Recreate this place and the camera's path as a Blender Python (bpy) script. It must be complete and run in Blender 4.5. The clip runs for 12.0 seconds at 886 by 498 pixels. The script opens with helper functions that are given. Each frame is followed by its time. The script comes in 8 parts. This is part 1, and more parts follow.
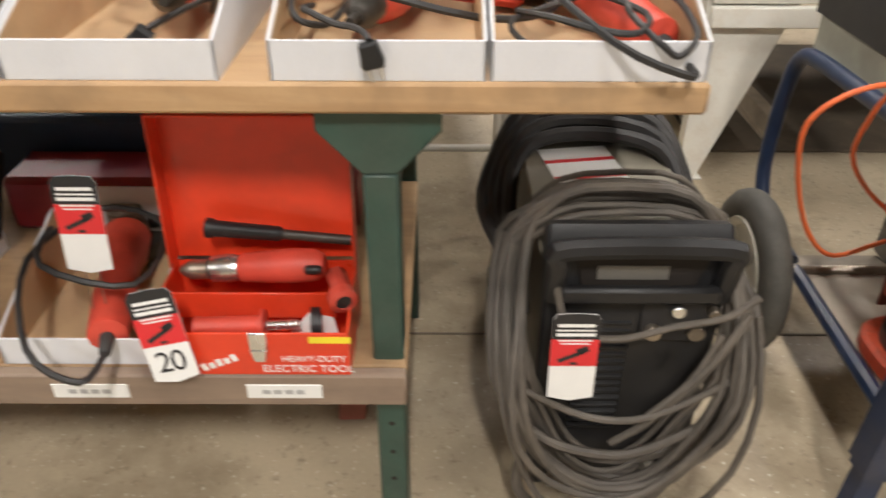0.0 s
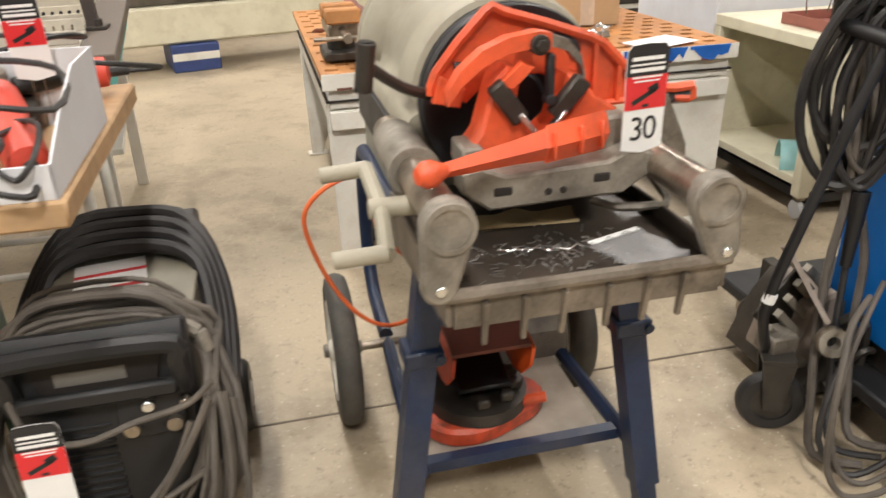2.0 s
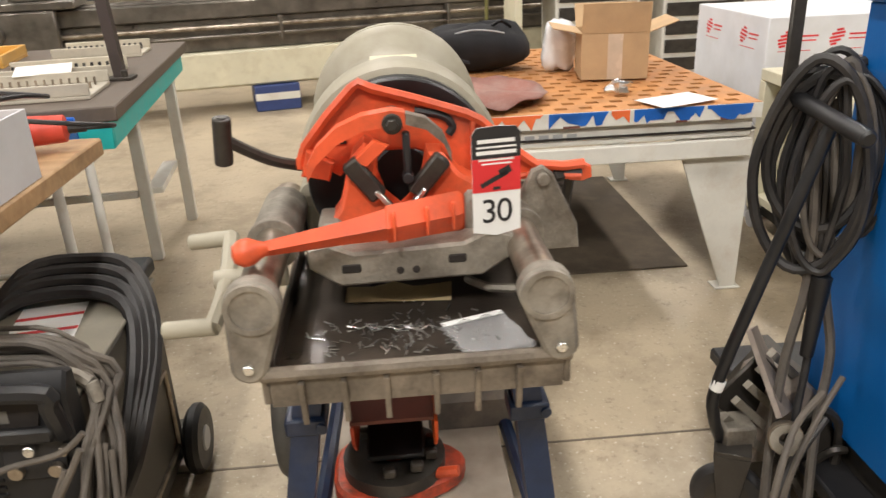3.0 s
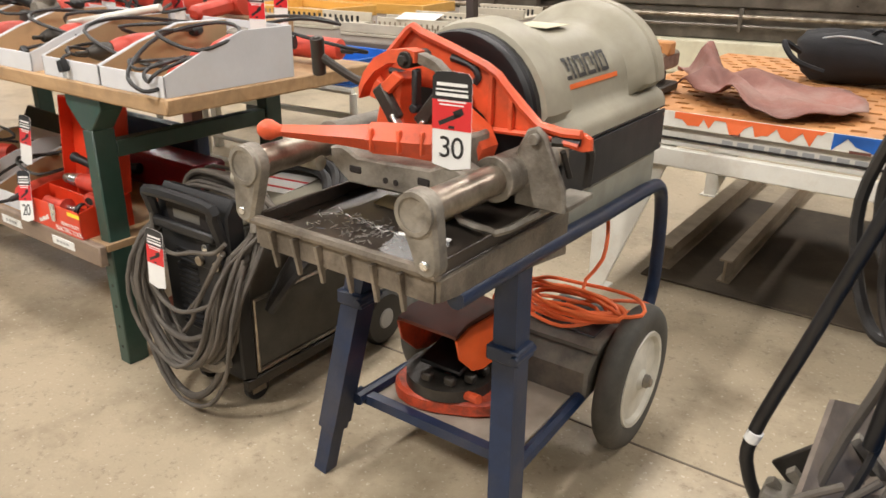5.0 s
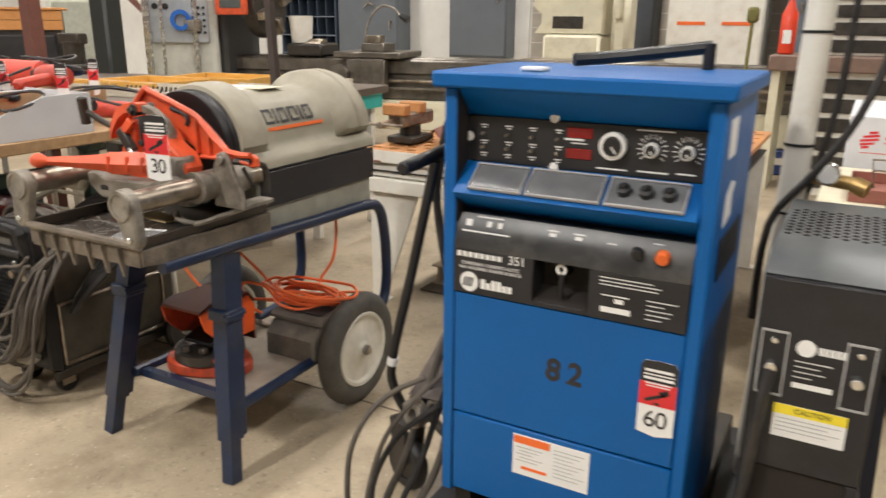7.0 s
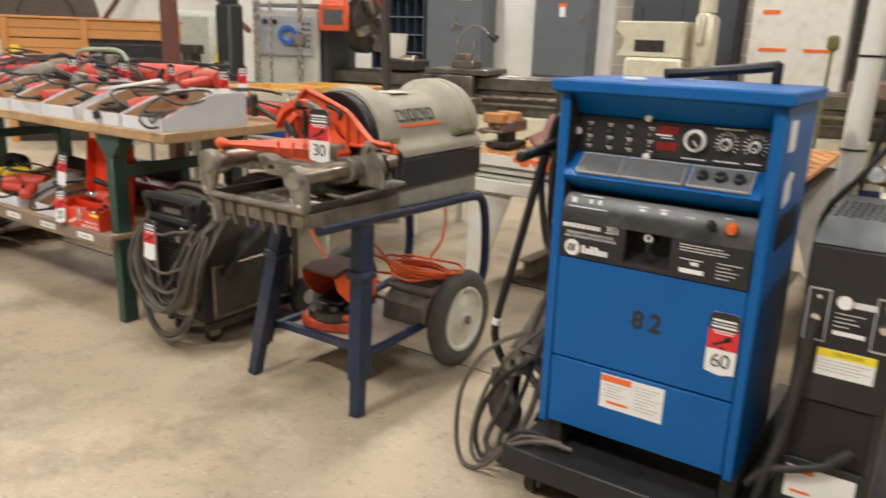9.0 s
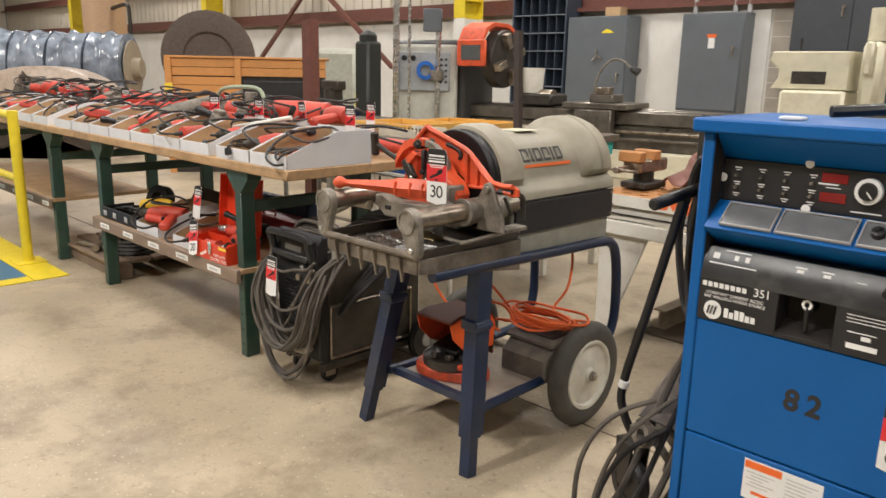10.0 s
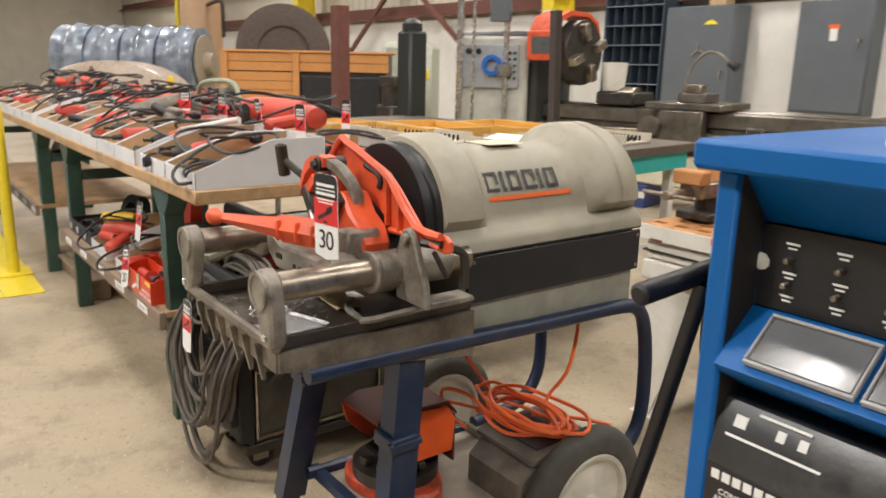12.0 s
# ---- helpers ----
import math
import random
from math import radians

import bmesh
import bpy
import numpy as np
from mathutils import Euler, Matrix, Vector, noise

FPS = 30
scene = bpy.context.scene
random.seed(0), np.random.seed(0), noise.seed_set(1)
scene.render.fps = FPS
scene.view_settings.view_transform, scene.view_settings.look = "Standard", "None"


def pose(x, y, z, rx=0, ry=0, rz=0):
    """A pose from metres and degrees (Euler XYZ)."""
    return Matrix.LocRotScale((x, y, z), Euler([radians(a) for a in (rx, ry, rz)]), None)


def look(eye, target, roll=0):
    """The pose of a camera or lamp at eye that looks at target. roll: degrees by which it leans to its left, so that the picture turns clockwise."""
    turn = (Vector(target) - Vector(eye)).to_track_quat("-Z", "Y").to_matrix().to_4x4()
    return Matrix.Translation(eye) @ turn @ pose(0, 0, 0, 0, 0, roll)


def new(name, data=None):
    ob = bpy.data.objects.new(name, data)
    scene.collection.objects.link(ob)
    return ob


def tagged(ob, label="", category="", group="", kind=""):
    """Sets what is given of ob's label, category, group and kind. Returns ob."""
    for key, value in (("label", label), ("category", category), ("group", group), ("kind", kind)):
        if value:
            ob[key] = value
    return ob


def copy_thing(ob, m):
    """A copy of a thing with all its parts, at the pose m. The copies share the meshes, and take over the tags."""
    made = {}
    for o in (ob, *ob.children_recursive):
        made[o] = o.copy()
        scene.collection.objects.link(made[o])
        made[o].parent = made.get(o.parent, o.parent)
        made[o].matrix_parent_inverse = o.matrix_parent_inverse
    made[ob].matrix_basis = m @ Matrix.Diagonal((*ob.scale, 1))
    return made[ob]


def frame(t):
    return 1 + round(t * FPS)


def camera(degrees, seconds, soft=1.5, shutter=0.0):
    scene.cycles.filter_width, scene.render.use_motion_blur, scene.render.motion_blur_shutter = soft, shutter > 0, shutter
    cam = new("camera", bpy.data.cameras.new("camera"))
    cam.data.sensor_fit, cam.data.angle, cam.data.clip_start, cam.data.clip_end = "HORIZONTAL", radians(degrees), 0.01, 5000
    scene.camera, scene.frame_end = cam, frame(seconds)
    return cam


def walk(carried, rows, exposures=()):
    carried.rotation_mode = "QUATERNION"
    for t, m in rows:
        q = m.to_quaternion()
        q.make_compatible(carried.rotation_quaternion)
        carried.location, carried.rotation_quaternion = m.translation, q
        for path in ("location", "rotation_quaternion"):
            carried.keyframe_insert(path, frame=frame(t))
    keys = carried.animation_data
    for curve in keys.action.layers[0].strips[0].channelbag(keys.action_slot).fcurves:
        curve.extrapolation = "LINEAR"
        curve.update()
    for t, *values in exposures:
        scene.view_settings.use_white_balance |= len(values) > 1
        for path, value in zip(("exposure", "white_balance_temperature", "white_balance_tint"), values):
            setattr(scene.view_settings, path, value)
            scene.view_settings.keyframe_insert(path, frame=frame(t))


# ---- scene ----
cam = camera(60.9, 12.0, shutter=0.4)
PATH = [
    (0, (0.262, 0.033, 1.229), (0.263, 1.715, 0.146), 0.2),
    (0.5, (0.433, 0.003, 1.209), (0.575, 1.668, 0.11), 2.0),
    (1, (0.642, -0.123, 1.249), (0.881, 1.599, 0.261), -0.8),
    (1.5, (0.744, -0.149, 1.252), (1.128, 1.596, 0.355), -1.3),
    (2, (0.894, -0.141, 1.268), (1.294, 1.621, 0.411), -1.8),
    (2.5, (1.099, -0.154, 1.304), (1.402, 1.656, 0.509), -1.8),
    (2.7, (1.173, -0.166, 1.314), (1.409, 1.666, 0.547), -2.3),
    (4.3, (1.938, -0.17, 1.271), (1.352, 1.563, 0.463), 1.2),
    (4.5, (1.997, -0.144, 1.267), (1.28, 1.539, 0.459), 1.6),
    (5, (2.186, -0.144, 1.26), (1.118, 1.365, 0.498), 0.9),
    (5.5, (2.387, -0.184, 1.25), (1.272, 1.314, 0.535), 0.5),
    (6, (2.566, -0.345, 1.27), (1.53, 1.223, 0.586), 1.3),
    (6.5, (2.784, -0.419, 1.303), (1.798, 1.2, 0.666), 0.8),
    (7, (3.027, -0.42, 1.29), (2.103, 1.256, 0.709), 0.5),
    (7.2, (3.094, -0.445, 1.286), (2.192, 1.244, 0.71), 0.1),
    (8.8, (3.167, -0.849, 1.264), (2.174, 0.794, 0.706), 2.0),
    (9, (3.146, -0.865, 1.281), (2.067, 0.731, 0.744), 1.9),
    (9.5, (3.105, -0.818, 1.288), (1.842, 0.656, 0.806), 1.5),
    (10, (3.073, -0.692, 1.287), (1.704, 0.69, 0.823), 1.2),
    (10.5, (2.959, -0.519, 1.259), (1.557, 0.833, 0.804), 1.5),
    (11, (2.781, -0.296, 1.281), (1.375, 1.058, 0.846), 2.0),
    (11.5, (2.714, -0.059, 1.291), (1.279, 1.27, 0.873), 1.3),
    (12, (2.746, 0.216, 1.264), (1.198, 1.39, 0.789), 1.3),
]
walk(cam, [(t, look(eye, target, roll)) for t, eye, target, roll in PATH],
     exposures=[(0, .04), (.5, .17), (1, .17), (2, .14), (2.7, .08), (4.3, .18), (5.5, .17), (6.5, .07), (7.2, .05), (8.8, -.02), (10, -.05), (12, .04)])

# ---- light ----
def make_world():
    w = bpy.data.worlds.new("world")
    w.use_nodes = True
    bg = w.node_tree.nodes["Background"]
    bg.inputs[0].default_value = (1.0, 0.97, 0.92, 1)
    bg.inputs[1].default_value = 0.06
    scene.world = w


make_world()
LAMP_POWER = {-3.4: 205.0, 0.5: 98.0, 4.0: 115.0, 7.8: 160.0}   # watts by row; the front row is the strongest
LAMP_SPOTS = [(x, y) for y in LAMP_POWER for x in (-26.0, -17.0, -10.0, -4.5, 0.4, 5.2)]
LAMP_Z = 5.6
STRONG = (0.4, -3.4)   # unseen fixture, boosted so the machine legs throw clear shadows


# ---- geometry helpers: every one returns (verts, faces) ----
def box(x0, x1, y0, y1, z0, z1, b=0.002):
    b = min(b, (x1 - x0) * 0.45, (y1 - y0) * 0.45, (z1 - z0) * 0.45)
    vs, idx = [], {}
    c = ((x0, x1), (y0, y1), (z0, z1))
    for sx in (0, 1):
        for sy in (0, 1):
            for sz in (0, 1):
                s = (sx, sy, sz)
                for ax in range(3):
                    p = []
                    for k in range(3):
                        v = c[k][s[k]]
                        if k != ax:
                            v += b if s[k] == 0 else -b
                        p.append(v)
                    idx[(s, ax)] = len(vs)
                    vs.append(tuple(p))
    fs = []
    for ax in range(3):
        o = [k for k in range(3) if k != ax]
        for sd in (0, 1):
            f = []
            for p, q in ((0, 0), (1, 0), (1, 1), (0, 1)):
                s = [0, 0, 0]
                s[ax], s[o[0]], s[o[1]] = sd, p, q
                f.append(idx[(tuple(s), ax)])
            if (sd == 1) == (ax == 1):
                f.reverse()
            fs.append(f)
    for ax in range(3):
        o = [k for k in range(3) if k != ax]
        for p in (0, 1):
            for q in (0, 1):
                f = []
                for e, face in ((0, o[0]), (1, o[0]), (1, o[1]), (0, o[1])):
                    s = [0, 0, 0]
                    s[ax], s[o[0]], s[o[1]] = e, p, q
                    f.append(idx[(tuple(s), face)])
                fs.append(f)
    for sx in (0, 1):
        for sy in (0, 1):
            for sz in (0, 1):
                fs.append([idx[((sx, sy, sz), k)] for k in range(3)])
    return vs, fs


def cbox(cx, cy, cz, dx, dy, dz, b=0.002):
    return box(cx - dx / 2, cx + dx / 2, cy - dy / 2, cy + dy / 2, cz - dz / 2, cz + dz / 2, b)


def join(*geos):
    vs, fs = [], []
    for g in geos:
        n = len(vs)
        vs += list(g[0])
        fs += [[i + n for i in f] for f in g[1]]
    return vs, fs


def xf(g, m):
    return [tuple(m @ Vector(v)) for v in g[0]], g[1]


def frame_of(d):
    d = Vector(d).normalized()
    a = Vector((0, 0, 1)) if abs(d.z) < 0.9 else Vector((1, 0, 0))
    u = d.cross(a).normalized()
    return u, u.cross(d).normalized() * -1, d


def rev(profile, p, d, n=20, caps=True):
    """A turned shape: profile of (radius, height) along d from p."""
    u, v, w = frame_of(d)
    p = Vector(p)
    vs, fs = [], []
    for r, h in profile:
        for i in range(n):
            a = 2 * math.pi * i / n
            vs.append(tuple(p + w * h + (u * math.cos(a) + v * math.sin(a)) * r))
    for k in range(len(profile) - 1):
        for i in range(n):
            j = (i + 1) % n
            fs.append([k * n + i, k * n + j, (k + 1) * n + j, (k + 1) * n + i])
    if caps and profile[0][0] > 1e-5:
        fs.append(list(range(n))[::-1])
    if caps and profile[-1][0] > 1e-5:
        fs.append([(len(profile) - 1) * n + i for i in range(n)])
    return vs, fs


def cyl(p, q, r, r2=None, n=14, b=0.0015):
    r2 = r if r2 is None else r2
    h = (Vector(q) - Vector(p)).length
    b = min(b, r * 0.4, h * 0.3)
    return rev([(r - b, 0), (r, b), (r2, h - b), (max(r2 - b, 1e-4), h)], p, Vector(q) - Vector(p), n)


def ring(c, d, r_out, r_in, h, n=28):
    return rev([(r_in, 0), (r_out, 0), (r_out, h), (r_in, h), (r_in, 0)], c, d, n, False)


def smooth_path(pts, step=4, closed=False):
    pts = [Vector(p) for p in pts]
    out, n = [], len(pts)
    for i in range(n if closed else n - 1):
        p0 = pts[(i - 1) % n] if closed or i else pts[0]
        p1, p2 = pts[i], pts[(i + 1) % n]
        p3 = pts[(i + 2) % n] if closed or i + 2 < n else pts[-1]
        for k in range(step):
            t = k / step
            out.append(0.5 * (2 * p1 + (p2 - p0) * t + (2 * p0 - 5 * p1 + 4 * p2 - p3) * t * t + (3 * p1 - p0 - 3 * p2 + p3) * t ** 3))
    if not closed:
        out.append(pts[-1])
    return out


def tube(pts, r, n=8, closed=False, smooth=4, square=False):
    P = smooth_path(pts, smooth, closed) if smooth else [Vector(p) for p in pts]
    m = len(P)
    vs, fs = [], []
    u = None
    for i in range(m):
        t = (P[(i + 1) % m] - P[i - 1]) if closed or 0 < i < m - 1 else (P[1] - P[0] if i == 0 else P[-1] - P[-2])
        t = t.normalized() if t.length > 1e-9 else Vector((0, 0, 1))
        if u is None:
            u = frame_of(t)[0]
        u = u - t * u.dot(t)
        u = u.normalized() if u.length > 1e-6 else frame_of(t)[0]
        w = t.cross(u)
        for k in range(n):
            a = 2 * math.pi * (k + (0.5 if square else 0)) / n
            vs.append(tuple(P[i] + (u * math.cos(a) + w * math.sin(a)) * r))
    for i in range(m if closed else m - 1):
        j = (i + 1) % m
        for k in range(n):
            l = (k + 1) % n
            fs.append([i * n + k, i * n + l, j * n + l, j * n + k])
    if not closed:
        fs.append(list(range(n))[::-1])
        fs.append([(m - 1) * n + k for k in range(n)])
    return vs, fs


def prism(poly, plane, a, b, ch=0.003):
    """A polygon (two coordinates of plane 'xz', 'yz' or 'xy') drawn out from a to b, with a small chamfer."""
    cx = sum(p[0] for p in poly) / len(poly)
    cy = sum(p[1] for p in poly) / len(poly)
    def put(p, t):
        return {"xz": (p[0], t, p[1]), "yz": (t, p[0], p[1]), "xy": (p[0], p[1], t)}[plane]
    n = len(poly)
    area = sum(poly[i][0] * poly[(i + 1) % n][1] - poly[(i + 1) % n][0] * poly[i][1] for i in range(n))
    sg = 1 if area > 0 else -1
    small = []
    for i in range(n):
        p, q, r = Vector(poly[i - 1]), Vector(poly[i]), Vector(poly[(i + 1) % n])
        e1, e2 = (q - p).normalized(), (r - q).normalized()
        nn = Vector((-e1.y - e2.y, e1.x + e2.x)) * sg
        nn = nn.normalized() if nn.length > 1e-6 else Vector((0, 0))
        small.append(tuple(q + nn * ch))
    s = ch if b > a else -ch
    vs = [put(p, a) for p in small] + [put(p, a + s) for p in poly] + [put(p, b - s) for p in poly] + [put(p, b) for p in small]
    fs = [list(range(n))[::-1], [3 * n + i for i in range(n)]]
    for k in range(3):
        for i in range(n):
            j = (i + 1) % n
            fs.append([k * n + i, k * n + j, (k + 1) * n + j, (k + 1) * n + i])
    return vs, fs


def loft(sections, caps=True):
    n = len(sections[0])
    vs = [tuple(p) for s in sections for p in s]
    fs = []
    for k in range(len(sections) - 1):
        for i in range(n):
            j = (i + 1) % n
            fs.append([k * n + i, k * n + j, (k + 1) * n + j, (k + 1) * n + i])
    if caps:
        fs.append(list(range(n))[::-1])
        fs.append([(len(sections) - 1) * n + i for i in range(n)])
    return vs, fs


def mesh_of(name, g, mat, sharp=38):
    me = bpy.data.meshes.new(name)
    me.from_pydata(g[0], [], g[1])
    bm = bmesh.new()
    bm.from_mesh(me)
    bmesh.ops.recalc_face_normals(bm, faces=bm.faces)
    bm.to_mesh(me)
    bm.free()
    me.polygons.foreach_set("use_smooth", [True] * len(me.polygons))
    me.set_sharp_from_angle(angle=radians(sharp))
    me.materials.append(mat)
    return me


BASE = {}


def thing(name, loc, label, category, group="", kind=""):
    ob = new(name)
    ob.location = loc
    ob.empty_display_size = 0.1
    BASE[ob.name] = Vector(loc)
    return tagged(ob, label, category, group, kind)


def part(name, g, mat, parent, label="", sharp=38):
    """One mesh object under a thing or a part; its shape is given in the world's metres."""
    o = BASE[parent.name]
    ob = new(name, mesh_of(name, ([(v[0] - o.x, v[1] - o.y, v[2] - o.z) for v in g[0]], g[1]), mat, sharp))
    ob.parent = parent
    BASE[ob.name] = o
    return tagged(ob, label)


def each(name, gs, mat, parent, label=""):
    """Alike pieces, each a part of its own."""
    return [part(name, g, mat, parent, label) for g in gs]


def solo(name, g, mat, label, category, group="", kind="", sharp=38):
    """A thing of one mesh, with its origin at its base."""
    xs, ys, zs = zip(*g[0])
    o = Vector(((min(xs) + max(xs)) / 2, (min(ys) + max(ys)) / 2, min(zs)))
    ob = new(name, mesh_of(name, ([(v[0] - o.x, v[1] - o.y, v[2] - o.z) for v in g[0]], g[1]), mat, sharp))
    ob.location = o
    BASE[ob.name] = o
    return tagged(ob, label, category, group, kind)


def writing(name, text, size, m, mat, parent, label="", spread=1.0, bold=0.0):
    """Letters as a thin mesh at the pose m (letters lie in its x-y plane)."""
    cu = bpy.data.curves.new(name, "FONT")
    cu.body, cu.size, cu.extrude, cu.align_x, cu.align_y = text, size, 0.0004, "CENTER", "CENTER"
    cu.space_character = spread
    cu.offset = bold
    tmp = bpy.data.objects.new(name, cu)
    scene.collection.objects.link(tmp)
    me = bpy.data.meshes.new_from_object(tmp.evaluated_get(bpy.context.evaluated_depsgraph_get()))
    bpy.data.objects.remove(tmp)
    bpy.data.curves.remove(cu)
    me.transform(Matrix.Translation(-BASE[parent.name]) @ m)
    me.materials.clear()
    me.materials.append(mat)
    ob = new(name, me)
    ob.parent = parent
    BASE[ob.name] = BASE[parent.name]
    return tagged(ob, label)


FRONT = pose(0, 0, 0, 90, 0, 0)


# ---- materials ----
def mat(name, col, rough=0.5, metal=0.0, var=0.12, scale=18.0, bump=0.15, dirt=0.0, dirt_col=(0.08, 0.06, 0.045), fine=160.0, spec=0.5, vary=0.0, dirt_scale=5.0):
    m = bpy.data.materials.new(name)
    m.use_nodes = True
    nt = m.node_tree
    N, L = nt.nodes, nt.links
    bs = N["Principled BSDF"]
    tc = N.new("ShaderNodeTexCoord")
    n1, n2 = N.new("ShaderNodeTexNoise"), N.new("ShaderNodeTexNoise")
    n1.inputs["Scale"].default_value, n1.inputs["Detail"].default_value = scale, 5
    n2.inputs["Scale"].default_value, n2.inputs["Detail"].default_value = fine, 3
    L.new(tc.outputs["Object"], n1.inputs["Vector"])
    L.new(tc.outputs["Object"], n2.inputs["Vector"])
    mx = N.new("ShaderNodeMix")
    mx.data_type = "RGBA"
    lo, hi = 1 - var, 1 + var
    mx.inputs[6].default_value = (*[c * lo for c in col], 1)
    mx.inputs[7].default_value = (*[min(c * hi, 0.95) for c in col], 1)
    ad = N.new("ShaderNodeMath")
    ad.operation = "MULTIPLY_ADD"
    L.new(n2.outputs["Fac"], ad.inputs[0])
    ad.inputs[1].default_value = 0.4
    sc = N.new("ShaderNodeMapRange")
    sc.inputs[1].default_value, sc.inputs[2].default_value, sc.inputs[3].default_value, sc.inputs[4].default_value = 0.3, 0.7, -0.1, 0.75
    L.new(n1.outputs["Fac"], sc.inputs[0])
    L.new(sc.outputs[0], ad.inputs[2])
    L.new(ad.outputs[0], mx.inputs[0])
    out = mx.outputs[2]
    if dirt > 0:
        n3 = N.new("ShaderNodeTexNoise")
        n3.inputs["Scale"].default_value, n3.inputs["Detail"].default_value, n3.inputs["Roughness"].default_value = dirt_scale, 8, 0.68
        L.new(tc.outputs["Object"], n3.inputs["Vector"])
        r = N.new("ShaderNodeMapRange")
        r.inputs[1].default_value, r.inputs[2].default_value, r.inputs[3].default_value, r.inputs[4].default_value = 0.48, 0.72, 0.0, dirt
        L.new(n3.outputs["Fac"], r.inputs[0])
        m2 = N.new("ShaderNodeMix")
        m2.data_type = "RGBA"
        L.new(r.outputs[0], m2.inputs[0])
        L.new(out, m2.inputs[6])
        m2.inputs[7].default_value = (*dirt_col, 1)
        out = m2.outputs[2]
    if vary > 0:
        oi = N.new("ShaderNodeObjectInfo")
        r = N.new("ShaderNodeMapRange")
        r.inputs[3].default_value, r.inputs[4].default_value = 1 - vary, 1 + vary
        L.new(oi.outputs["Random"], r.inputs[0])
        hv = N.new("ShaderNodeHueSaturation")
        L.new(r.outputs[0], hv.inputs["Value"])
        L.new(out, hv.inputs["Color"])
        out = hv.outputs[0]
    L.new(out, bs.inputs["Base Color"])
    rr = N.new("ShaderNodeMapRange")
    rr.inputs[3].default_value, rr.inputs[4].default_value = max(rough - 0.12, 0.03), min(rough + 0.14, 1)
    L.new(n1.outputs["Fac"], rr.inputs[0])
    L.new(rr.outputs[0], bs.inputs["Roughness"])
    bs.inputs["Metallic"].default_value = metal
    bs.inputs["Specular IOR Level"].default_value = spec
    if bump > 0:
        bp = N.new("ShaderNodeBump")
        bp.inputs["Strength"].default_value, bp.inputs["Distance"].default_value = bump, 0.002
        L.new(n2.outputs["Fac"], bp.inputs["Height"])
        L.new(bp.outputs[0], bs.inputs["Normal"])
    return m


def wood_mat(name, a, b, axis=0, scale=7.0, rough=0.6, dirt=0.35):
    m = mat(name, a, rough, dirt=dirt)
    nt = m.node_tree
    N, L = nt.nodes, nt.links
    tc = next(n for n in N if n.bl_idname == "ShaderNodeTexCoord")
    mp = N.new("ShaderNodeMapping")
    s = [scale * 6] * 3
    s[axis] = scale * 0.5
    mp.inputs["Scale"].default_value = s
    L.new(tc.outputs["Object"], mp.inputs["Vector"])
    mixes = [n for n in N if n.bl_idname == "ShaderNodeMix"]
    n1 = [n for n in N if n.bl_idname == "ShaderNodeTexNoise"][0]
    n1.inputs["Scale"].default_value = 1.0
    n1.inputs["Distortion"].default_value = 0.6
    L.new(mp.outputs[0], n1.inputs["Vector"])
    mixes[0].inputs[6].default_value = (*a, 1)
    mixes[0].inputs[7].default_value = (*b, 1)
    return m


def floor_mat():
    m = mat("concrete_floor", (0.43, 0.355, 0.25), 0.46, var=0.16, scale=2.2, bump=0.3, dirt=0.85, dirt_col=(0.21, 0.16, 0.105), fine=90, dirt_scale=2.6)
    nt = m.node_tree
    N, L = nt.nodes, nt.links
    bs = N["Principled BSDF"]
    tc = next(n for n in N if n.bl_idname == "ShaderNodeTexCoord")
    src = bs.inputs["Base Color"].links[0].from_socket
    n = N.new("ShaderNodeTexNoise")
    n.inputs["Scale"].default_value, n.inputs["Detail"].default_value, n.inputs["Roughness"].default_value = 38, 6, 0.75
    L.new(tc.outputs["Object"], n.inputs["Vector"])
    r = N.new("ShaderNodeMapRange")
    r.inputs[1].default_value, r.inputs[2].default_value, r.inputs[3].default_value, r.inputs[4].default_value = 0.56, 0.70, 0.0, 0.6
    L.new(n.outputs["Fac"], r.inputs[0])
    mx = N.new("ShaderNodeMix")
    mx.data_type = "RGBA"
    L.new(r.outputs[0], mx.inputs[0])
    L.new(src, mx.inputs[6])
    mx.inputs[7].default_value = (0.15, 0.11, 0.072, 1)
    w = N.new("ShaderNodeTexNoise")
    w.inputs["Scale"].default_value, w.inputs["Detail"].default_value = 70, 2
    L.new(tc.outputs["Object"], w.inputs["Vector"])
    r2 = N.new("ShaderNodeMapRange")
    r2.inputs[1].default_value, r2.inputs[2].default_value, r2.inputs[3].default_value, r2.inputs[4].default_value = 0.64, 0.72, 0.0, 0.7
    L.new(w.outputs["Fac"], r2.inputs[0])
    m2 = N.new("ShaderNodeMix")
    m2.data_type = "RGBA"
    L.new(r2.outputs[0], m2.inputs[0])
    L.new(mx.outputs[2], m2.inputs[6])
    m2.inputs[7].default_value = (0.62, 0.56, 0.45, 1)
    L.new(m2.outputs[2], bs.inputs["Base Color"])
    return m


def glow(name, col, strength):
    m = bpy.data.materials.new(name)
    m.use_nodes = True
    b = m.node_tree.nodes["Principled BSDF"]
    b.inputs["Emission Color"].default_value = (*col, 1)
    b.inputs["Emission Strength"].default_value = strength
    return m


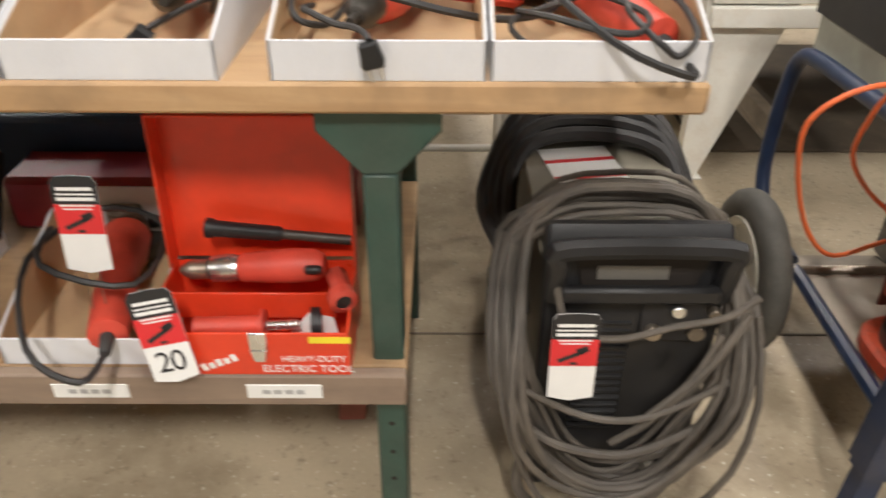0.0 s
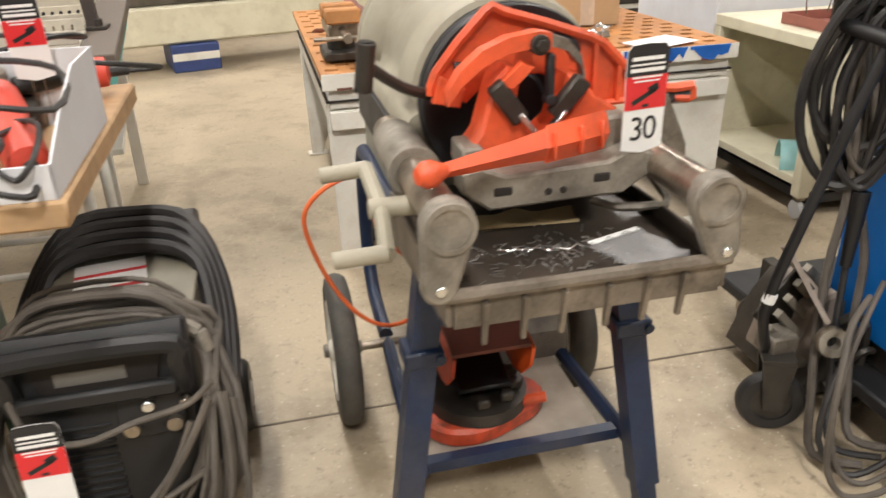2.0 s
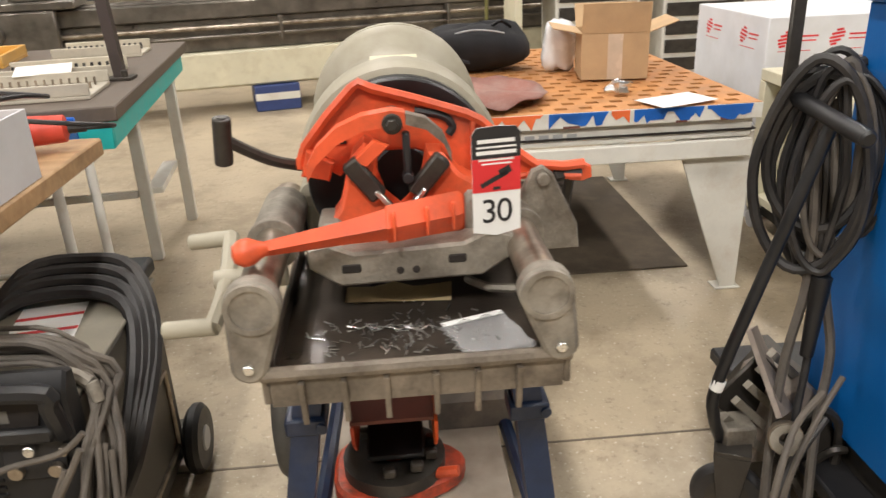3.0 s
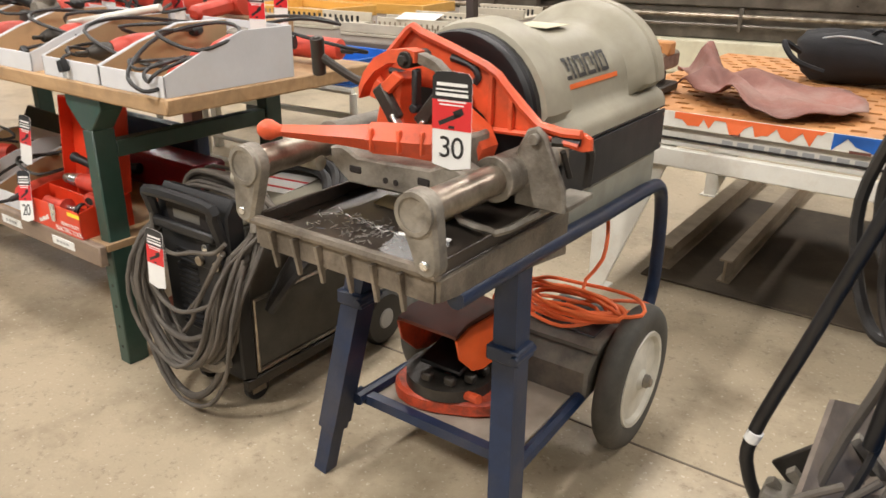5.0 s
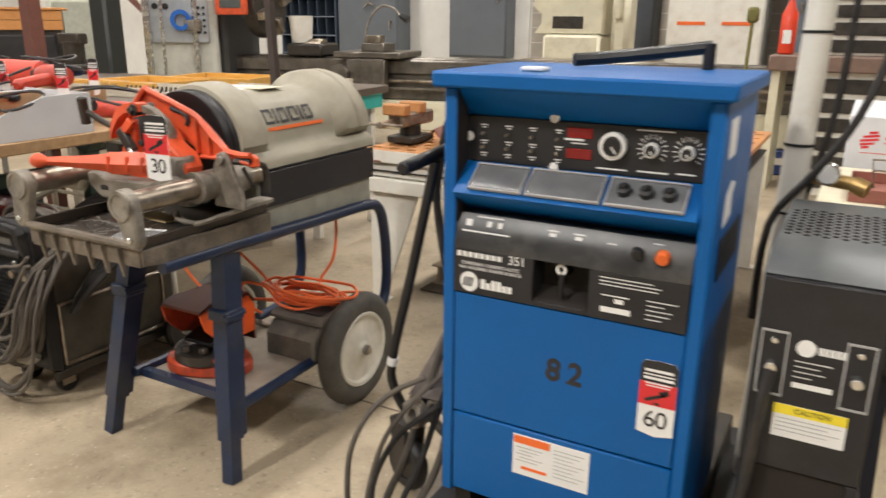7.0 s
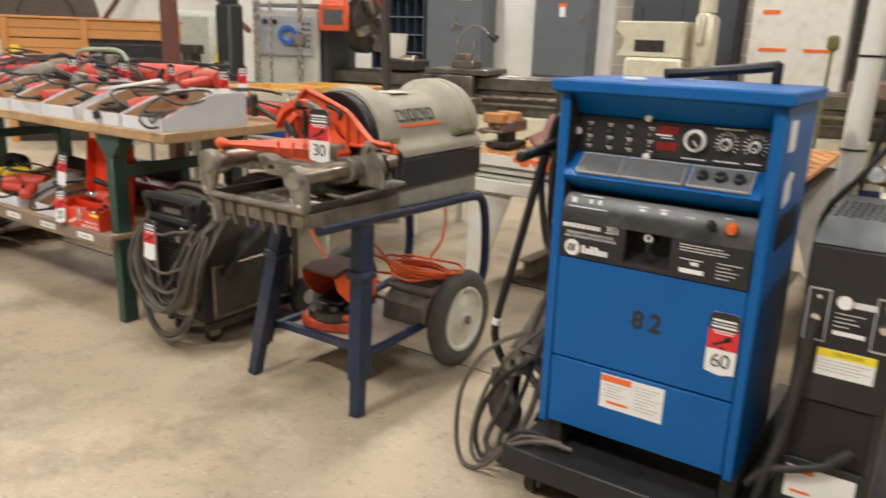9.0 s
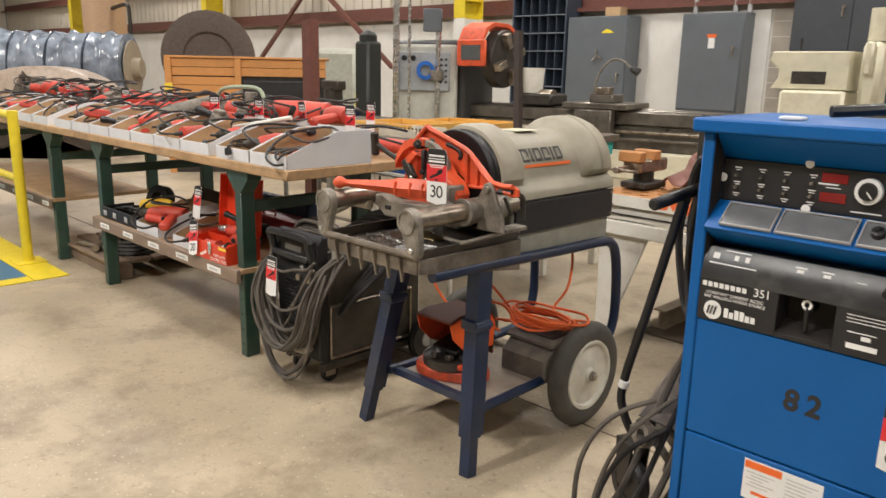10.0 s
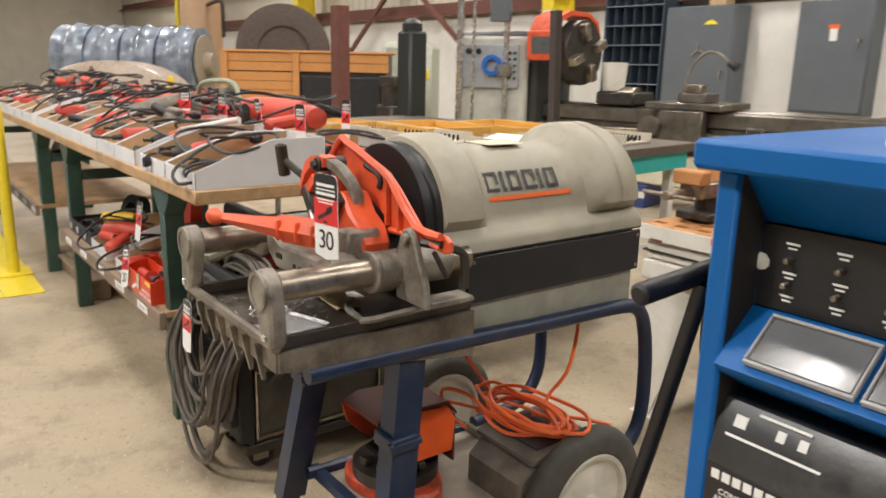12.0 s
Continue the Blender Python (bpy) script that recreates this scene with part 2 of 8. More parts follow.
FLOOR = floor_mat()
WALLW = mat("white_wall_panel", (0.78, 0.77, 0.73), 0.6, var=0.05, scale=3, dirt=0.15, dirt_col=(0.5, 0.46, 0.4))
WALLB = mat("upper_wall_sheet", (0.62, 0.57, 0.48), 0.5, var=0.07, scale=2)
BLOCK = mat("concrete_block", (0.46, 0.42, 0.36), 0.85, var=0.12, scale=6, bump=0.5)
RUST = mat("red_oxide_steel", (0.15, 0.055, 0.04), 0.6, var=0.2, dirt=0.3)
YELLOW = mat("yellow_paint", (0.80, 0.62, 0.03), 0.45, var=0.08, dirt=0.25, dirt_col=(0.35, 0.25, 0.05))
BLUEFLOOR = mat("blue_floor_paint", (0.06, 0.17, 0.27), 0.5, dirt=0.3)
WOOD = wood_mat("plywood_top", (0.42, 0.255, 0.125), (0.56, 0.37, 0.20), dirt=0.5)
WOODD = wood_mat("worn_plywood", (0.36, 0.22, 0.11), (0.46, 0.31, 0.17), dirt=0.5)
WOODEDGE = wood_mat("grey_timber_edge", (0.22, 0.16, 0.12), (0.30, 0.22, 0.16), dirt=0.4)
ORANGEWOOD = wood_mat("varnished_wood", (0.62, 0.33, 0.07), (0.75, 0.45, 0.12), rough=0.35, dirt=0.1)
CRATEWOOD = wood_mat("pine_crate", (0.58, 0.255, 0.075), (0.66, 0.31, 0.10), dirt=0.15)
GREEN = mat("green_enamel", (0.030, 0.070, 0.054), 0.42, var=0.15, dirt=0.25, dirt_col=(0.12, 0.11, 0.09))
CARD = mat("brown_cardboard", (0.50, 0.34, 0.19), 0.8, var=0.1, scale=12)
CARDW = mat("white_cardboard", (0.70, 0.71, 0.74), 0.65, var=0.06, scale=9, dirt=0.3, dirt_col=(0.55, 0.52, 0.47))
RED = mat("red_plastic", (0.60, 0.066, 0.04), 0.48, var=0.2, dirt=0.45, dirt_col=(0.22, 0.07, 0.05), vary=0.12)
REDBOX = mat("red_enamel_steel", (0.74, 0.055, 0.018), 0.32, var=0.1, dirt=0.18, dirt_col=(0.2, 0.03, 0.02))
ORANGE = mat("orange_cast_paint", (0.74, 0.105, 0.035), 0.42, var=0.16, dirt=0.55, dirt_col=(0.20, 0.055, 0.03), dirt_scale=11)
ORANGEC = mat("orange_rubber", (0.85, 0.17, 0.05), 0.5, var=0.08, bump=0)
MAROON = mat("maroon_enamel", (0.30, 0.02, 0.03), 0.35, var=0.15)
BLACK = mat("black_plastic", (0.011, 0.011, 0.012), 0.45, var=0.25)
BLACKP = mat("black_panel", (0.015, 0.015, 0.017), 0.5, var=0.3, dirt=0.2, dirt_col=(0.07, 0.062, 0.052))
RUBBER = mat("black_rubber_hose", (0.020, 0.019, 0.019), 0.5, var=0.3, dirt=0.3, dirt_col=(0.12, 0.10, 0.08))
CABLE = mat("dusty_grey_cable", (0.088, 0.076, 0.064), 0.65, var=0.3, dirt=0.45, dirt_col=(0.19, 0.155, 0.115))
TYRE = mat("dusty_tyre", (0.085, 0.08, 0.07), 0.75, var=0.25, dirt=0.4, dirt_col=(0.22, 0.19, 0.15))
GREYC = mat("grey_green_cover", (0.345, 0.318, 0.245), 0.5, var=0.13, scale=6, dirt=0.55, dirt_col=(0.20, 0.17, 0.12))
FLAP = mat("smoky_clear_plastic", (0.15, 0.155, 0.16), 0.15, var=0.15, bump=0.0)
# for hall surfaces out of view, kept dark to hold bounced fill light down
UNSEEN = mat("unseen_bounce_cut", (0.15, 0.135, 0.115), 0.7, var=0.08, scale=2)
RIM = mat("dull_silver_rim", (0.66, 0.63, 0.54), 0.5, 0.0, var=0.15, dirt=0.35)
GREYD = mat("dark_grey_enamel", (0.13, 0.14, 0.145), 0.4, var=0.1, dirt=0.25)
GREYB = mat("grey_base_paint", (0.31, 0.305, 0.25), 0.45, var=0.14, dirt=0.5, dirt_col=(0.16, 0.13, 0.09))
CAST = mat("cast_metal", (0.26, 0.235, 0.195), 0.55, 0.3, var=0.4, scale=14, dirt=0.92, dirt_col=(0.075, 0.056, 0.04), dirt_scale=9, bump=0.6)
STEEL = mat("worn_steel", (0.36, 0.31, 0.25), 0.34, 0.85, var=0.45, dirt=0.75, dirt_col=(0.10, 0.072, 0.05), dirt_scale=8)
BRIGHT = mat("bright_steel", (0.72, 0.72, 0.70), 0.25, 0.95, var=0.1)
GREASY = mat("greasy_cast_tray", (0.19, 0.16, 0.125), 0.45, 0.25, var=0.45, scale=10, dirt=0.95, dirt_col=(0.045, 0.033, 0.024), dirt_scale=8, bump=0.6)
OILY = mat("oily_tray", (0.050, 0.040, 0.032), 0.3, 0.3, var=0.5, scale=9, dirt=0.5, dirt_col=(0.13, 0.10, 0.075))
NAVY = mat("navy_blue_enamel", (0.010, 0.023, 0.060), 0.40, var=0.25, dirt=0.4, dirt_col=(0.09, 0.08, 0.075))
BLUE = mat("bright_blue_enamel", (0.001, 0.105, 0.36), 0.42, spec=.32, var=0.08, scale=5, bump=0.25, fine=260, dirt=0.12, dirt_col=(0.02, 0.09, 0.2))
BLUEP = mat("blue_plastic", (0.02, 0.13, 0.50), 0.35, var=0.12)
TEAL = mat("teal_paint", (0.02, 0.48, 0.46), 0.45, var=0.08)
CREAM = mat("cream_machine_paint", (0.70, 0.66, 0.50), 0.45, var=0.08, scale=5, dirt=0.3, dirt_col=(0.36, 0.27, 0.16), dirt_scale=9)
WHITEP = mat("white_paint_steel", (0.76, 0.74, 0.67), 0.45, var=0.06, dirt=0.4, dirt_col=(0.38, 0.28, 0.18), dirt_scale=9)
PLATE = mat("rusty_orange_plate", (0.52, 0.24, 0.085), 0.6, 0.1, var=0.25, scale=7, dirt=0.4, dirt_col=(0.22, 0.12, 0.07))
# near-black that paints the shade inside holes, gaps and recesses
HOLE = mat("hole_shade", (0.02, 0.015, 0.012), 0.8)
LEATHER = mat("brown_leather", (0.21, 0.085, 0.065), 0.7, var=0.4, scale=5, dirt=0.55, dirt_col=(0.40, 0.31, 0.27), dirt_scale=3.5)
FABRIC = mat("black_fabric", (0.012, 0.012, 0.014), 0.9, var=0.4, bump=0.5)
PAPER = mat("white_paper", (0.82, 0.82, 0.80), 0.7, var=0.03, bump=0)
PRINTR = mat("red_print", (0.68, 0.03, 0.035), 0.4, var=0.05, bump=0)
PRINTK = mat("black_print", (0.02, 0.02, 0.022), 0.4, var=0.1, bump=0)
PRINTO = mat("orange_print", (0.85, 0.16, 0.03), 0.45, var=0.05, bump=0)
PRINTG = mat("grey_print", (0.42, 0.42, 0.42), 0.5, var=0.05, bump=0)
PRINTY = mat("yellow_print", (0.88, 0.72, 0.04), 0.45, var=0.05, bump=0)
GREYCAB = mat("grey_cabinet_enamel", (0.125, 0.142, 0.16), 0.4, var=0.06, scale=4, dirt=0.12)
DARKCAB = mat("dark_blue_grey_steel", (0.055, 0.075, 0.105), 0.45, var=0.12)
DARKIRON = mat("dark_iron", (0.052, 0.047, 0.041), 0.45, 0.5, var=0.3, dirt=0.3, dirt_col=(0.16, 0.13, 0.10))
BEDIRON = mat("oiled_lathe_bed", (0.20, 0.18, 0.155), 0.32, 0.7, var=0.3, scale=9, dirt=0.5, dirt_col=(0.07, 0.055, 0.045))
BROWNB = mat("dark_brown_slab", (0.12, 0.095, 0.075), 0.55, var=0.2)
COPPER = mat("tan_tank_paint", (0.55, 0.36, 0.22), 0.45, var=0.08)
LEDRED = mat("red_display_window", (0.22, 0.012, 0.012), 0.2, var=0.1, bump=0)


def film_mat(name, col, alpha=0.35):
    m = mat(name, col, 0.12, var=0.08, scale=6, bump=0.6)
    b = m.node_tree.nodes["Principled BSDF"]
    b.inputs["Alpha"].default_value = alpha
    return m


WRAP = mat("blue_grey_stretch_wrap", (0.25, 0.29, 0.35), 0.18, var=0.6, scale=5, bump=1.0, fine=16)
BAGFILM = film_mat("clear_bag", (0.7, 0.7, 0.7), 0.28)
LITE = glow("lamp_diffuser", (1.0, 0.95, 0.86), 6.0)

# ---- the hall ----
WALL_Y, LEFT_X, RIGHT_X, FRONT_Y, TOP_Z = 9.85, -34.0, 8.0, -7.0, 6.2
solo("floor", box(LEFT_X - 0.2, RIGHT_X + 0.2, FRONT_Y - 0.2, WALL_Y + 0.2, -0.2, 0.0, 0), FLOOR, "stained tan concrete workshop floor with worn patches", "floor", kind="structure")
# the ceiling is never seen; its dark sheet limits the bounce
solo("ceiling", box(LEFT_X - 0.2, RIGHT_X + 0.2, FRONT_Y - 0.2, WALL_Y + 0.2, TOP_Z, TOP_Z + 0.15, 0), UNSEEN, "unseen hall ceiling, dark to cut bounced light", "ceiling", kind="structure")
BACK = thing("wall_north", (0, WALL_Y, 0), "hall wall of white panels below steel girts", "wall", kind="structure")
part("lower_panel", box(LEFT_X, -1.24, WALL_Y, WALL_Y + 0.1, 0, 2.16, 0), WALLW, BACK)
part("block_wall", box(-1.238, RIGHT_X, WALL_Y, WALL_Y + 0.12, 0, 2.16, 0), BLOCK, BACK, "tan concrete block wall")
part("upper_sheet", box(LEFT_X, RIGHT_X, WALL_Y + 0.06, WALL_Y + 0.16, 2.16, TOP_Z, 0), WALLB, BACK)
RIBS = [box(LEFT_X + 0.3 * k, LEFT_X + 0.3 * k + 0.05, WALL_Y + 0.035, WALL_Y + 0.06, 2.3, TOP_Z, 0.01) for k in range(140)]
tagged(part("sheet_ribs", join(*RIBS), WALLB, BACK), kind="stuff")
for z in (2.28, 3.3, 4.5):
    part("girt", join(box(LEFT_X, RIGHT_X, WALL_Y - 0.16, WALL_Y + 0.03, z - 0.015, z, 0), box(LEFT_X, RIGHT_X, WALL_Y - 0.012, WALL_Y + 0.03, z, z + 0.2, 0.002), box(LEFT_X, RIGHT_X, WALL_Y - 0.16, WALL_Y - 0.15, z - 0.06, z - 0.016, 0)), RUST, BACK, "red oxide steel girt")
JOINT = [box(-1.235, RIGHT_X, WALL_Y - 0.004, WALL_Y - 0.001, 0.2 * k - 0.004, 0.2 * k + 0.004, 0) for k in range(1, 11)]
part("mortar", join(*JOINT), WALLW, BACK)
solo("wall_west", box(LEFT_X - 0.15, LEFT_X, FRONT_Y, WALL_Y, 0, TOP_Z, 0), WALLB, "tan sheet metal hall wall", "wall", kind="structure")
# east and south walls are unseen and dark, for deeper shade
solo("wall_east", box(RIGHT_X, RIGHT_X + 0.15, FRONT_Y, WALL_Y, 0, TOP_Z, 0), UNSEEN, "unseen hall wall, dark to cut bounced light", "wall", kind="structure")
solo("wall_south", box(LEFT_X, RIGHT_X, FRONT_Y - 0.15, FRONT_Y, 0, TOP_Z, 0), UNSEEN, "unseen hall wall, dark to cut bounced light", "wall", kind="structure")


def i_column(x, d):
    """A rigid frame column of depth d against the wall, yellow above a white lower part."""
    y0, y1 = WALL_Y - 0.17 - d, WALL_Y - 0.17
    t = thing("steel_column", (x, WALL_Y - 0.3, 0), "deep steel wall column painted yellow above white", "column", "wall columns", "structure")
    for z0, z1, m in ((0, 2.16, WALLW), (2.1605, TOP_Z, YELLOW)):
        part("flange", box(x - 0.13, x + 0.13, y0, y0 + 0.02, z0, z1, 0.002), m, t)
        part("web", box(x - 0.008, x + 0.008, y0 + 0.021, y1 - 0.021, z0, z1, 0), m, t)
        part("flange", box(x - 0.13, x + 0.13, y1 - 0.02, y1, z0, z1, 0.002), m, t)
    part("stiffener", box(x - 0.125, x + 0.125, y0 + 0.021, y1 - 0.021, 2.45, 2.465, 0), YELLOW, t)


for x in (-6.45, -15.5, -24.7):
    i_column(x, 0.48)


def brace(p, q):
    solo("brace", tube([p, q], 0.055, 4, smooth=0, square=True), RUST, "red oxide diagonal wall brace", "brace", "wall braces", "structure")


brace((-10.9, 9.58, 3.4), (-13.5, 9.58, 1.45))
brace((-11.4, 9.46, 3.3), (-8.5, 9.46, 1.30))

for i, (x, y) in enumerate(LAMP_SPOTS):
    t = thing("ceiling_light", (x, y, LAMP_Z), "long white fluorescent fixture hung under the ceiling", "ceiling light", "ceiling lights")
    part("housing", box(x - 0.16, x + 0.16, y - 0.62, y + 0.62, LAMP_Z, LAMP_Z + 0.07, 0.01), WHITEP, t)
    part("diffuser", box(x - 0.14, x + 0.14, y - 0.6, y + 0.6, LAMP_Z - 0.012, LAMP_Z - 0.001, 0.003), LITE, t)
    each("hanger", [cyl((x, v, LAMP_Z + 0.07), (x, v, TOP_Z), 0.004, n=6) for v in (y - 0.5, y + 0.5)], STEEL, t)
    lt = bpy.data.lights.new("tube_light", "AREA")
    lt.shape, lt.size, lt.size_y, lt.energy, lt.color = "RECTANGLE", 0.26, 1.2, LAMP_POWER[y] * (1.6 if (x, y) == STRONG else 0.85), (1.0, 0.95, 0.90)
    lo = new("tube_light", lt)
    lo.location = (x, y, LAMP_Z - 0.03)

# floor joints and painted bay
solo("floor_joint", join(box(LEFT_X, RIGHT_X, 1.536, 1.543, 0.0005, 0.0022, 0), box(3.9, 3.907, FRONT_Y, 1.535, 0.0005, 0.0022, 0)), mat("joint_filler", (0.16, 0.13, 0.10), 0.9), "dark saw-cut joint across the concrete", "floor joint", kind="structure")
solo("painted_bay", box(-6.0, -1.85, -3.0, 0.67, 0.001, 0.004, 0), BLUEFLOOR, "blue painted floor bay", "floor marking", kind="structure")
solo("bay_line", join(box(-6.0, -1.72, 0.675, 0.87, 0.001, 0.005, 0), box(-1.845, -1.72, -3.0, 0.67, 0.001, 0.005, 0)), YELLOW, "yellow painted border line of the bay", "floor marking", kind="structure")


# ---- benches ----
def green_leg(t, x, y, top=0.85):
    s = -1 if y < 1.3 else 1
    leg = part("leg", join(box(x - 0.025, x + 0.025, y, y + 0.07, 0.0, top - 0.1, 0.004), prism([(x - 0.025, top - 0.1), (x + 0.025, top - 0.1), (x + 0.085, top - 0.035), (x + 0.085, top), (x - 0.085, top), (x - 0.085, top - 0.035)], "xz", y, y + 0.07, 0.003)), GREEN, t)
    each("bolt_hole", [cyl((x, y - 0.0005, 0.06 + 0.07 * k), (x, y + 0.001, 0.06 + 0.07 * k), 0.005, n=8, b=0) for k in range(5)], HOLE, leg)
    return leg


def work_bench(x0, x1, legs, shelf=True):
    t = thing("work_bench", ((x0 + x1) / 2, 1.3, 0), "wooden-topped workbench on dark green steel legs", "workbench", "workbenches")
    part("tabletop", box(x0, x1, 0.938, 1.70, 0.85, 0.893, 0.005), WOOD, t, "plywood bench top with worn edge")
    for x in legs:
        green_leg(t, x, 0.965)
        green_leg(t, x, 1.60)
        part("stretcher", box(x - 0.02, x + 0.02, 1.036, 1.599, 0.66, 0.71, 0.003), GREEN, t)
    if shelf:
        a, b = min(legs) - 0.04, max(legs) + 0.03
        part("shelf_board", box(a, b, 0.95, 1.59, 0.39, 0.415, 0.003), WOODD, t, "worn plywood lower shelf")
        part("shelf_edge", box(a, b, 0.925, 0.949, 0.35, 0.415, 0.004), WOODEDGE, t)
        k = 0
        x = a + 0.12
        while x < b - 0.1:
            lab = part("shelf_label", box(x, x + 0.12, 0.9225, 0.925, 0.37, 0.397, 0), PAPER, t, "white paper shelf label")
            part("label_print", join(*[box(x + 0.025 + 0.018 * j, x + 0.038 + 0.018 * j, 0.9218, 0.9224, 0.379, 0.388, 0) for j in range(4)]), PRINTG, lab)
            x += 0.31
    part("back_beam", box(min(legs), max(legs), 1.61, 1.65, 0.79, 0.845, 0.003), GREEN, t)
    return t


work_bench(-1.62, 0.60, (-1.37, 0.175))
work_bench(-4.72, -1.625, (-4.2, -2.17))


def bin_box(x0, x1, y0=0.944, z=0.893, depth=0.42, group="cardboard bins"):
    t = thing("parts_bin", ((x0 + x1) / 2, y0 + depth / 2, z), "open white cardboard bin on the bench top", "bin", group)
    th = 0.004
    side = [(y0, z), (y0 + depth, z), (y0 + depth, z + 0.14), (y0 + 0.25, z + 0.14), (y0 + 0.12, z + 0.10), (y0, z + 0.052)]
    part("front_lip", join(box(x0, x1, y0, y0 + th, z, z + 0.052, 0.001)), CARDW, t)
    part("side", prism(side, "yz", x0, x0 + th, 0.0008), CARDW, t)
    part("side", prism(side, "yz", x1 - th, x1, 0.0008), CARDW, t)
    lin = [(y0 + th, z + 0.002), (y0 + depth - th, z + 0.002), (y0 + depth - th, z + 0.137), (y0 + 0.25, z + 0.137), (y0 + 0.12, z + 0.097), (y0 + th, z + 0.05)]
    each("lining", [prism(lin, "yz", x0 + th + 0.0005, x0 + th + 0.0015, 0.0003), prism(lin, "yz", x1 - th - 0.0015, x1 - th - 0.0005, 0.0003)], CARD, t, "brown cardboard inside")
    part("base", box(x0 + th, x1 - th, y0 + th, y0 + depth - th, z, z + 0.003, 0), CARD, t)
    part("back", box(x0, x1, y0 + depth, y0 + depth + th, z, z + 0.14, 0.001), CARDW, t)
    return t


# ---- lot tags ----
def lot_tag(m, number="", size=1.0, on="", wire=0.0):
    """A card 78 mm wide and 178 mm high, its face towards -y at the pose m (origin: bottom middle)."""
    t = new("lot_tag")
    BASE[t.name] = Vector((0, 0, 0))
    tagged(t, "red, black and white lot tag" + on, "tag", "lot tags")
    w, h, d = 0.039, 0.178, 0.0008
    part("card", prism([(-w, 0.008), (0, 0), (w, 0.008), (w, h - 0.012), (w * 0.8, h - 0.002), (0, h), (-w * 0.8, h - 0.002), (-w, h - 0.012)], "xz", -d, d, 0.0002), PAPER, t)
    part("black_field", prism([(-w, 0.128), (w, 0.128), (w, h - 0.012), (w * 0.8, h - 0.002), (0, h), (-w * 0.8, h - 0.002), (-w, h - 0.012)], "xz", -d - 0.0008, -d - 0.0001, 0.0001), PRINTK, t)
    part("red_field", box(-w, w, -d - 0.0008, -d - 0.0001, 0.074, 0.1275, 0), PRINTR, t)
    rows = [(0.152, 0.030, 0.006), (0.144, 0.032, 0.003), (0.134, 0.032, 0.006), (0.124, 0.028, 0.003), (0.118, 0.024, 0.0025)]
    part("small_print", join(*[box(-a, a, -d - 0.0012, -d - 0.0009, z, z + b, 0) for z, a, b in rows]), PAPER, t, "white print too small to read")
    part("tool_sketch", join(xf(box(-0.028, 0.02, -0.0004, 0, -0.004, 0.004, 0), pose(0, -d - 0.0009, 0.096, 0, -25, 0)), xf(box(0.005, 0.025, -0.0004, 0, -0.006, 0.006, 0), pose(0, -d - 0.0009, 0.100, 0, -25, 0)), box(-0.006, 0.006, -d - 0.0013, -d - 0.0009, 0.077, 0.082, 0)), PRINTK, t)
    if number:
        writing("lot_number", number, 0.056, pose(0, -d - 0.0006, 0.040, 90, 0, 0), PRINTK, t, spread=0.9)
    if wire:
        part("wire_stand", join(tube([(-0.012, 0.001, 0.04), (-0.012, 0.002, -wire)], 0.0013, 5, smooth=0), tube([(0.012, 0.001, 0.04), (0.012, 0.002, -wire)], 0.0013, 5, smooth=0)), STEEL, t)
    t.matrix_basis = m @ Matrix.Diagonal((size, size, size, 1))
    return t


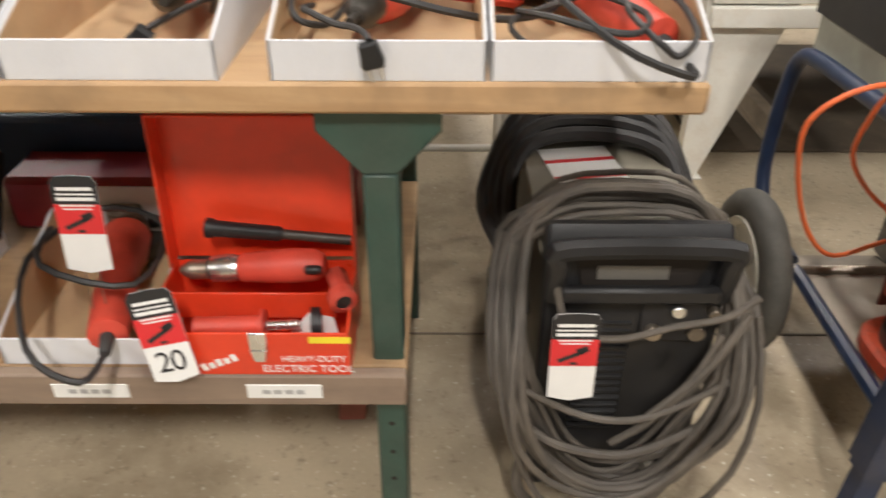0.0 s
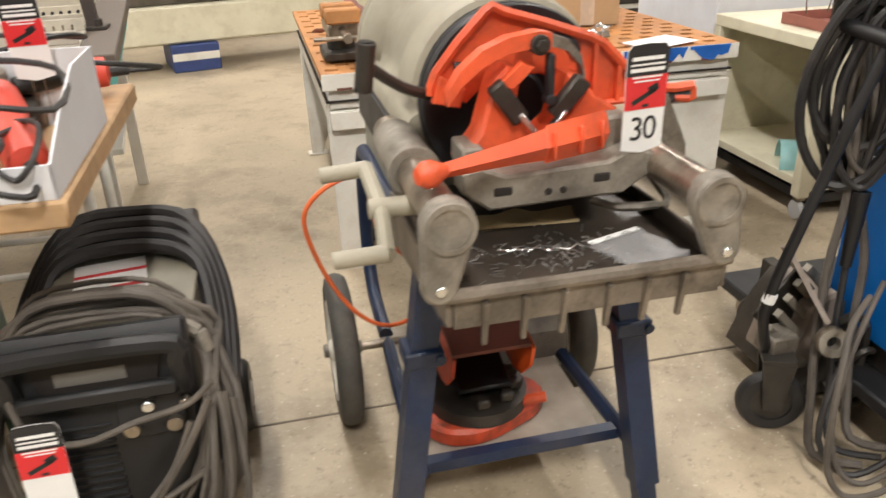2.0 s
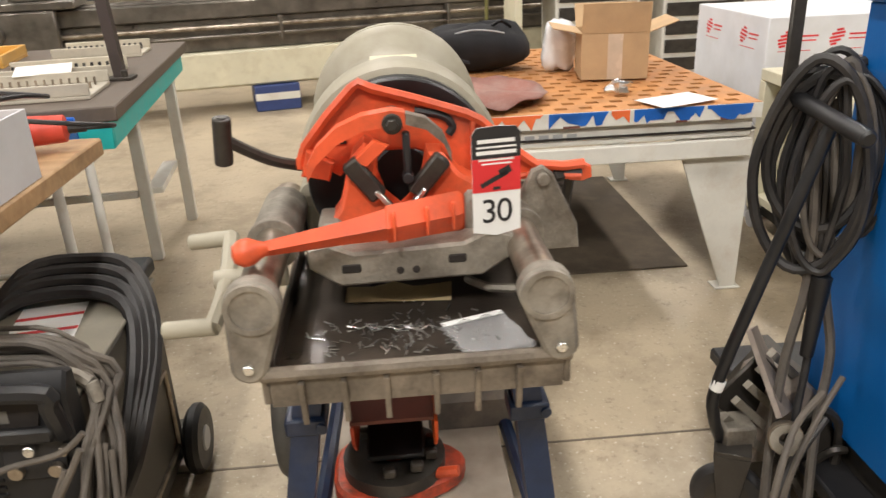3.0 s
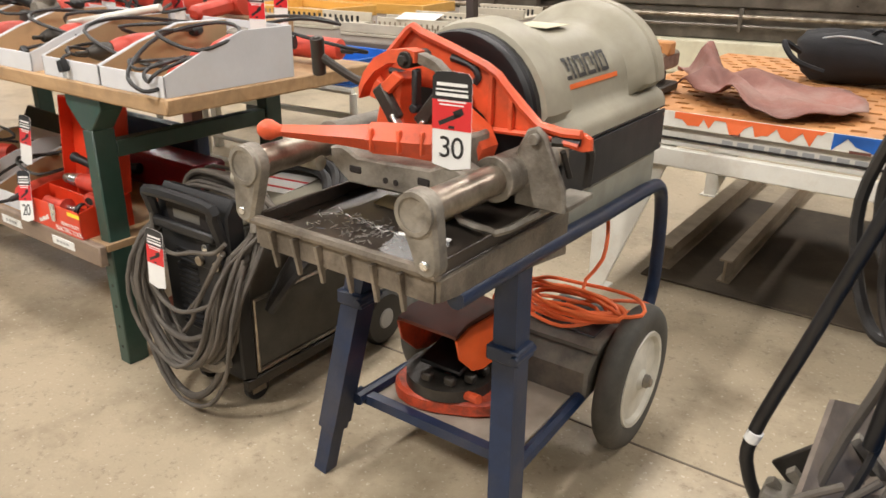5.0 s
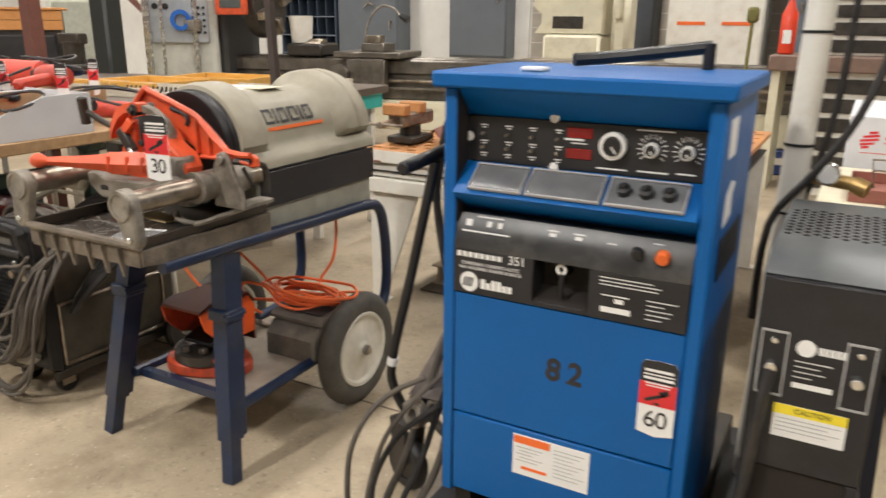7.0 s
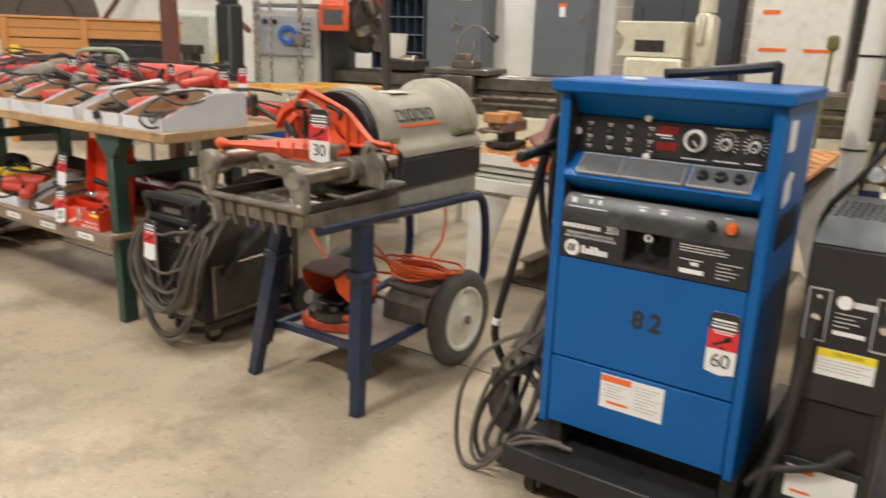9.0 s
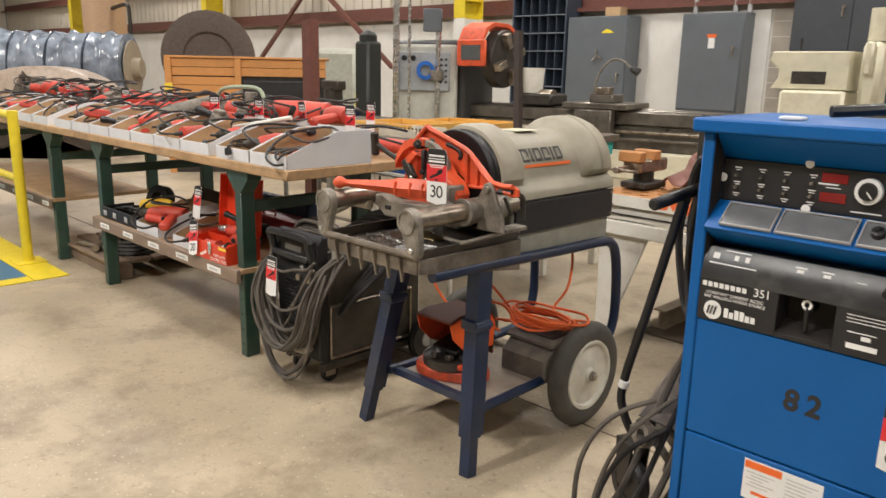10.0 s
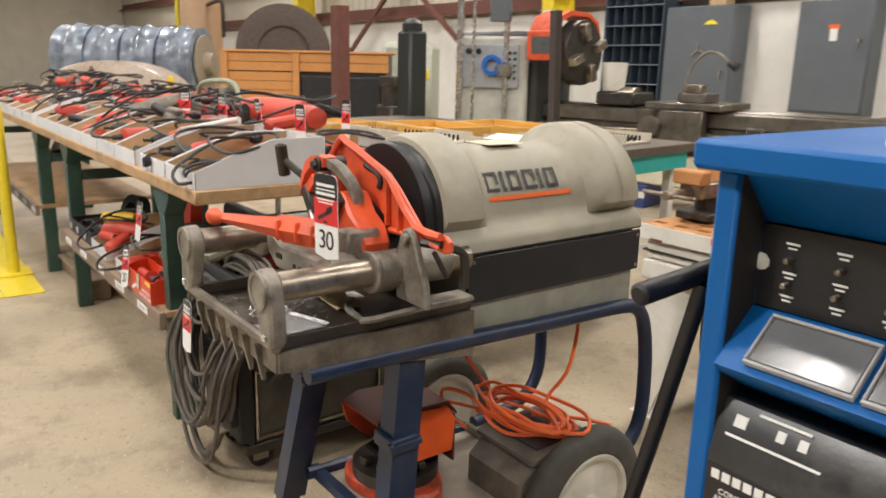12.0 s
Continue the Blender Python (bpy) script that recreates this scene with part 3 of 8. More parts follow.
# ---- pipe threading machine ----
def threading_machine():
    cx = 1.305
    t = thing("pipe_threading_machine", (cx, 1.3, 0), "grey pipe threading machine with orange die head on navy stand", "threading machine")
    # cover
    def sec(y, R):
        pts = [(1.500, y, 0.862), (1.497, y, 0.885), (1.487, y, 0.900), (1.468, y, 0.912)]
        n = 22
        for i in range(n + 1):
            a = radians(4 + 172 * i / n)
            x, z = R * math.cos(a), R * math.sin(a)
            pts.append((cx + x * (0.98 if R < 0.17 else 1), y, 0.925 + z))
        pts += [(cx - (p[0] - cx), y, p[2]) for p in pts[3::-1]]
        return pts
    st = [(1.165, .160), (1.173, .180), (1.20, .187), (1.268, .186), (1.283, .172), (1.30, .158), (1.34, .154), (1.50, .152), (1.595, .152), (1.625, .160), (1.648, .188), (1.662, .198), (1.70, .199), (1.705, .193), (1.715, .193), (1.72, .199), (1.752, .199), (1.785, .190), (1.80, .175)]
    cover = part("cover", loft([sec(y, r) for y, r in st]), GREYC, t, "grey-green moulded motor cover")
    part("top_label", xf(box(-0.05, 0.05, -0.13, -0.02, 0, 0.001, 0), pose(cx, 1.52, 1.0795)), mat("yellowed_label", (0.62, 0.58, 0.42), 0.5), cover)
    each("seam_groove", [box(s - 0.002, s + 0.002, 1.22, 1.795, 0.8625, 0.8655, 0) for s in (1.4995, 1.1105)], BLACKP, cover)
    part("base", join(box(1.115, 1.495, 1.215, 1.79, 0.64, 0.861, 0.012)), GREYB, t, "grey painted steel base")
    part("side_panel", prism([(1.215, 0.752), (1.792, 0.752), (1.792, 0.858), (1.215, 0.858)], "yz", 1.4965, 1.505, 0.002), BLACKP, t, "black ribbed side panel")
    part("side_panel", prism([(1.215, 0.752), (1.792, 0.752), (1.792, 0.858), (1.215, 0.858)], "yz", 1.105, 1.1135, 0.002), BLACKP, t)
    each("panel_screw", [cyl((1.505, y, z), (1.5075, y, z), 0.005, n=8) for y in (1.23, 1.78) for z in (0.765, 0.845)], STEEL, t)
    # name plate on the slope, as plain block marks
    tilt = Matrix.Translation((cx, 0, 0.925)) @ pose(0, 0, 0, 0, 0, 0)
    def on_slope(g):
        out = []
        for (u, v, w) in g[0]:
            a = radians(14) + v / 0.154
            r = 0.1545 * 1.0 + w
            out.append((cx + r * math.cos(a) * 0.985, 1.312 + u * 0.985, 0.925 + r * math.sin(a)))
        return out, g[1]
    def bar(u0, u1, v0, v1):
        vs, fs = [], []
        n = 4
        for i in range(n + 1):
            v = v0 + (v1 - v0) * i / n
            vs += [(u0, v, 0.0015), (u1, v, 0.0015)]
        for i in range(n):
            fs.append([2 * i, 2 * i + 1, 2 * i + 3, 2 * i + 2])
        return on_slope((vs, fs))
    marks = []
    h0, h1, w = 0.022, 0.072, 0.009
    u = 0.0
    for wide in (.040, .012, .038, .040, .012, .038):
        marks.append([bar(u, u + wide, h1 - .009, h1), bar(u, u + wide, h0, h0 + .009), bar(u, u + min(wide, .009), h0 + .0092, h1 - .0092)])
        if wide > .039:
            marks[-1].append(bar(u + .031, u + wide, h0 + .018, h1 - .0092))
        elif wide > .02:
            marks[-1].append(bar(u + .029, u + wide, h0 + .0092, h1 - .0092))
        u += wide + .010
    each("letter_mark", [join(*g) for g in marks], PRINTK, cover, "dark block marking")
    part("maker_underline", bar(0.002, 0.268, 0.002, 0.013), PRINTO, cover, "orange underline")
    # chuck
    ch = part("chuck", rev([(0.03, 0), (0.05, 0.0), (0.06, 0.012), (0.135, 0.012), (0.15, 0.006), (0.166, 0.006), (0.169, 0.012), (0.169, 0.022), (0.163, 0.026), (0.163, 0.032), (0.169, 0.036), (0.169, 0.052)], (cx, 1.118, 0.925), (0, 1, 0), 40), BLACK, t, "black chuck handwheel")
    part("chuck_bore", ring((cx, 1.128, 0.925), (0, 1, 0), 0.05, 0.034, 0.03), STEEL, ch)
    # guard plate behind the die head, one plane from the left end to the hook on the right
    poly = [(1.138, .966), (1.147, 1.003), (1.230, 1.094), (1.262, 1.092), (1.414, 1.043), (1.454, 1.015), (1.531, .949), (1.615, .945), (1.630, .937), (1.632, .916), (1.615, .910), (1.53, .922), (1.432, .918), (1.40, .950), (1.33, .985), (1.245, .985), (1.20, .945), (1.183, .955)]
    dh = part("die_head", prism(poly, "xz", 1.064, 1.076, 0.003), ORANGE, t, "orange cast die head")
    part("rim", tube([(p[0], 1.056, p[1]) for p in poly[:8]], 0.0085, 6, smooth=2), ORANGE, dh)
    part("end_block", prism([(1.137, .955), (1.183, .944), (1.193, .975), (1.150, 1.0)], "xz", 1.040, 1.0635, .004), ORANGE, dh)
    each("plate_rib", [prism([(x - .004, z0), (x + .004, z0), (x + .004, z1), (x - .004, z1)], "xz", 1.052, 1.0635, .001) for x, z0, z1 in ((1.425, .935, 1.030), (1.470, .930, .992))], ORANGE, dh)
    part("lower_rib", tube([(1.432, 1.058, .926), (1.53, 1.058, .930), (1.61, 1.058, .922)], .006, 6, smooth=0), ORANGE, dh)
    part("hook_slot", tube([(1.563, 1.062, .932), (1.612, 1.062, .928)], .0075, 6, smooth=0), BLACKP, dh)
    part("slot", tube([(1.33, 1.0625, 1.050), (1.375, 1.0625, 1.040), (1.392, 1.0625, 1.022), (1.385, 1.0625, 1.008)], 0.0075, 6), BLACKP, dh)
    part("left_slot", tube([(1.178, 1.0625, 1.010), (1.215, 1.0625, 1.008)], 0.007, 6, smooth=0), BLACKP, dh)
    # the head itself stands in front of the plate
    part("cam_arc", loft([[(x, y - .012, z + dz), (x, y + .020, z + dz), (x, y + .020, z - dz), (x, y - .012, z - dz)] for x, y, z, dz in ((1.152, 1.005, .972, .012), (1.170, 1.0, 1.002, .013), (1.205, .992, 1.034, .013), (1.245, .985, 1.053, .012), (1.292, .98, 1.060, .012), (1.312, .98, 1.058, .010))]), ORANGE, dh, "orange curved cam arm")
    part("cam_arc_tail", loft([[(x, y - .008, z + .009), (x, y + .016, z + .009), (x, y + .016, z - .009), (x, y - .008, z - .009)] for x, y, z in ((1.313, .985, 1.056), (1.345, .99, 1.045), (1.372, 1.0, 1.018), (1.384, 1.01, .985))]), CAST, dh, "grimy steel end of the cam arm")
    body = [(1.165, .868), (1.200, .915), (1.214, .965), (1.226, 1.000), (1.246, 1.020), (1.268, 1.010), (1.262, .965), (1.274, .925), (1.298, .902), (1.325, .925), (1.338, .965), (1.345, 1.000), (1.368, .998), (1.395, .962), (1.435, .938), (1.452, .905), (1.440, .866), (1.30, .856)]
    part("die_body", prism(body, "xz", 0.982, 1.05, 0.006), ORANGE, dh)
    each("die_holder", [xf(cbox(0, 0, 0, 0.030, 0.022, 0.075, 0.004), pose(x, 0.975, z, 0, a, 0)) for x, z, a in ((1.243, .965, -36), (1.345, .965, 40))], DARKIRON, dh, "dark steel die block")
    each("die_tip", [xf(cbox(0, 0, 0, 0.008, 0.018, 0.050, 0.002), pose(x, 0.968, z, 0, a, 0)) for x, z, a in ((1.276, .928, -40), (1.322, .928, 40))], BRIGHT, dh)
    part("size_bar", join(cbox(1.312, .975, 1.002, .012, .02, .070, .003), cyl((1.312, .962, .965), (1.312, .985, .965), .009, n=10)), BLACKP, dh)
    part("link_plate", prism([(1.225, .995), (1.262, 1.028), (1.285, 1.018), (1.25, .985)], "xz", .966, .981, .003), ORANGE, dh)
    part("cam_bolt", join(cyl((1.292, .962, 1.052), (1.292, 1.03, 1.052), 0.016, n=16), cyl((1.292, .952, 1.052), (1.292, .962, 1.052), 0.010, n=6)), DARKIRON, dh)
    # feed lever
    a, b = Vector((1.078, .816, .918)), Vector((1.392, .930, .920))
    d = b - a
    lv = part("feed_lever", loft([[tuple(a + d * s + Vector((0, -w, 0))), tuple(a + d * s + Vector((0, 0, -h))), tuple(a + d * s + Vector((0, w, 0))), tuple(a + d * s + Vector((0, 0, h)))] for s, w, h in ((0.02, .009, .010), (.2, .011, .014), (.45, .014, .019), (.62, .016, .025), (.63, .019, .030), (.98, .020, .032), (1, .016, .026))]), ORANGE, t, "orange cast feed lever")
    part("knob", rev([(0.001, -0.02), (0.012, -0.018), (0.02, -0.006), (0.02, 0.006), (0.014, 0.018), (0.009, 0.03)], a, d, 14), ORANGE, lv)
    each("lever_web", [cbox(a.x + d.x * s, a.y + d.y * s - 0.016, .919, 0.006, 0.012, 0.044, 0.002) for s in (.66, .82, .95)], ORANGE, lv)
    part("lever_pivot", cyl((1.425, .955, .895), (1.425, 1.0, .895), 0.018), DARKIRON, t)
    # carriage
    car = part("carriage", join(prism([(1.15, .845), (1.195, .812), (1.42, .816), (1.465, .845), (1.47, .880), (1.435, .893), (1.39, .874), (1.22, .868), (1.18, .885), (1.148, .878)], "xz", 0.908, 0.965, 0.005), box(1.18, 1.46, 0.976, 1.06, 0.80, 0.85, 0.006), box(1.40, 1.445, 0.95, 1.03, 0.86, 0.935, 0.006), box(1.165, 1.20, 0.96, 1.04, 0.86, 0.90, 0.004)), CAST, t, "grimy cast carriage")
    each("slot_hole", [box(1.200, 1.230, 0.905, 0.9095, 0.836, 0.850, 0.003), box(1.366, 1.394, 0.905, 0.9095, 0.842, 0.856, 0.003), cyl((1.290, .905, .835), (1.290, .9095, .835), .006), cyl((1.315, .905, .835), (1.315, .9095, .835), .006)], HOLE, car)
    for x, z, bx in ((1.089, .866, 1.074), (1.487, .858, 1.508)):
        part("rail_tube", join(cyl((x, .768, z), (x, 1.22, z), 0.029, n=24)), STEEL, t, "worn steel carriage tube")
        part("collar", join(cyl((x, .98, z), (x, 1.16, z), 0.040, n=24, b=0.004), cyl((x, .972, z), (x, .981, z), 0.043, n=24)), CAST, t)
        ang = math.atan2(.775 - z, bx - x)
        pts = []
        for i in range(13):
            th = ang + math.pi / 2 + math.pi * i / 12
            pts.append((x + 0.039 * math.cos(th), z + 0.039 * math.sin(th)))
        for i in range(9):
            th = ang - math.pi / 2 + math.pi * i / 8
            pts.append((bx + 0.026 * math.cos(th), .775 + 0.026 * math.sin(th)))
        arm = part("end_arm", prism(pts, "xz", .742, .775, 0.006), CAST, t, "cast aluminium end arm")
        part("cap_ring", ring((x, .7425, z), (0, -1, 0), 0.037, 0.029, 0.006), CAST, arm)
        part("cap", rev([(0.029, 0), (0.029, 0.003), (0.02, 0.001), (0.001, 0.0)], (x, .7425, z), (0, -1, 0), 20), CAST, arm)
        part("bolt", cyl((bx, .736, .775), (bx, .743, .775), 0.008, n=10), BRIGHT, arm)
    part("rail_bracket", join(prism([(1.500, .80), (1.604, .80), (1.600, .845), (1.556, .938), (1.538, .952), (1.520, .945), (1.500, .905)], "xz", 1.030, 1.046, 0.004), box(1.555, 1.606, 1.0465, 1.15, .800, .812, .002), cyl((1.538, 1.020, .930), (1.538, 1.052, .930), .011)), CAST, t, "tall cast rail bracket")
    part("latch_bar", join(tube([(1.560, 1.05, .925), (1.604, 1.08, .920), (1.606, 1.12, .90), (1.600, 1.13, .83)], 0.009, 6), tube([(1.575, 1.07, .905), (1.578, 1.10, .85)], .006, 5)), DARKIRON, t)
    part("bent_strap", tube([(1.40, .985, .778), (1.435, .955, .772), (1.50, .945, .772), (1.53, .96, .775), (1.56, 1.16, .795)], .0075, 6, smooth=2), CAST, t, "bent flat steel strap")
    # tray
    tray = part("tray", box(1.095, 1.515, .765, 1.22, .735, .745, 0.002), OILY, t, "oil-blackened chip tray")
    each("tray_wall", [box(1.095, 1.105, .765, 1.22, .7455, .772, 0.002), box(1.505, 1.515, .765, 1.22, .7455, .772, 0.002)], OILY, tray)
    part("tray_lip", tube([(1.085, .755, .757), (1.525, .755, .757)], 0.011, 8, smooth=0), GREASY, tray)
    each("tray_side", [prism([(.76, .705), (1.22, .64), (1.22, .744), (.76, .744)], "yz", 1.516, 1.526, 0.002), prism([(.76, .705), (1.22, .64), (1.22, .744), (.76, .744)], "yz", 1.084, 1.094, 0.002), box(1.095, 1.515, .758, .764, .700, .744, 0.001)], GREASY, tray)
    each("rib", [prism([(.742, .744), (.764, .744), (.764, .668), (.757, .668)], "yz", x - .004, x + .004, .0008) for x in (1.14, 1.20, 1.26, 1.33, 1.39, 1.45)], GREASY, tray)
    part("tray_bottom", prism([(.768, .703), (1.21, .640), (1.21, .734), (.768, .734)], "yz", 1.12, 1.49, .002), DARKIRON, tray)
    rnd = random.Random(3)
    curls = []
    for k in range(150):
        x, y = rnd.gauss(1.27, .07), rnd.gauss(.86, .045)
        if not (1.12 < x < 1.49 and .775 < y < 1.0):
            continue
        aa, L = rnd.uniform(0, 6.28), rnd.uniform(.006, .02)
        curls.append(xf(cbox(0, 0, 0, L, .0025, .0012, 0), Matrix.Translation((x, y, .7465 + rnd.uniform(0, .004))) @ pose(0, 0, 0, rnd.uniform(-25, 25), rnd.uniform(-20, 20), math.degrees(aa))))
    for k in range(4):
        x, y = 1.20 + .03 * k, .89 - .006 * k
        curls.append(tube([(x + .012 * j, y + .004 * math.sin(j * 2.1), .750 + .003 * math.cos(j * 2.1)) for j in range(7)], .0014, 4, smooth=2))
    tagged(part("metal_shavings", join(*curls), BRIGHT, tray, "bright steel thread shavings"), kind="stuff")
    part("rag", xf(loft([[(x, y * (1 - .2 * abs(x) / .09), .004 + .006 * math.sin(x * 60 + y * 80)) for y in (-.03, -.01, .01, .03)] + [(x, .03, 0), (x, -.03, 0)] for x in (-.09, -.05, -.01, .03, .09)]), pose(1.285, 1.005, .748, 0, 0, -6)), mat("oily_rag", (.50, .40, .22), .8, dirt=.4), tray, "yellowish oily rag")
    part("zip_bag", xf(loft([[(x, y, .003 + .007 * abs(math.sin(x * 90 + y * 55))) for y in (-.055, -.03, -.01, .015, .035, .055)] + [(x, .055, 0), (x, -.055, 0)] for x in (-.052, -.035, -.015, .005, .02, .04, .052)]), pose(1.415, .83, .7475, 0, 0, 18)), BAGFILM, tray, "clear plastic zip bag")
    part("bag_seal", xf(box(-.052, .052, -.006, .006, 0, .003, .001), pose(1.398, .885, .752, 0, 0, 18)), PAPER, tray, "white zip seal of the bag")
    # crank
    cr = part("crank", join(cyl((1.115, .915, .836), (1.004, .915, .836), .016), tube([(1.016, 1.016, .868), (1.020, .96, .850), (1.022, .915, .836), (1.020, .87, .820), (1.014, .818, .804)], .0135, 8)), GREYC, t, "pale grey double hand crank")
    part("grip", cyl((1.020, 1.014, .867), (.944, 1.033, .856), .0135), GREYC, cr)
    part("grip", cyl((1.020, .820, .805), (.940, .840, .794), .0135), GREYC, cr)
    tee = part("tee_handle", tube([(1.15, 1.09, .958), (1.09, 1.05, .985), (1.032, 1.012, 1.030)], .0095, 8), DARKIRON, t)
    part("tee_grip", join(cyl((1.022, 1.017, .992), (1.031, 1.004, 1.068), .0145), cyl((1.0311, 1.0038, 1.0685), (1.0313, 1.0036, 1.070), .008)), DARKIRON, tee)
    # stand
    def square(p, q, s, n=4):
        return tube([p, q], s * .7071, n, smooth=0, square=True)
    for f, tp in (((1.02, .972, 0), (1.13, 1.06, .70)), ((1.562, .952, 0), (1.490, 1.06, .70))):
        f, tp = Vector(f), Vector(tp)
        lg = part("leg", square(f, f.lerp(tp, .42), .040), NAVY, t)
        part("leg_sleeve", join(square(f.lerp(tp, .18), tp, .052), square(f.lerp(tp, .18) + Vector((.0, .03, 0)), tp + Vector((0, .03, 0)), .035)), NAVY, t)
        part("clamp", join(cbox(*f.lerp(tp, .70), .075, .07, .035, .004), cyl(f.lerp(tp, .70) + Vector((.03, -.04, 0)), f.lerp(tp, .70) + Vector((.03, .04, 0)), .010)), NAVY, lg)
    for x in (1.105, 1.515):
        part("frame_tube", tube([(x, .82, .685), (x, 1.10, .680), (x, 1.45, .668), (x, 1.70, .662), (x, 1.79, .645), (x, 1.83, .58), (x, 1.85, .44), (x, 1.84, .30), (x, 1.76, .22), (x, 1.58, .20)], .019, 10), NAVY, t, "bent navy steel tube")
        part("lower_rail", tube([(x - .02 if x < 1.3 else x + .02, 1.03, .20), (x, 1.55, .195)], .017, 8, smooth=0), NAVY, t)
    each("cross_bar", [square((1.06, 1.06, .195), (1.525, 1.06, .195), .026), square((1.11, 1.0, .69), (1.50, 1.0, .69), .03)], NAVY, t)
    part("lower_shelf", box(1.09, 1.50, 1.075, 1.62, .185, .193, .002), mat("dusty_steel_shelf", (.36, .31, .25), .6, .2, dirt=.5, dirt_col=(.14, .11, .085)), t, "dusty steel shelf plate")
    part("axle", cyl((.985, 1.545, .198), (1.645, 1.545, .198), .012), STEEL, t)
    for x0, x1 in ((1.560, 1.620), (.955, 1.015)):
        xm = (x0 + x1) / 2
        wh = part("wheel", rev([(.130, -.024), (.138, -.030), (.165, -.031), (.186, -.026), (.196, -.014), (.199, 0), (.196, .014), (.186, .026), (.165, .031), (.138, .030), (.130, .024), (.130, -.024)], (xm, 1.545, .199), (1, 0, 0), 44, False), TYRE, t, "dusty grey rubber tyre")
        part("rim", rev([(.001, -.036), (.022, -.036), (.030, -.026), (.055, -.022), (.070, -.014), (.112, -.018), (.120, -.029), (.130, -.031), (.134, -.022), (.134, .022), (.130, .031), (.120, .029), (.112, .018), (.070, .014), (.055, .022), (.030, .026), (.022, .036), (.001, .036)], (xm, 1.545, .199), (1, 0, 0), 40), RIM, wh, "dull silver steel rim")
        part("axle_cap", rev([(.014, -.050), (.018, -.046), (.018, .046), (.014, .050)], (xm, 1.545, .199), (1, 0, 0), 14), CAST, wh)
    t.location.x += .016
    return t


threading_machine()
lot_tag(pose(1.458, .905, .884, 0, 0, 8), "30", .96, on=" hung on the threading machine")


# ---- things on the stand's shelf ----
def foot_switch():
    t = thing("foot_switch", (1.24, 1.22, .193), "orange cast foot switch with an open hood", "foot switch")
    outer = []
    for i in range(30):
        a = 2 * math.pi * i / 30
        r = 1 + .10 * math.cos(3 * a)
        outer.append((1.262 + .145 * r * math.cos(a), 1.205 + .115 * r * math.sin(a)))
    oily = mat("oily_orange_cast", (.55, .075, .03), .45, var=.25, bump=.6, dirt=.95, dirt_col=(.075, .05, .038), dirt_scale=16)
    part("base", prism(outer, "xy", .194, .238, .008), oily, t, "oil-stained orange cast base")
    part("plate", join(*[ring((1.265, 1.20, .238), (0, 0, 1), .112, .030, .030, 24)]), DARKIRON, t, "greasy dark ring plate")
    each("tooth", [cbox(1.265 + .086 * math.cos(a), 1.20 + .086 * math.sin(a), .284, .028, .022, .022, .004) for a in (0.2, .9, 1.6, 2.4, 4.6, 5.3, 5.9)], DARKIRON, t)
    # red darkened by grime and by the tray's shadow, painted in
    grimy = mat("grimy_shaded_red_cast", (.16, .045, .03), .6, dirt=.9, dirt_col=(.06, .048, .038))
    part("hood", join(prism([(1.09, .432), (1.135, .446), (1.30, .436), (1.33, .40), (1.33, .392), (1.298, .426), (1.135, .437), (1.09, .424)], "yz", 1.185, 1.352, .001), box(1.19, 1.347, 1.322, 1.330, .26, .39, .001)), grimy, t, "grimy red hood open at the front, tray shadow in its colour")
    cheek = [(1.085, .423), (1.10, .37), (1.155, .315), (1.20, .30), (1.31, .30), (1.32, .385), (1.295, .425), (1.135, .436)]
    part("cheek", prism(cheek, "yz", 1.185, 1.192, .001), oily, t)
    part("flap", prism(cheek, "yz", 1.3525, 1.360, .001), mat("bright_orange_paint", (.88, .13, .025), .4, var=.08, dirt=.15, dirt_col=(.3, .06, .03)), t, "bright orange side flap of the hood")
    part("pedal", xf(cbox(0, 0, 0, .12, .15, .014, .004), pose(1.270, 1.215, .315, 14, 0, 0)), BLACK, t)
    part("lever", tube([(1.33, 1.16, .235), (1.37, 1.13, .262), (1.40, 1.12, .27)], .012, 8), ORANGE, t)


foot_switch()


def steel_tool_tray():
    t = thing("steel_tool_box", (1.43, 1.48, .193), "dust-caked dark grey steel box under the machine", "tool box")
    dusty = mat("dust_caked_steel", (.115, .105, .09), .75, var=.3, dirt=.8, dirt_col=(.24, .205, .155), dirt_scale=7)
    part("body", prism([(1.37, .1945), (1.64, .1945), (1.64, .300), (1.60, .312), (1.42, .312), (1.37, .27)], "yz", 1.35, 1.555, .008), dusty, t)
    part("lid", prism([(1.405, .313), (1.645, .313), (1.645, .326), (1.63, .334), (1.425, .334), (1.405, .324)], "yz", 1.342, 1.563, .004), dusty, t)
    part("lid_panel", box(1.37, 1.535, 1.44, 1.61, .3345, .339, .002), BLACKP, t)
    each("latch", [box(1.5555, 1.5615, y, y + .03, .275, .311, .002) for y in (1.46, 1.57)], CAST, t)


steel_tool_tray()
rn = random.Random(8)
cord = []
for k in range(9):
    rx, ry = .10 + .06 * rn.random(), .05 + .05 * rn.random()
    ox, oy = rn.uniform(-.03, .03), rn.uniform(-.02, .02)
    for j in range(10):
        a = 2 * math.pi * j / 10
        cord.append((1.44 + ox + rx * math.cos(a), 1.50 + oy + ry * math.sin(a), .352 + .006 * k + .016 * rn.random()))
cord += [(1.44, 1.56, .40), (1.47, 1.60, .48), (1.46, 1.64, .56), (1.42, 1.69, .63), (1.38, 1.72, .66)]
ec = thing("extension_lead", (1.44, 1.5, .32), "coiled orange extension cord under the threading machine", "extension cord")
part("coil", tube(cord, .0052, 7, smooth=3), ORANGEC, ec)
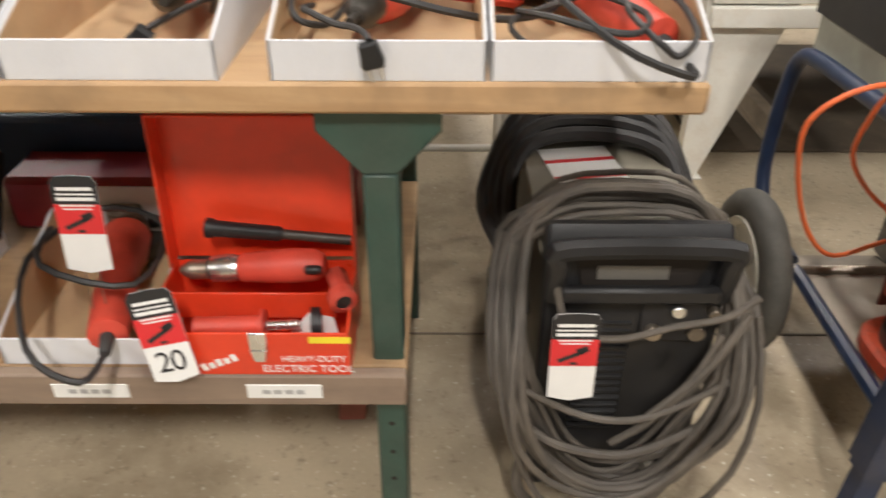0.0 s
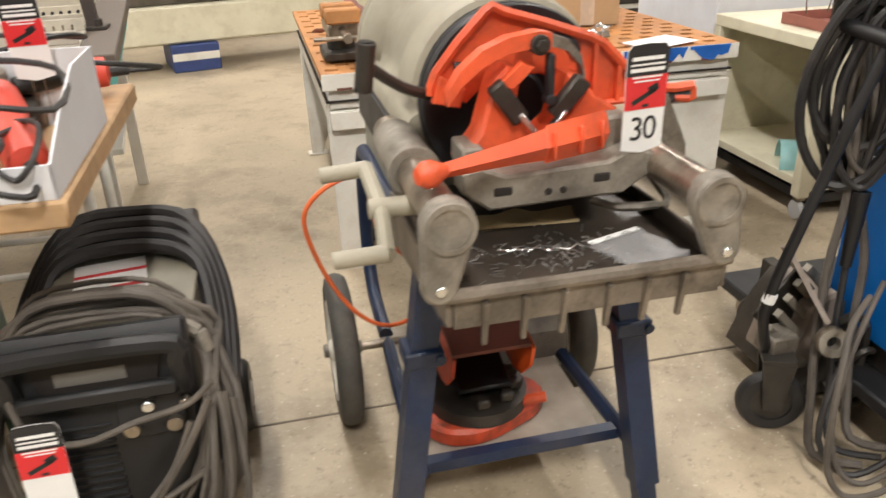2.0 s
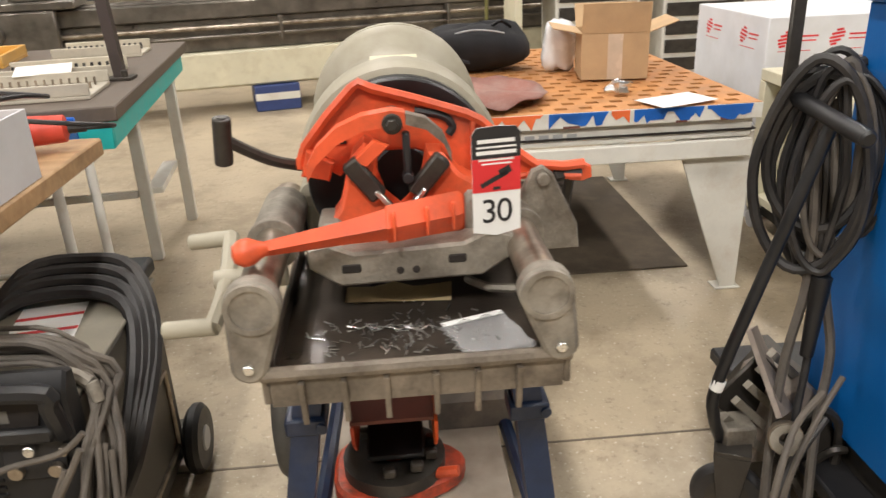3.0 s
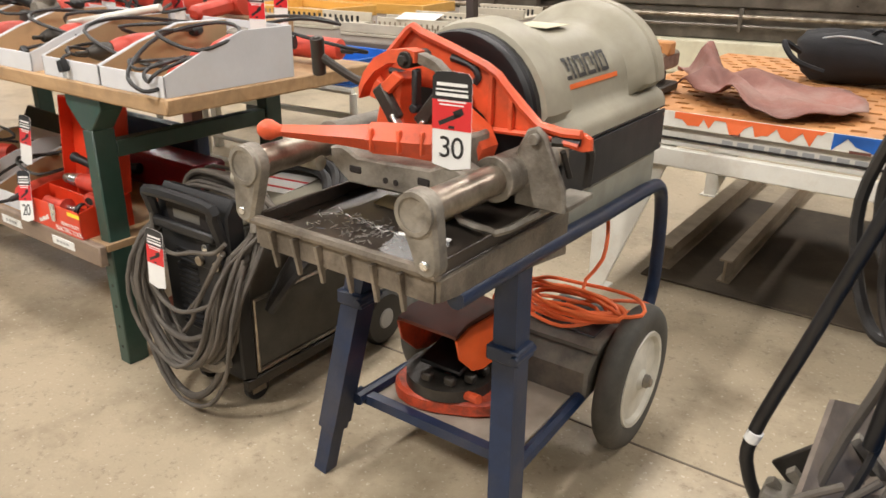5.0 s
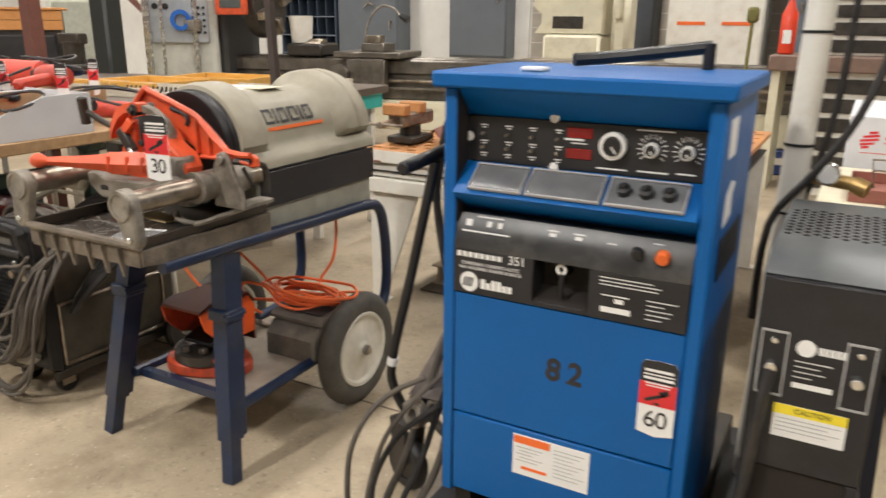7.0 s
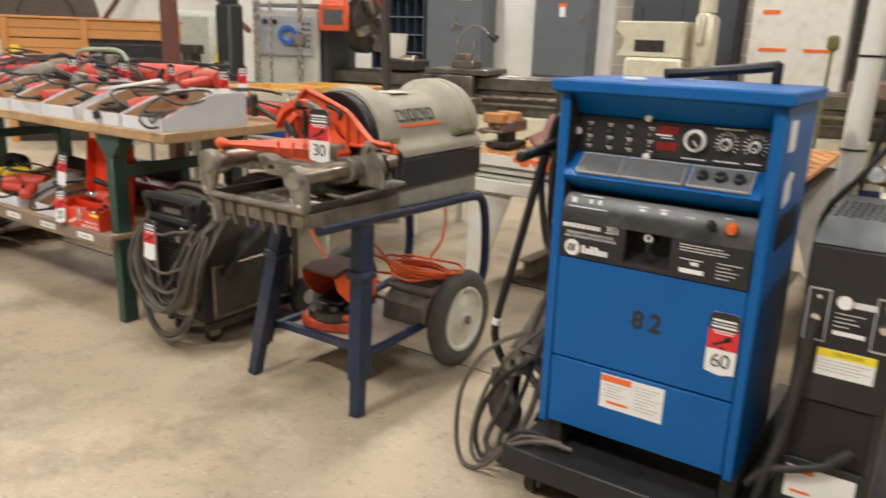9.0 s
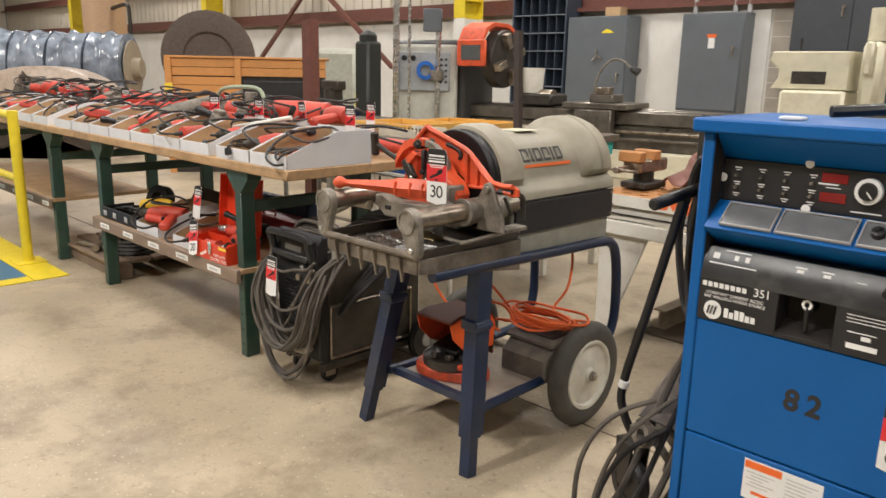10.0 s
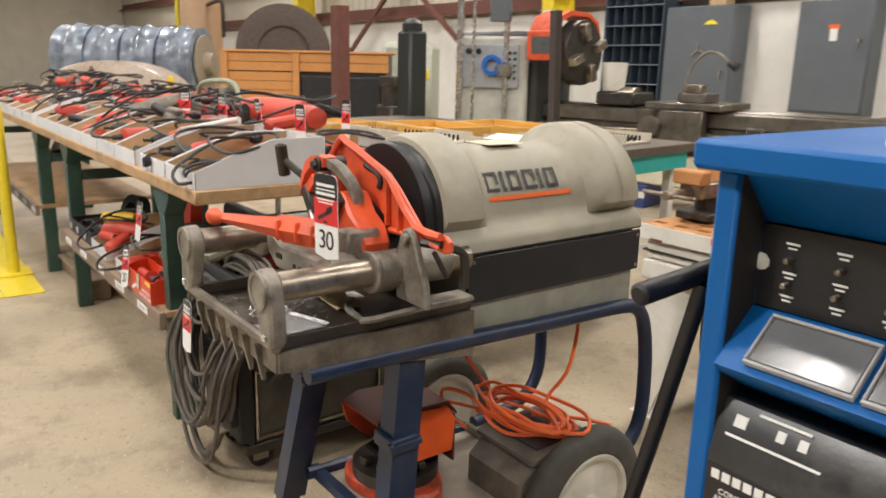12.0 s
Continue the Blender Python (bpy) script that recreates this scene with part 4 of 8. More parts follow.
part("cord_end", tube([(1.30, 1.47, .345), (1.22, 1.44, .340), (1.11, 1.40, .335), (1.03, 1.37, .40), (.97, 1.35, .51), (.935, 1.335, .63), (.945, 1.33, .69), (1.00, 1.325, .735), (1.07, 1.33, .745), (1.08, 1.38, .67), (1.11, 1.45, .55), (1.20, 1.50, .44), (1.30, 1.51, .36)], .0052, 7), ORANGEC, ec)
part("cord_loop", tube([(1.33, 1.38, .33), (1.31, 1.33, .38), (1.33, 1.30, .46), (1.37, 1.36, .44), (1.36, 1.44, .35)], .0052, 7), ORANGEC, ec)
part("cord_loop", tube([(1.40, 1.55, .35), (1.50, 1.62, .36), (1.58, 1.66, .36), (1.60, 1.60, .37), (1.50, 1.52, .36), (1.40, 1.47, .36), (1.30, 1.44, .35)], .0052, 7), ORANGEC, ec)

# ---- grey welder with coiled leads ----
def wire_welder():
    cx = .565
    t = thing("portable_welder", (cx, 1.25, 0), "dusty grey wheeled welding machine wrapped in leads", "welder")
    part("body", box(.425, .700, 1.05, 1.56, .10, .560, .010), mat("dark_grimy_steel", (.060, .055, .045), .5, var=.3, dirt=.5, dirt_col=(.13, .11, .08)), t, "dark grimy steel case")
    part("top_plate", box(.420, .705, 1.05, 1.565, .5605, .572, .004), mat("olive_grey_steel", (.17, .155, .12), .5, var=.12, dirt=.35, dirt_col=(.25, .21, .15)), t, "olive-grey top plate")
    part("top_label", xf(box(-.07, .07, -.085, .085, .5725, .5735, 0), pose(.535, 1.35, 0, 0, 0, 9)), PAPER, t, "white warning label with red bands")
    each("label_band", [xf(box(-.07, .07, y, y + .012, .5738, .5746, 0), pose(.535, 1.35, 0, 0, 0, 9)) for y in (-.05, .02)], PRINTR, t)
    fr = part("front_panel", prism([(1.0, .12), (1.049, .10), (1.049, .63), (1.02, .64), (.992, .60)], "yz", .422, .710, .006), BLACK, t, "black plastic front")
    part("handle_recess", prism([(.478, .545), (.655, .545), (.67, .60), (.465, .60)], "xz", .988, .9925, .001), HOLE, fr)
    part("handle", join(tube([(.435, .985, .53), (.435, .965, .60), (.45, .96, .632), (.68, .96, .632), (.695, .965, .60), (.695, .985, .53)], .017, 8), cbox(.565, .968, .545, .25, .02, .03, .006)), BLACK, fr)
    part("handle_label", box(.50, .61, .9865, .988, .560, .585, 0), mat("grey_label", (.16, .15, .13), .6), fr)
    each("louvre", [xf(cbox(0, 0, 0, .085, .012, .008, .002), pose(.525, .996, .47 - .0165 * k, 25, 0, 0)) for k in range(15)], BLACK, fr)
    part("control_plate", xf(box(-.055, .055, -.004, 0, -.045, .045, .003), pose(.635, .992, .485, -6, 0, 0)), BLACKP, fr)
    part("knob", cyl((.634, .972, .505), (.634, .99, .505), .011), BRIGHT, fr, "shiny metal knob")
    each("socket", [cyl((.600, .974, .46), (.600, .994, .46), .014), cyl((.67, .974, .46), (.67, .994, .46), .014), cyl((.692, .972, .50), (.692, .99, .50), .009)], STEEL, fr)
    part("undercarriage", join(box(.43, .455, 1.02, 1.58, .065, .10, .004), box(.675, .70, 1.02, 1.58, .065, .10, .004), box(.43, .70, 1.56, 1.66, .07, .095, .004)), DARKIRON, t)
    part("side_frame", join(*[tube([(.703, 1.06, .12), (.703, 1.5, .12), (.703, 1.5, .34), (.703, 1.06, .34), (.703, 1.06, .12)], .007, 6, smooth=0)]), STEEL, t)
    for x in (.455, .655):
        c = part("caster", cyl((x - .013, 1.085, .040), (x + .013, 1.085, .040), .040, n=20, b=.004), BLACK, t)
        part("fork", join(box(x - .02, x - .015, 1.055, 1.105, .03, .075, .001), box(x + .015, x + .02, 1.055, 1.105, .03, .075, .001), box(x - .02, x + .02, 1.05, 1.11, .072, .078, .001)), STEEL, c)
    for x in (.398, .735):
        w = part("wheel", cyl((x - .02, 1.56, .095), (x + .02, 1.56, .095), .095, n=28, b=.012), BLACK, t)
        part("hub", cyl((x - .024, 1.56, .095), (x + .024, 1.56, .095), .035, n=16, b=.004), PRINTG, w)
    part("axle", cyl((.40, 1.56, .095), (.73, 1.56, .095), .010), STEEL, t)
    part("rear_handle", join(box(.46, .70, 1.50, 1.60, .573, .615, .008), *[box(.475 + .02 * k, .485 + .02 * k, 1.497, 1.50, .585, .61, .001) for k in range(11)]), BLACK, t, "black ribbed rear grip")
    return t


wire_welder()
rn = random.Random(5)


def coil_points(cx, cy, cz, rx, rz, loops, jit, tilt=0.0, seed=1, n=16):
    """Loops slung over the case behind the front panel and hanging down before it."""
    r = random.Random(seed)
    pts = []
    for k in range(loops):
        a0, b0 = rx * (1 + r.uniform(-jit, jit)), rz * (1 + r.uniform(-jit, jit))
        high, low = r.uniform(.185, .24), r.uniform(.90, 1.34)
        ox, oz, oy = r.uniform(-jit, jit) * rx * .6, r.uniform(-jit, jit) * rz * .6, r.uniform(-.03, .03)
        for j in range(n):
            a = 2 * math.pi * j / n + .6
            sn, cs = math.sin(a), math.cos(a)
            wide = min(1.0, max(0.0, (sn + .5) / .6))
            back = min(1.0, max(0.0, sn / .5))
            back = back * back * (3 - 2 * back)
            w = a0 + (max(a0, .172) - a0) * wide
            x = cx + ox * (1 - wide) + math.copysign(w * abs(cs) ** (.6 if sn > 0 else 1), cs)
            z = high * sn ** .8 if sn > 0 else oz * min(1, -2 * sn) + b0 * sn * low
            y = cy + oy - .012 * (k % 4) + .17 * back + tilt * min(z, 0) + .006 * r.uniform(-1, 1)
            pts.append((x, y, cz + z))
    return pts


wl = thing("welding_lead", (.565, .95, 0), "dusty grey welding lead coiled round the welder", "cable")
for seed, r, n, rx, rz, jit in ((2, .0085, 3, .172, .24, .13), (9, .0062, 4, .165, .255, .22), (31, .0085, 3, .180, .245, .16), (44, .0052, 3, .150, .235, .28), (57, .0078, 2, .185, .265, .10)):
    part("lead_coil", tube(coil_points(.558, .958, .432, rx * 1.06, rz, n, jit, .05, seed), r, 8, smooth=2), CABLE, wl)
for pts, r in (([(.43, .97, .60), (.455, .95, .50), (.53, .945, .475), (.62, .945, .50), (.70, .95, .515), (.745, .955, .55)], .0058),
               ([(.735, .95, .52), (.69, .932, .44), (.63, .930, .35), (.60, .935, .30), (.55, .94, .25)], .0068),
               ([(.70, .95, .48), (.66, .932, .40), (.60, .926, .33)], .0058),
               ([(.40, .95, .36), (.50, .928, .325), (.60, .922, .33), (.74, .94, .40)], .0062),
               ([(.385, .95, .30), (.46, .93, .255), (.58, .925, .24), (.70, .935, .30)], .0085),
               ([(.40, .95, .20), (.40, .95, .12), (.46, .945, .055), (.55, .94, .04), (.63, .945, .09), (.68, .955, .17)], .0105)):
    part("lead_strand", tube(pts, r, 8), CABLE, wl)
part("connector", tube([(.62, .95, .17), (.67, .955, .17), (.695, .965, .19)], .0165, 8), CAST, wl)
th = thing("torch_hose", (.565, 1.25, .3), "black torch hose looped over the welder", "hose")
for k in range(4):
    part("hose_loop", tube([(.415 - .014 * k, 1.16 + .03 * k, .36 + .03 * k), (.392 - .016 * k, 1.32 + .02 * k, .50), (.43, 1.40 + .035 * k, .592 + .012 * k), (.565, 1.44 + .035 * k, .602 + .012 * k), (.69, 1.38 + .035 * k, .592 + .012 * k), (.722 + .01 * k, 1.30 + .02 * k, .51), (.725 + .01 * k, 1.15, .38), (.722, 1.10, .30)], .0155, 8), RUBBER, th)
solo("torch_grip", join(tube([(.55, 1.09, .588), (.62, 1.085, .598), (.685, 1.08, .600), (.72, 1.075, .578)], .013, 8), cyl((.725, 1.07, .582), (.735, 1.06, .545), .012)), CAST, "worn welding torch with metal nozzle", "torch")
lot_tag(pose(.468, .930, .36, -4, 0, 0), "", .95, " hung on the welder")


# ---- blue arc welder ----
def arc_welder():
    x0, x1, y0, y1, z0, z1 = 2.285, 2.842, .96, 1.35, .235, 1.135
    t = thing("arc_welding_power_source", (2.56, 1.3, .1), "tall bright blue arc welding power source with black control panels", "welding machine")
    part("lid", box(x0 - .018, x1 + .018, y0 - .03, y1 + .01, z1 + .001, z1 + .032, .005), BLUE, t, "dusty blue top cover")
    part("side", box(x0, x0 + .028, y0 - .005, y1, z0 - .01, z1, .004), BLUE, t)
    sd = part("side", box(x1 - .028, x1, y0 - .005, y1, z0 - .01, z1, .004), BLUE, t)
    part("side_sticker", join(box(x1 + .0003, x1 + .001, 1.02, 1.10, 1.03, 1.10, 0), prism([(1.04, .90), (1.13, .91), (1.12, .95), (1.15, .97), (1.10, .98), (1.05, .96)], "yz", x1 + .0003, x1 + .001, .0001)), PAPER, sd, "white scuffed stickers")
    part("side_vent", join(box(x1 + .0003, x1 + .003, 1.03, 1.27, .80, .88, .001)), BLACKP, sd)
    part("core", box(x0 + .03, x1 - .03, y0 + .062, y1 - .002, z0, z1 - .002, 0), DARKIRON, t)
    a, b = x0 + .029, x1 - .029
    # sloped head, recessed meter panel, shelf, lower fascia and doors
    part("head_panel", prism([(y0 + .004, z1 - .002), (y0 + .055, 1.078), (y0 + .06, 1.078), (y0 + .06, z1 - .002)], "yz", a, b, .001), BLUE, t)
    mp = part("meter_panel", box(a, b, y0 + .050, y0 + .060, .985, 1.0775, .001), BLACKP, t, "black meter panel")
    part("instrument_shelf", prism([(y0 + .060, .984), (y0 + .048, .984), (y0 - .018, .930), (y0 - .012, .922), (y0 + .060, .882)], "yz", a, b, .001), BLUE, t)
    cover_m = pose(0, y0 + .0135, .956, 0, 0, 0)
    slope = math.degrees(math.atan2(.054, .066))
    for u0, u1 in ((2.35, 2.462), (2.475, 2.625), (2.64, 2.785)):
        fl = part("clear_flap", xf(box(u0, u1, -.030, .030, .003, .008, .003), pose(0, y0 + .015, .957, slope, 0, 0)), FLAP, t, "smoky window flap")
        part("flap_rim", xf(join(box(u0 - .003, u1 + .003, -.034, -.030, .002, .010, .001), box(u0 - .003, u1 + .003, .030, .034, .002, .010, .001), box(u0 - .003, u0, -.0299, .0299, .002, .010, .001), box(u1, u1 + .003, -.0299, .0299, .002, .010, .001)), pose(0, y0 + .015, .957, slope, 0, 0)), PRINTG, fl)
    each("flap_knob", [xf(rev([(.014, 0), (.013, .012), (.006, .014), (.005, .02), (.001, .02)], (u, 0, .008), (0, 0, 1), 12), pose(0, y0 + .015, .957, slope, 0, 0)) for u in (2.67, 2.713, 2.756)], BLACK, t)
    yy = y0 + .0495
    marks = []
    for u in (2.352, 2.408, 2.462, 2.518):
        for z in (1.060, 1.028, 1.003):
            marks += [box(u - .008, u + .008, yy - .0008, yy, z - .0012, z + .0012, 0), box(u - .005, u + .005, yy - .0008, yy, z - .006, z - .004, 0)]
    for kx, kz in ((2.706, 1.038), (2.773, 1.038)):
        for j in range(14):
            an = radians(-40 + 260 * j / 13)
            marks.append(xf(box(.020, .029, -.0008, 0, -.0008, .0008, 0), Matrix.Translation((kx, yy, kz)) @ pose(0, 0, 0, 0, -math.degrees(an), 0)))
    marks += [box(2.675, 2.745, yy - .0008, yy, 1.071, 1.0735, 0), box(2.60, 2.66, yy - .0008, yy, .994, .9965, 0), box(2.68, 2.74, yy - .0008, yy, .995, .998, 0), box(2.755, 2.79, yy - .0008, yy, .997, 1.0, 0), box(2.53, 2.57, yy - .0008, yy, 1.043, 1.0465, 0), box(2.545, 2.575, yy - .0008, yy, 1.037, 1.039, 0)]
    tagged(part("panel_print", join(*marks), PAPER, mp, "fine white panel print"), kind="stuff")
    each("toggle", [cyl((u, yy - .014, z), (u, yy, z), .0035, n=8) for u in (2.352, 2.408, 2.462, 2.518) for z in (1.043, 1.016)], STEEL, mp)
    each("display", [box(2.535, 2.588, yy - .002, yy, 1.048, 1.068, .001), box(2.535, 2.588, yy - .002, yy, 1.008, 1.028, .001)], LEDRED, mp, "dark red display window")
    for kx, kz, r in ((2.632, 1.040, .026), (2.706, 1.038, .014), (2.773, 1.038, .013)):
        k = part("dial", rev([(r, 0), (r * .95, .012), (r * .7, .014), (r * .65, .022), (.001, .022)], (kx, yy, kz), (0, -1, 0), 24), BLACK, mp)
        part("dial_ring", ring((kx, yy - .0005, kz), (0, -1, 0), r * 1.0, r * .72, .0145, 24), PAPER, k)
        part("pointer", xf(box(-.0014, .0014, -.001, 0, 0, r * .62, 0), pose(kx, yy - .0225, kz, 0, 140, 0)), PAPER, k)
    each("paint_chip", [rev([(.010, 0), (.008, .001), (.001, .001)], p, (0, -1, 0), 9) for p in ((2.508, y0 + .046, 1.083), (2.318, y0 + .0485, 1.035), (2.513, y0 + .040, .989))], PAPER, t, "white chipped paint spot")
    # the grey patches paint dust and the lamp glare on the slope
    dust_glare_black = mat("dust_glare_fascia", (.035, .036, .038), .34, var=.3, dirt=.6, dirt_col=(.13, .125, .115), dirt_scale=9)
    fa = part("fascia_top", prism([(y0 + .060, .881), (y0 + .02, .881), (y0 + .002, .858), (y0 - .008, .822), (y0 - .008, .812), (y0 + .060, .812)], "yz", a, b, .001), dust_glare_black, t, "black sloped fascia, dust and lamp glare in its colour")
    each("fascia", [box(a, 2.498, y0 - .008, y0 + .06, .716, .8115, .001), box(2.618, b, y0 - .008, y0 + .06, .716, .8115, .001), box(2.4982, 2.6178, y0 - .008, y0 + .06, .716, .726, .001)], BLACKP, t, "black control fascia")
    part("range_recess", join(box(2.499, 2.617, y0 + .052, y0 + .0605, .726, .8115, 0), prism([(y0 - .006, .7265), (y0 + .05, .7265), (y0 + .05, .745)], "yz", 2.499, 2.617, .0005)), HOLE, t)
    rs = part("range_switch", join(cyl((2.555, y0 + .052, .785), (2.555, y0 + .01, .785), .010), cbox(2.557, y0 + .006, .765, .010, .012, .055, .003)), BLACK, t)
    part("switch_tip", ring((2.556, y0 + .004, .797), (0, -1, 0), .011, .006, .003, 14), PAPER, rs)
    f2 = y0 - .0085
    each("fascia_mark", [xf(box(u0, u1, -.0006, 0, v0, v1, 0), pose(0, y0 + .0045, .862, -28, 0, 0)) for u0, u1, v0, v1 in ((2.36, 2.42, .016, .019), (2.335, 2.35, -.004, .010), (2.385, 2.395, -.002, .010), (2.41, 2.42, -.002, .010), (2.33, 2.44, -.016, -.013), (2.52, 2.545, .008, .011), (2.525, 2.54, -.002, .005), (2.575, 2.60, .008, .011), (2.58, 2.595, -.002, .005), (2.645, 2.665, .0, .002), (2.735, 2.755, .012, .014))], PAPER, fa)
    part("red_button", cyl((2.757, y0 + .002, .858), (2.757, y0 - .016, .852), .013, n=14), PRINTO, fa, "red push button")
    part("black_button", cyl((2.708, y0 + .002, .858), (2.708, y0 - .012, .853), .011, n=14), BLACK, fa)
    fp = next(o for o in t.children if o.name.startswith("fascia") and "top" not in o.name)
    part("brand_mark", join(*[box(2.322 + .0135 * k, 2.332 + .0135 * k, f2 - .0006, f2, .795, .806, 0) for k in range(8)]), PAPER, fp, "white block lettering")
    writing("model_number", "351", .026, pose(2.462, f2 - .0003, .801, 90, 0, 0), PAPER, fp)
    writing("rating_text", "CONSTANT CURRENT AC/DC\nARC WELDING POWER SOURCE", .0095, pose(2.40, f2 - .0003, .777, 90, 0, 0), PAPER, fp, spread=1.05)
    part("logo_disc", rev([(.0215, 0), (.0215, .0008), (.001, .0008)], (2.352, f2 + .0002, .742), (0, -1, 0), 28), PAPER, fp)
    part("logo_bars", join(*[prism([(u, .732), (u + .005, .732), (u + .010, .752), (u + .005, .752)], "xz", f2 - .0016, f2 - .0009, .0001) for u in (2.337, 2.345, 2.353)]), PRINTK, fp)
    part("logo_word", join(*[box(2.380 + .0125 * k, 2.390 + .0125 * k, f2 - .0008, f2, .731, .731 + (.021 if k in (0, 2, 3) else .014), 0) for k in range(6)]), PAPER, fp, "white block lettering")
    part("fine_print", join(box(2.64, 2.745, f2 - .0006, f2, .800, .8015, 0), box(2.64, 2.76, f2 - .0006, f2, .793, .7945, 0), box(2.64, 2.755, f2 - .0006, f2, .786, .7875, 0), box(2.645, 2.70, f2 - .0006, f2, .765, .767, 0), box(2.672, 2.69, f2 - .0006, f2, .752, .761, 0), box(2.645, 2.705, f2 - .0006, f2, .732, .743, 0), *[box(2.735, 2.735 + w, f2 - .0006, f2, .768 - .009 * k, .7695 - .009 * k, 0) for k, w in enumerate((.06, .035, .05, .045, .03))]), PAPER, fp)
    d1 = part("upper_door", box(a, b, y0 - .003, y0 + .06, .4335, .7145, .003), BLUE, t)
    d2 = part("lower_door", box(a, b, y0 - .003, y0 + .06, z0, .4295, .003), BLUE, t)
    for ch, u in (("8", 2.552), ("2", 2.600)):
        writing("stencil_number", ch, .066, pose(u, y0 - .0036, .582, 90, 4, 0), PRINTK, d1, "black stencilled number", bold=.0022)
    wl = part("warning_label", box(2.468, 2.645, y0 - .0045, y0 - .0035, .322, .418, 0), PAPER, d2, "white warning label")
    each("label_band", [box(2.47, 2.555, y0 - .0055, y0 - .0048, .398, .415, 0), box(2.49, 2.55, y0 - .0055, y0 - .0048, .337, .344, 0)], PRINTO, wl)
    part("label_print", join(*[box(2.475 + .01 * (k % 2), 2.54 - .012 * (k % 3), y0 - .0055, y0 - .0048, .388 - .008 * k, .3895 - .008 * k, 0) for k in range(5)], *[box(2.565, 2.635 - .012 * (k % 3), y0 - .0055, y0 - .0048, .403 - .009 * k, .4045 - .009 * k, 0) for k in range(8)]), PRINTG, wl)
    # dark strip painting the shadow in the gap beside the doors
    part("side_gap", join(box(a - .0008, a - .0002, y0, y0 + .05, z0, z1, 0)), HOLE, t)
    t.location = (2.547, 1.288, .096)
    t.scale = (.985, 1, 1.029)
    return t


arc_welder()
lot_tag(pose(2.756, .9425, .502), "60", .92, " stuck on the blue welder")


def running_gear():
    t = thing("running_gear", (2.6, 1.25, 0), "black steel cart under the blue welder", "cart")
    part("deck", join(box(2.215, 3.16, .86, 1.74, .105, .145, .006), box(2.215, 3.16, .845, .859, .09, .165, .004)), BLACKP, t)
    each("riser", [box(2.30, 2.34, .97, 1.65, .146, .228, .003), box(2.79, 2.83, .97, 1.65, .146, .228, .003)], DARKIRON, t)
    for x, y in ((2.29, .93), (3.08, .93), (2.29, 1.66), (3.08, 1.66)):
        c = part("caster", cyl((x - .018, y, .047), (x + .018, y, .047), .047, n=20, b=.006), BLACK, t)
        part("fork", join(box(x - .026, x - .02, y - .03, y + .03, .03, .10, .001), box(x + .02, x + .026, y - .03, y + .03, .03, .10, .001)), STEEL, c)


running_gear()


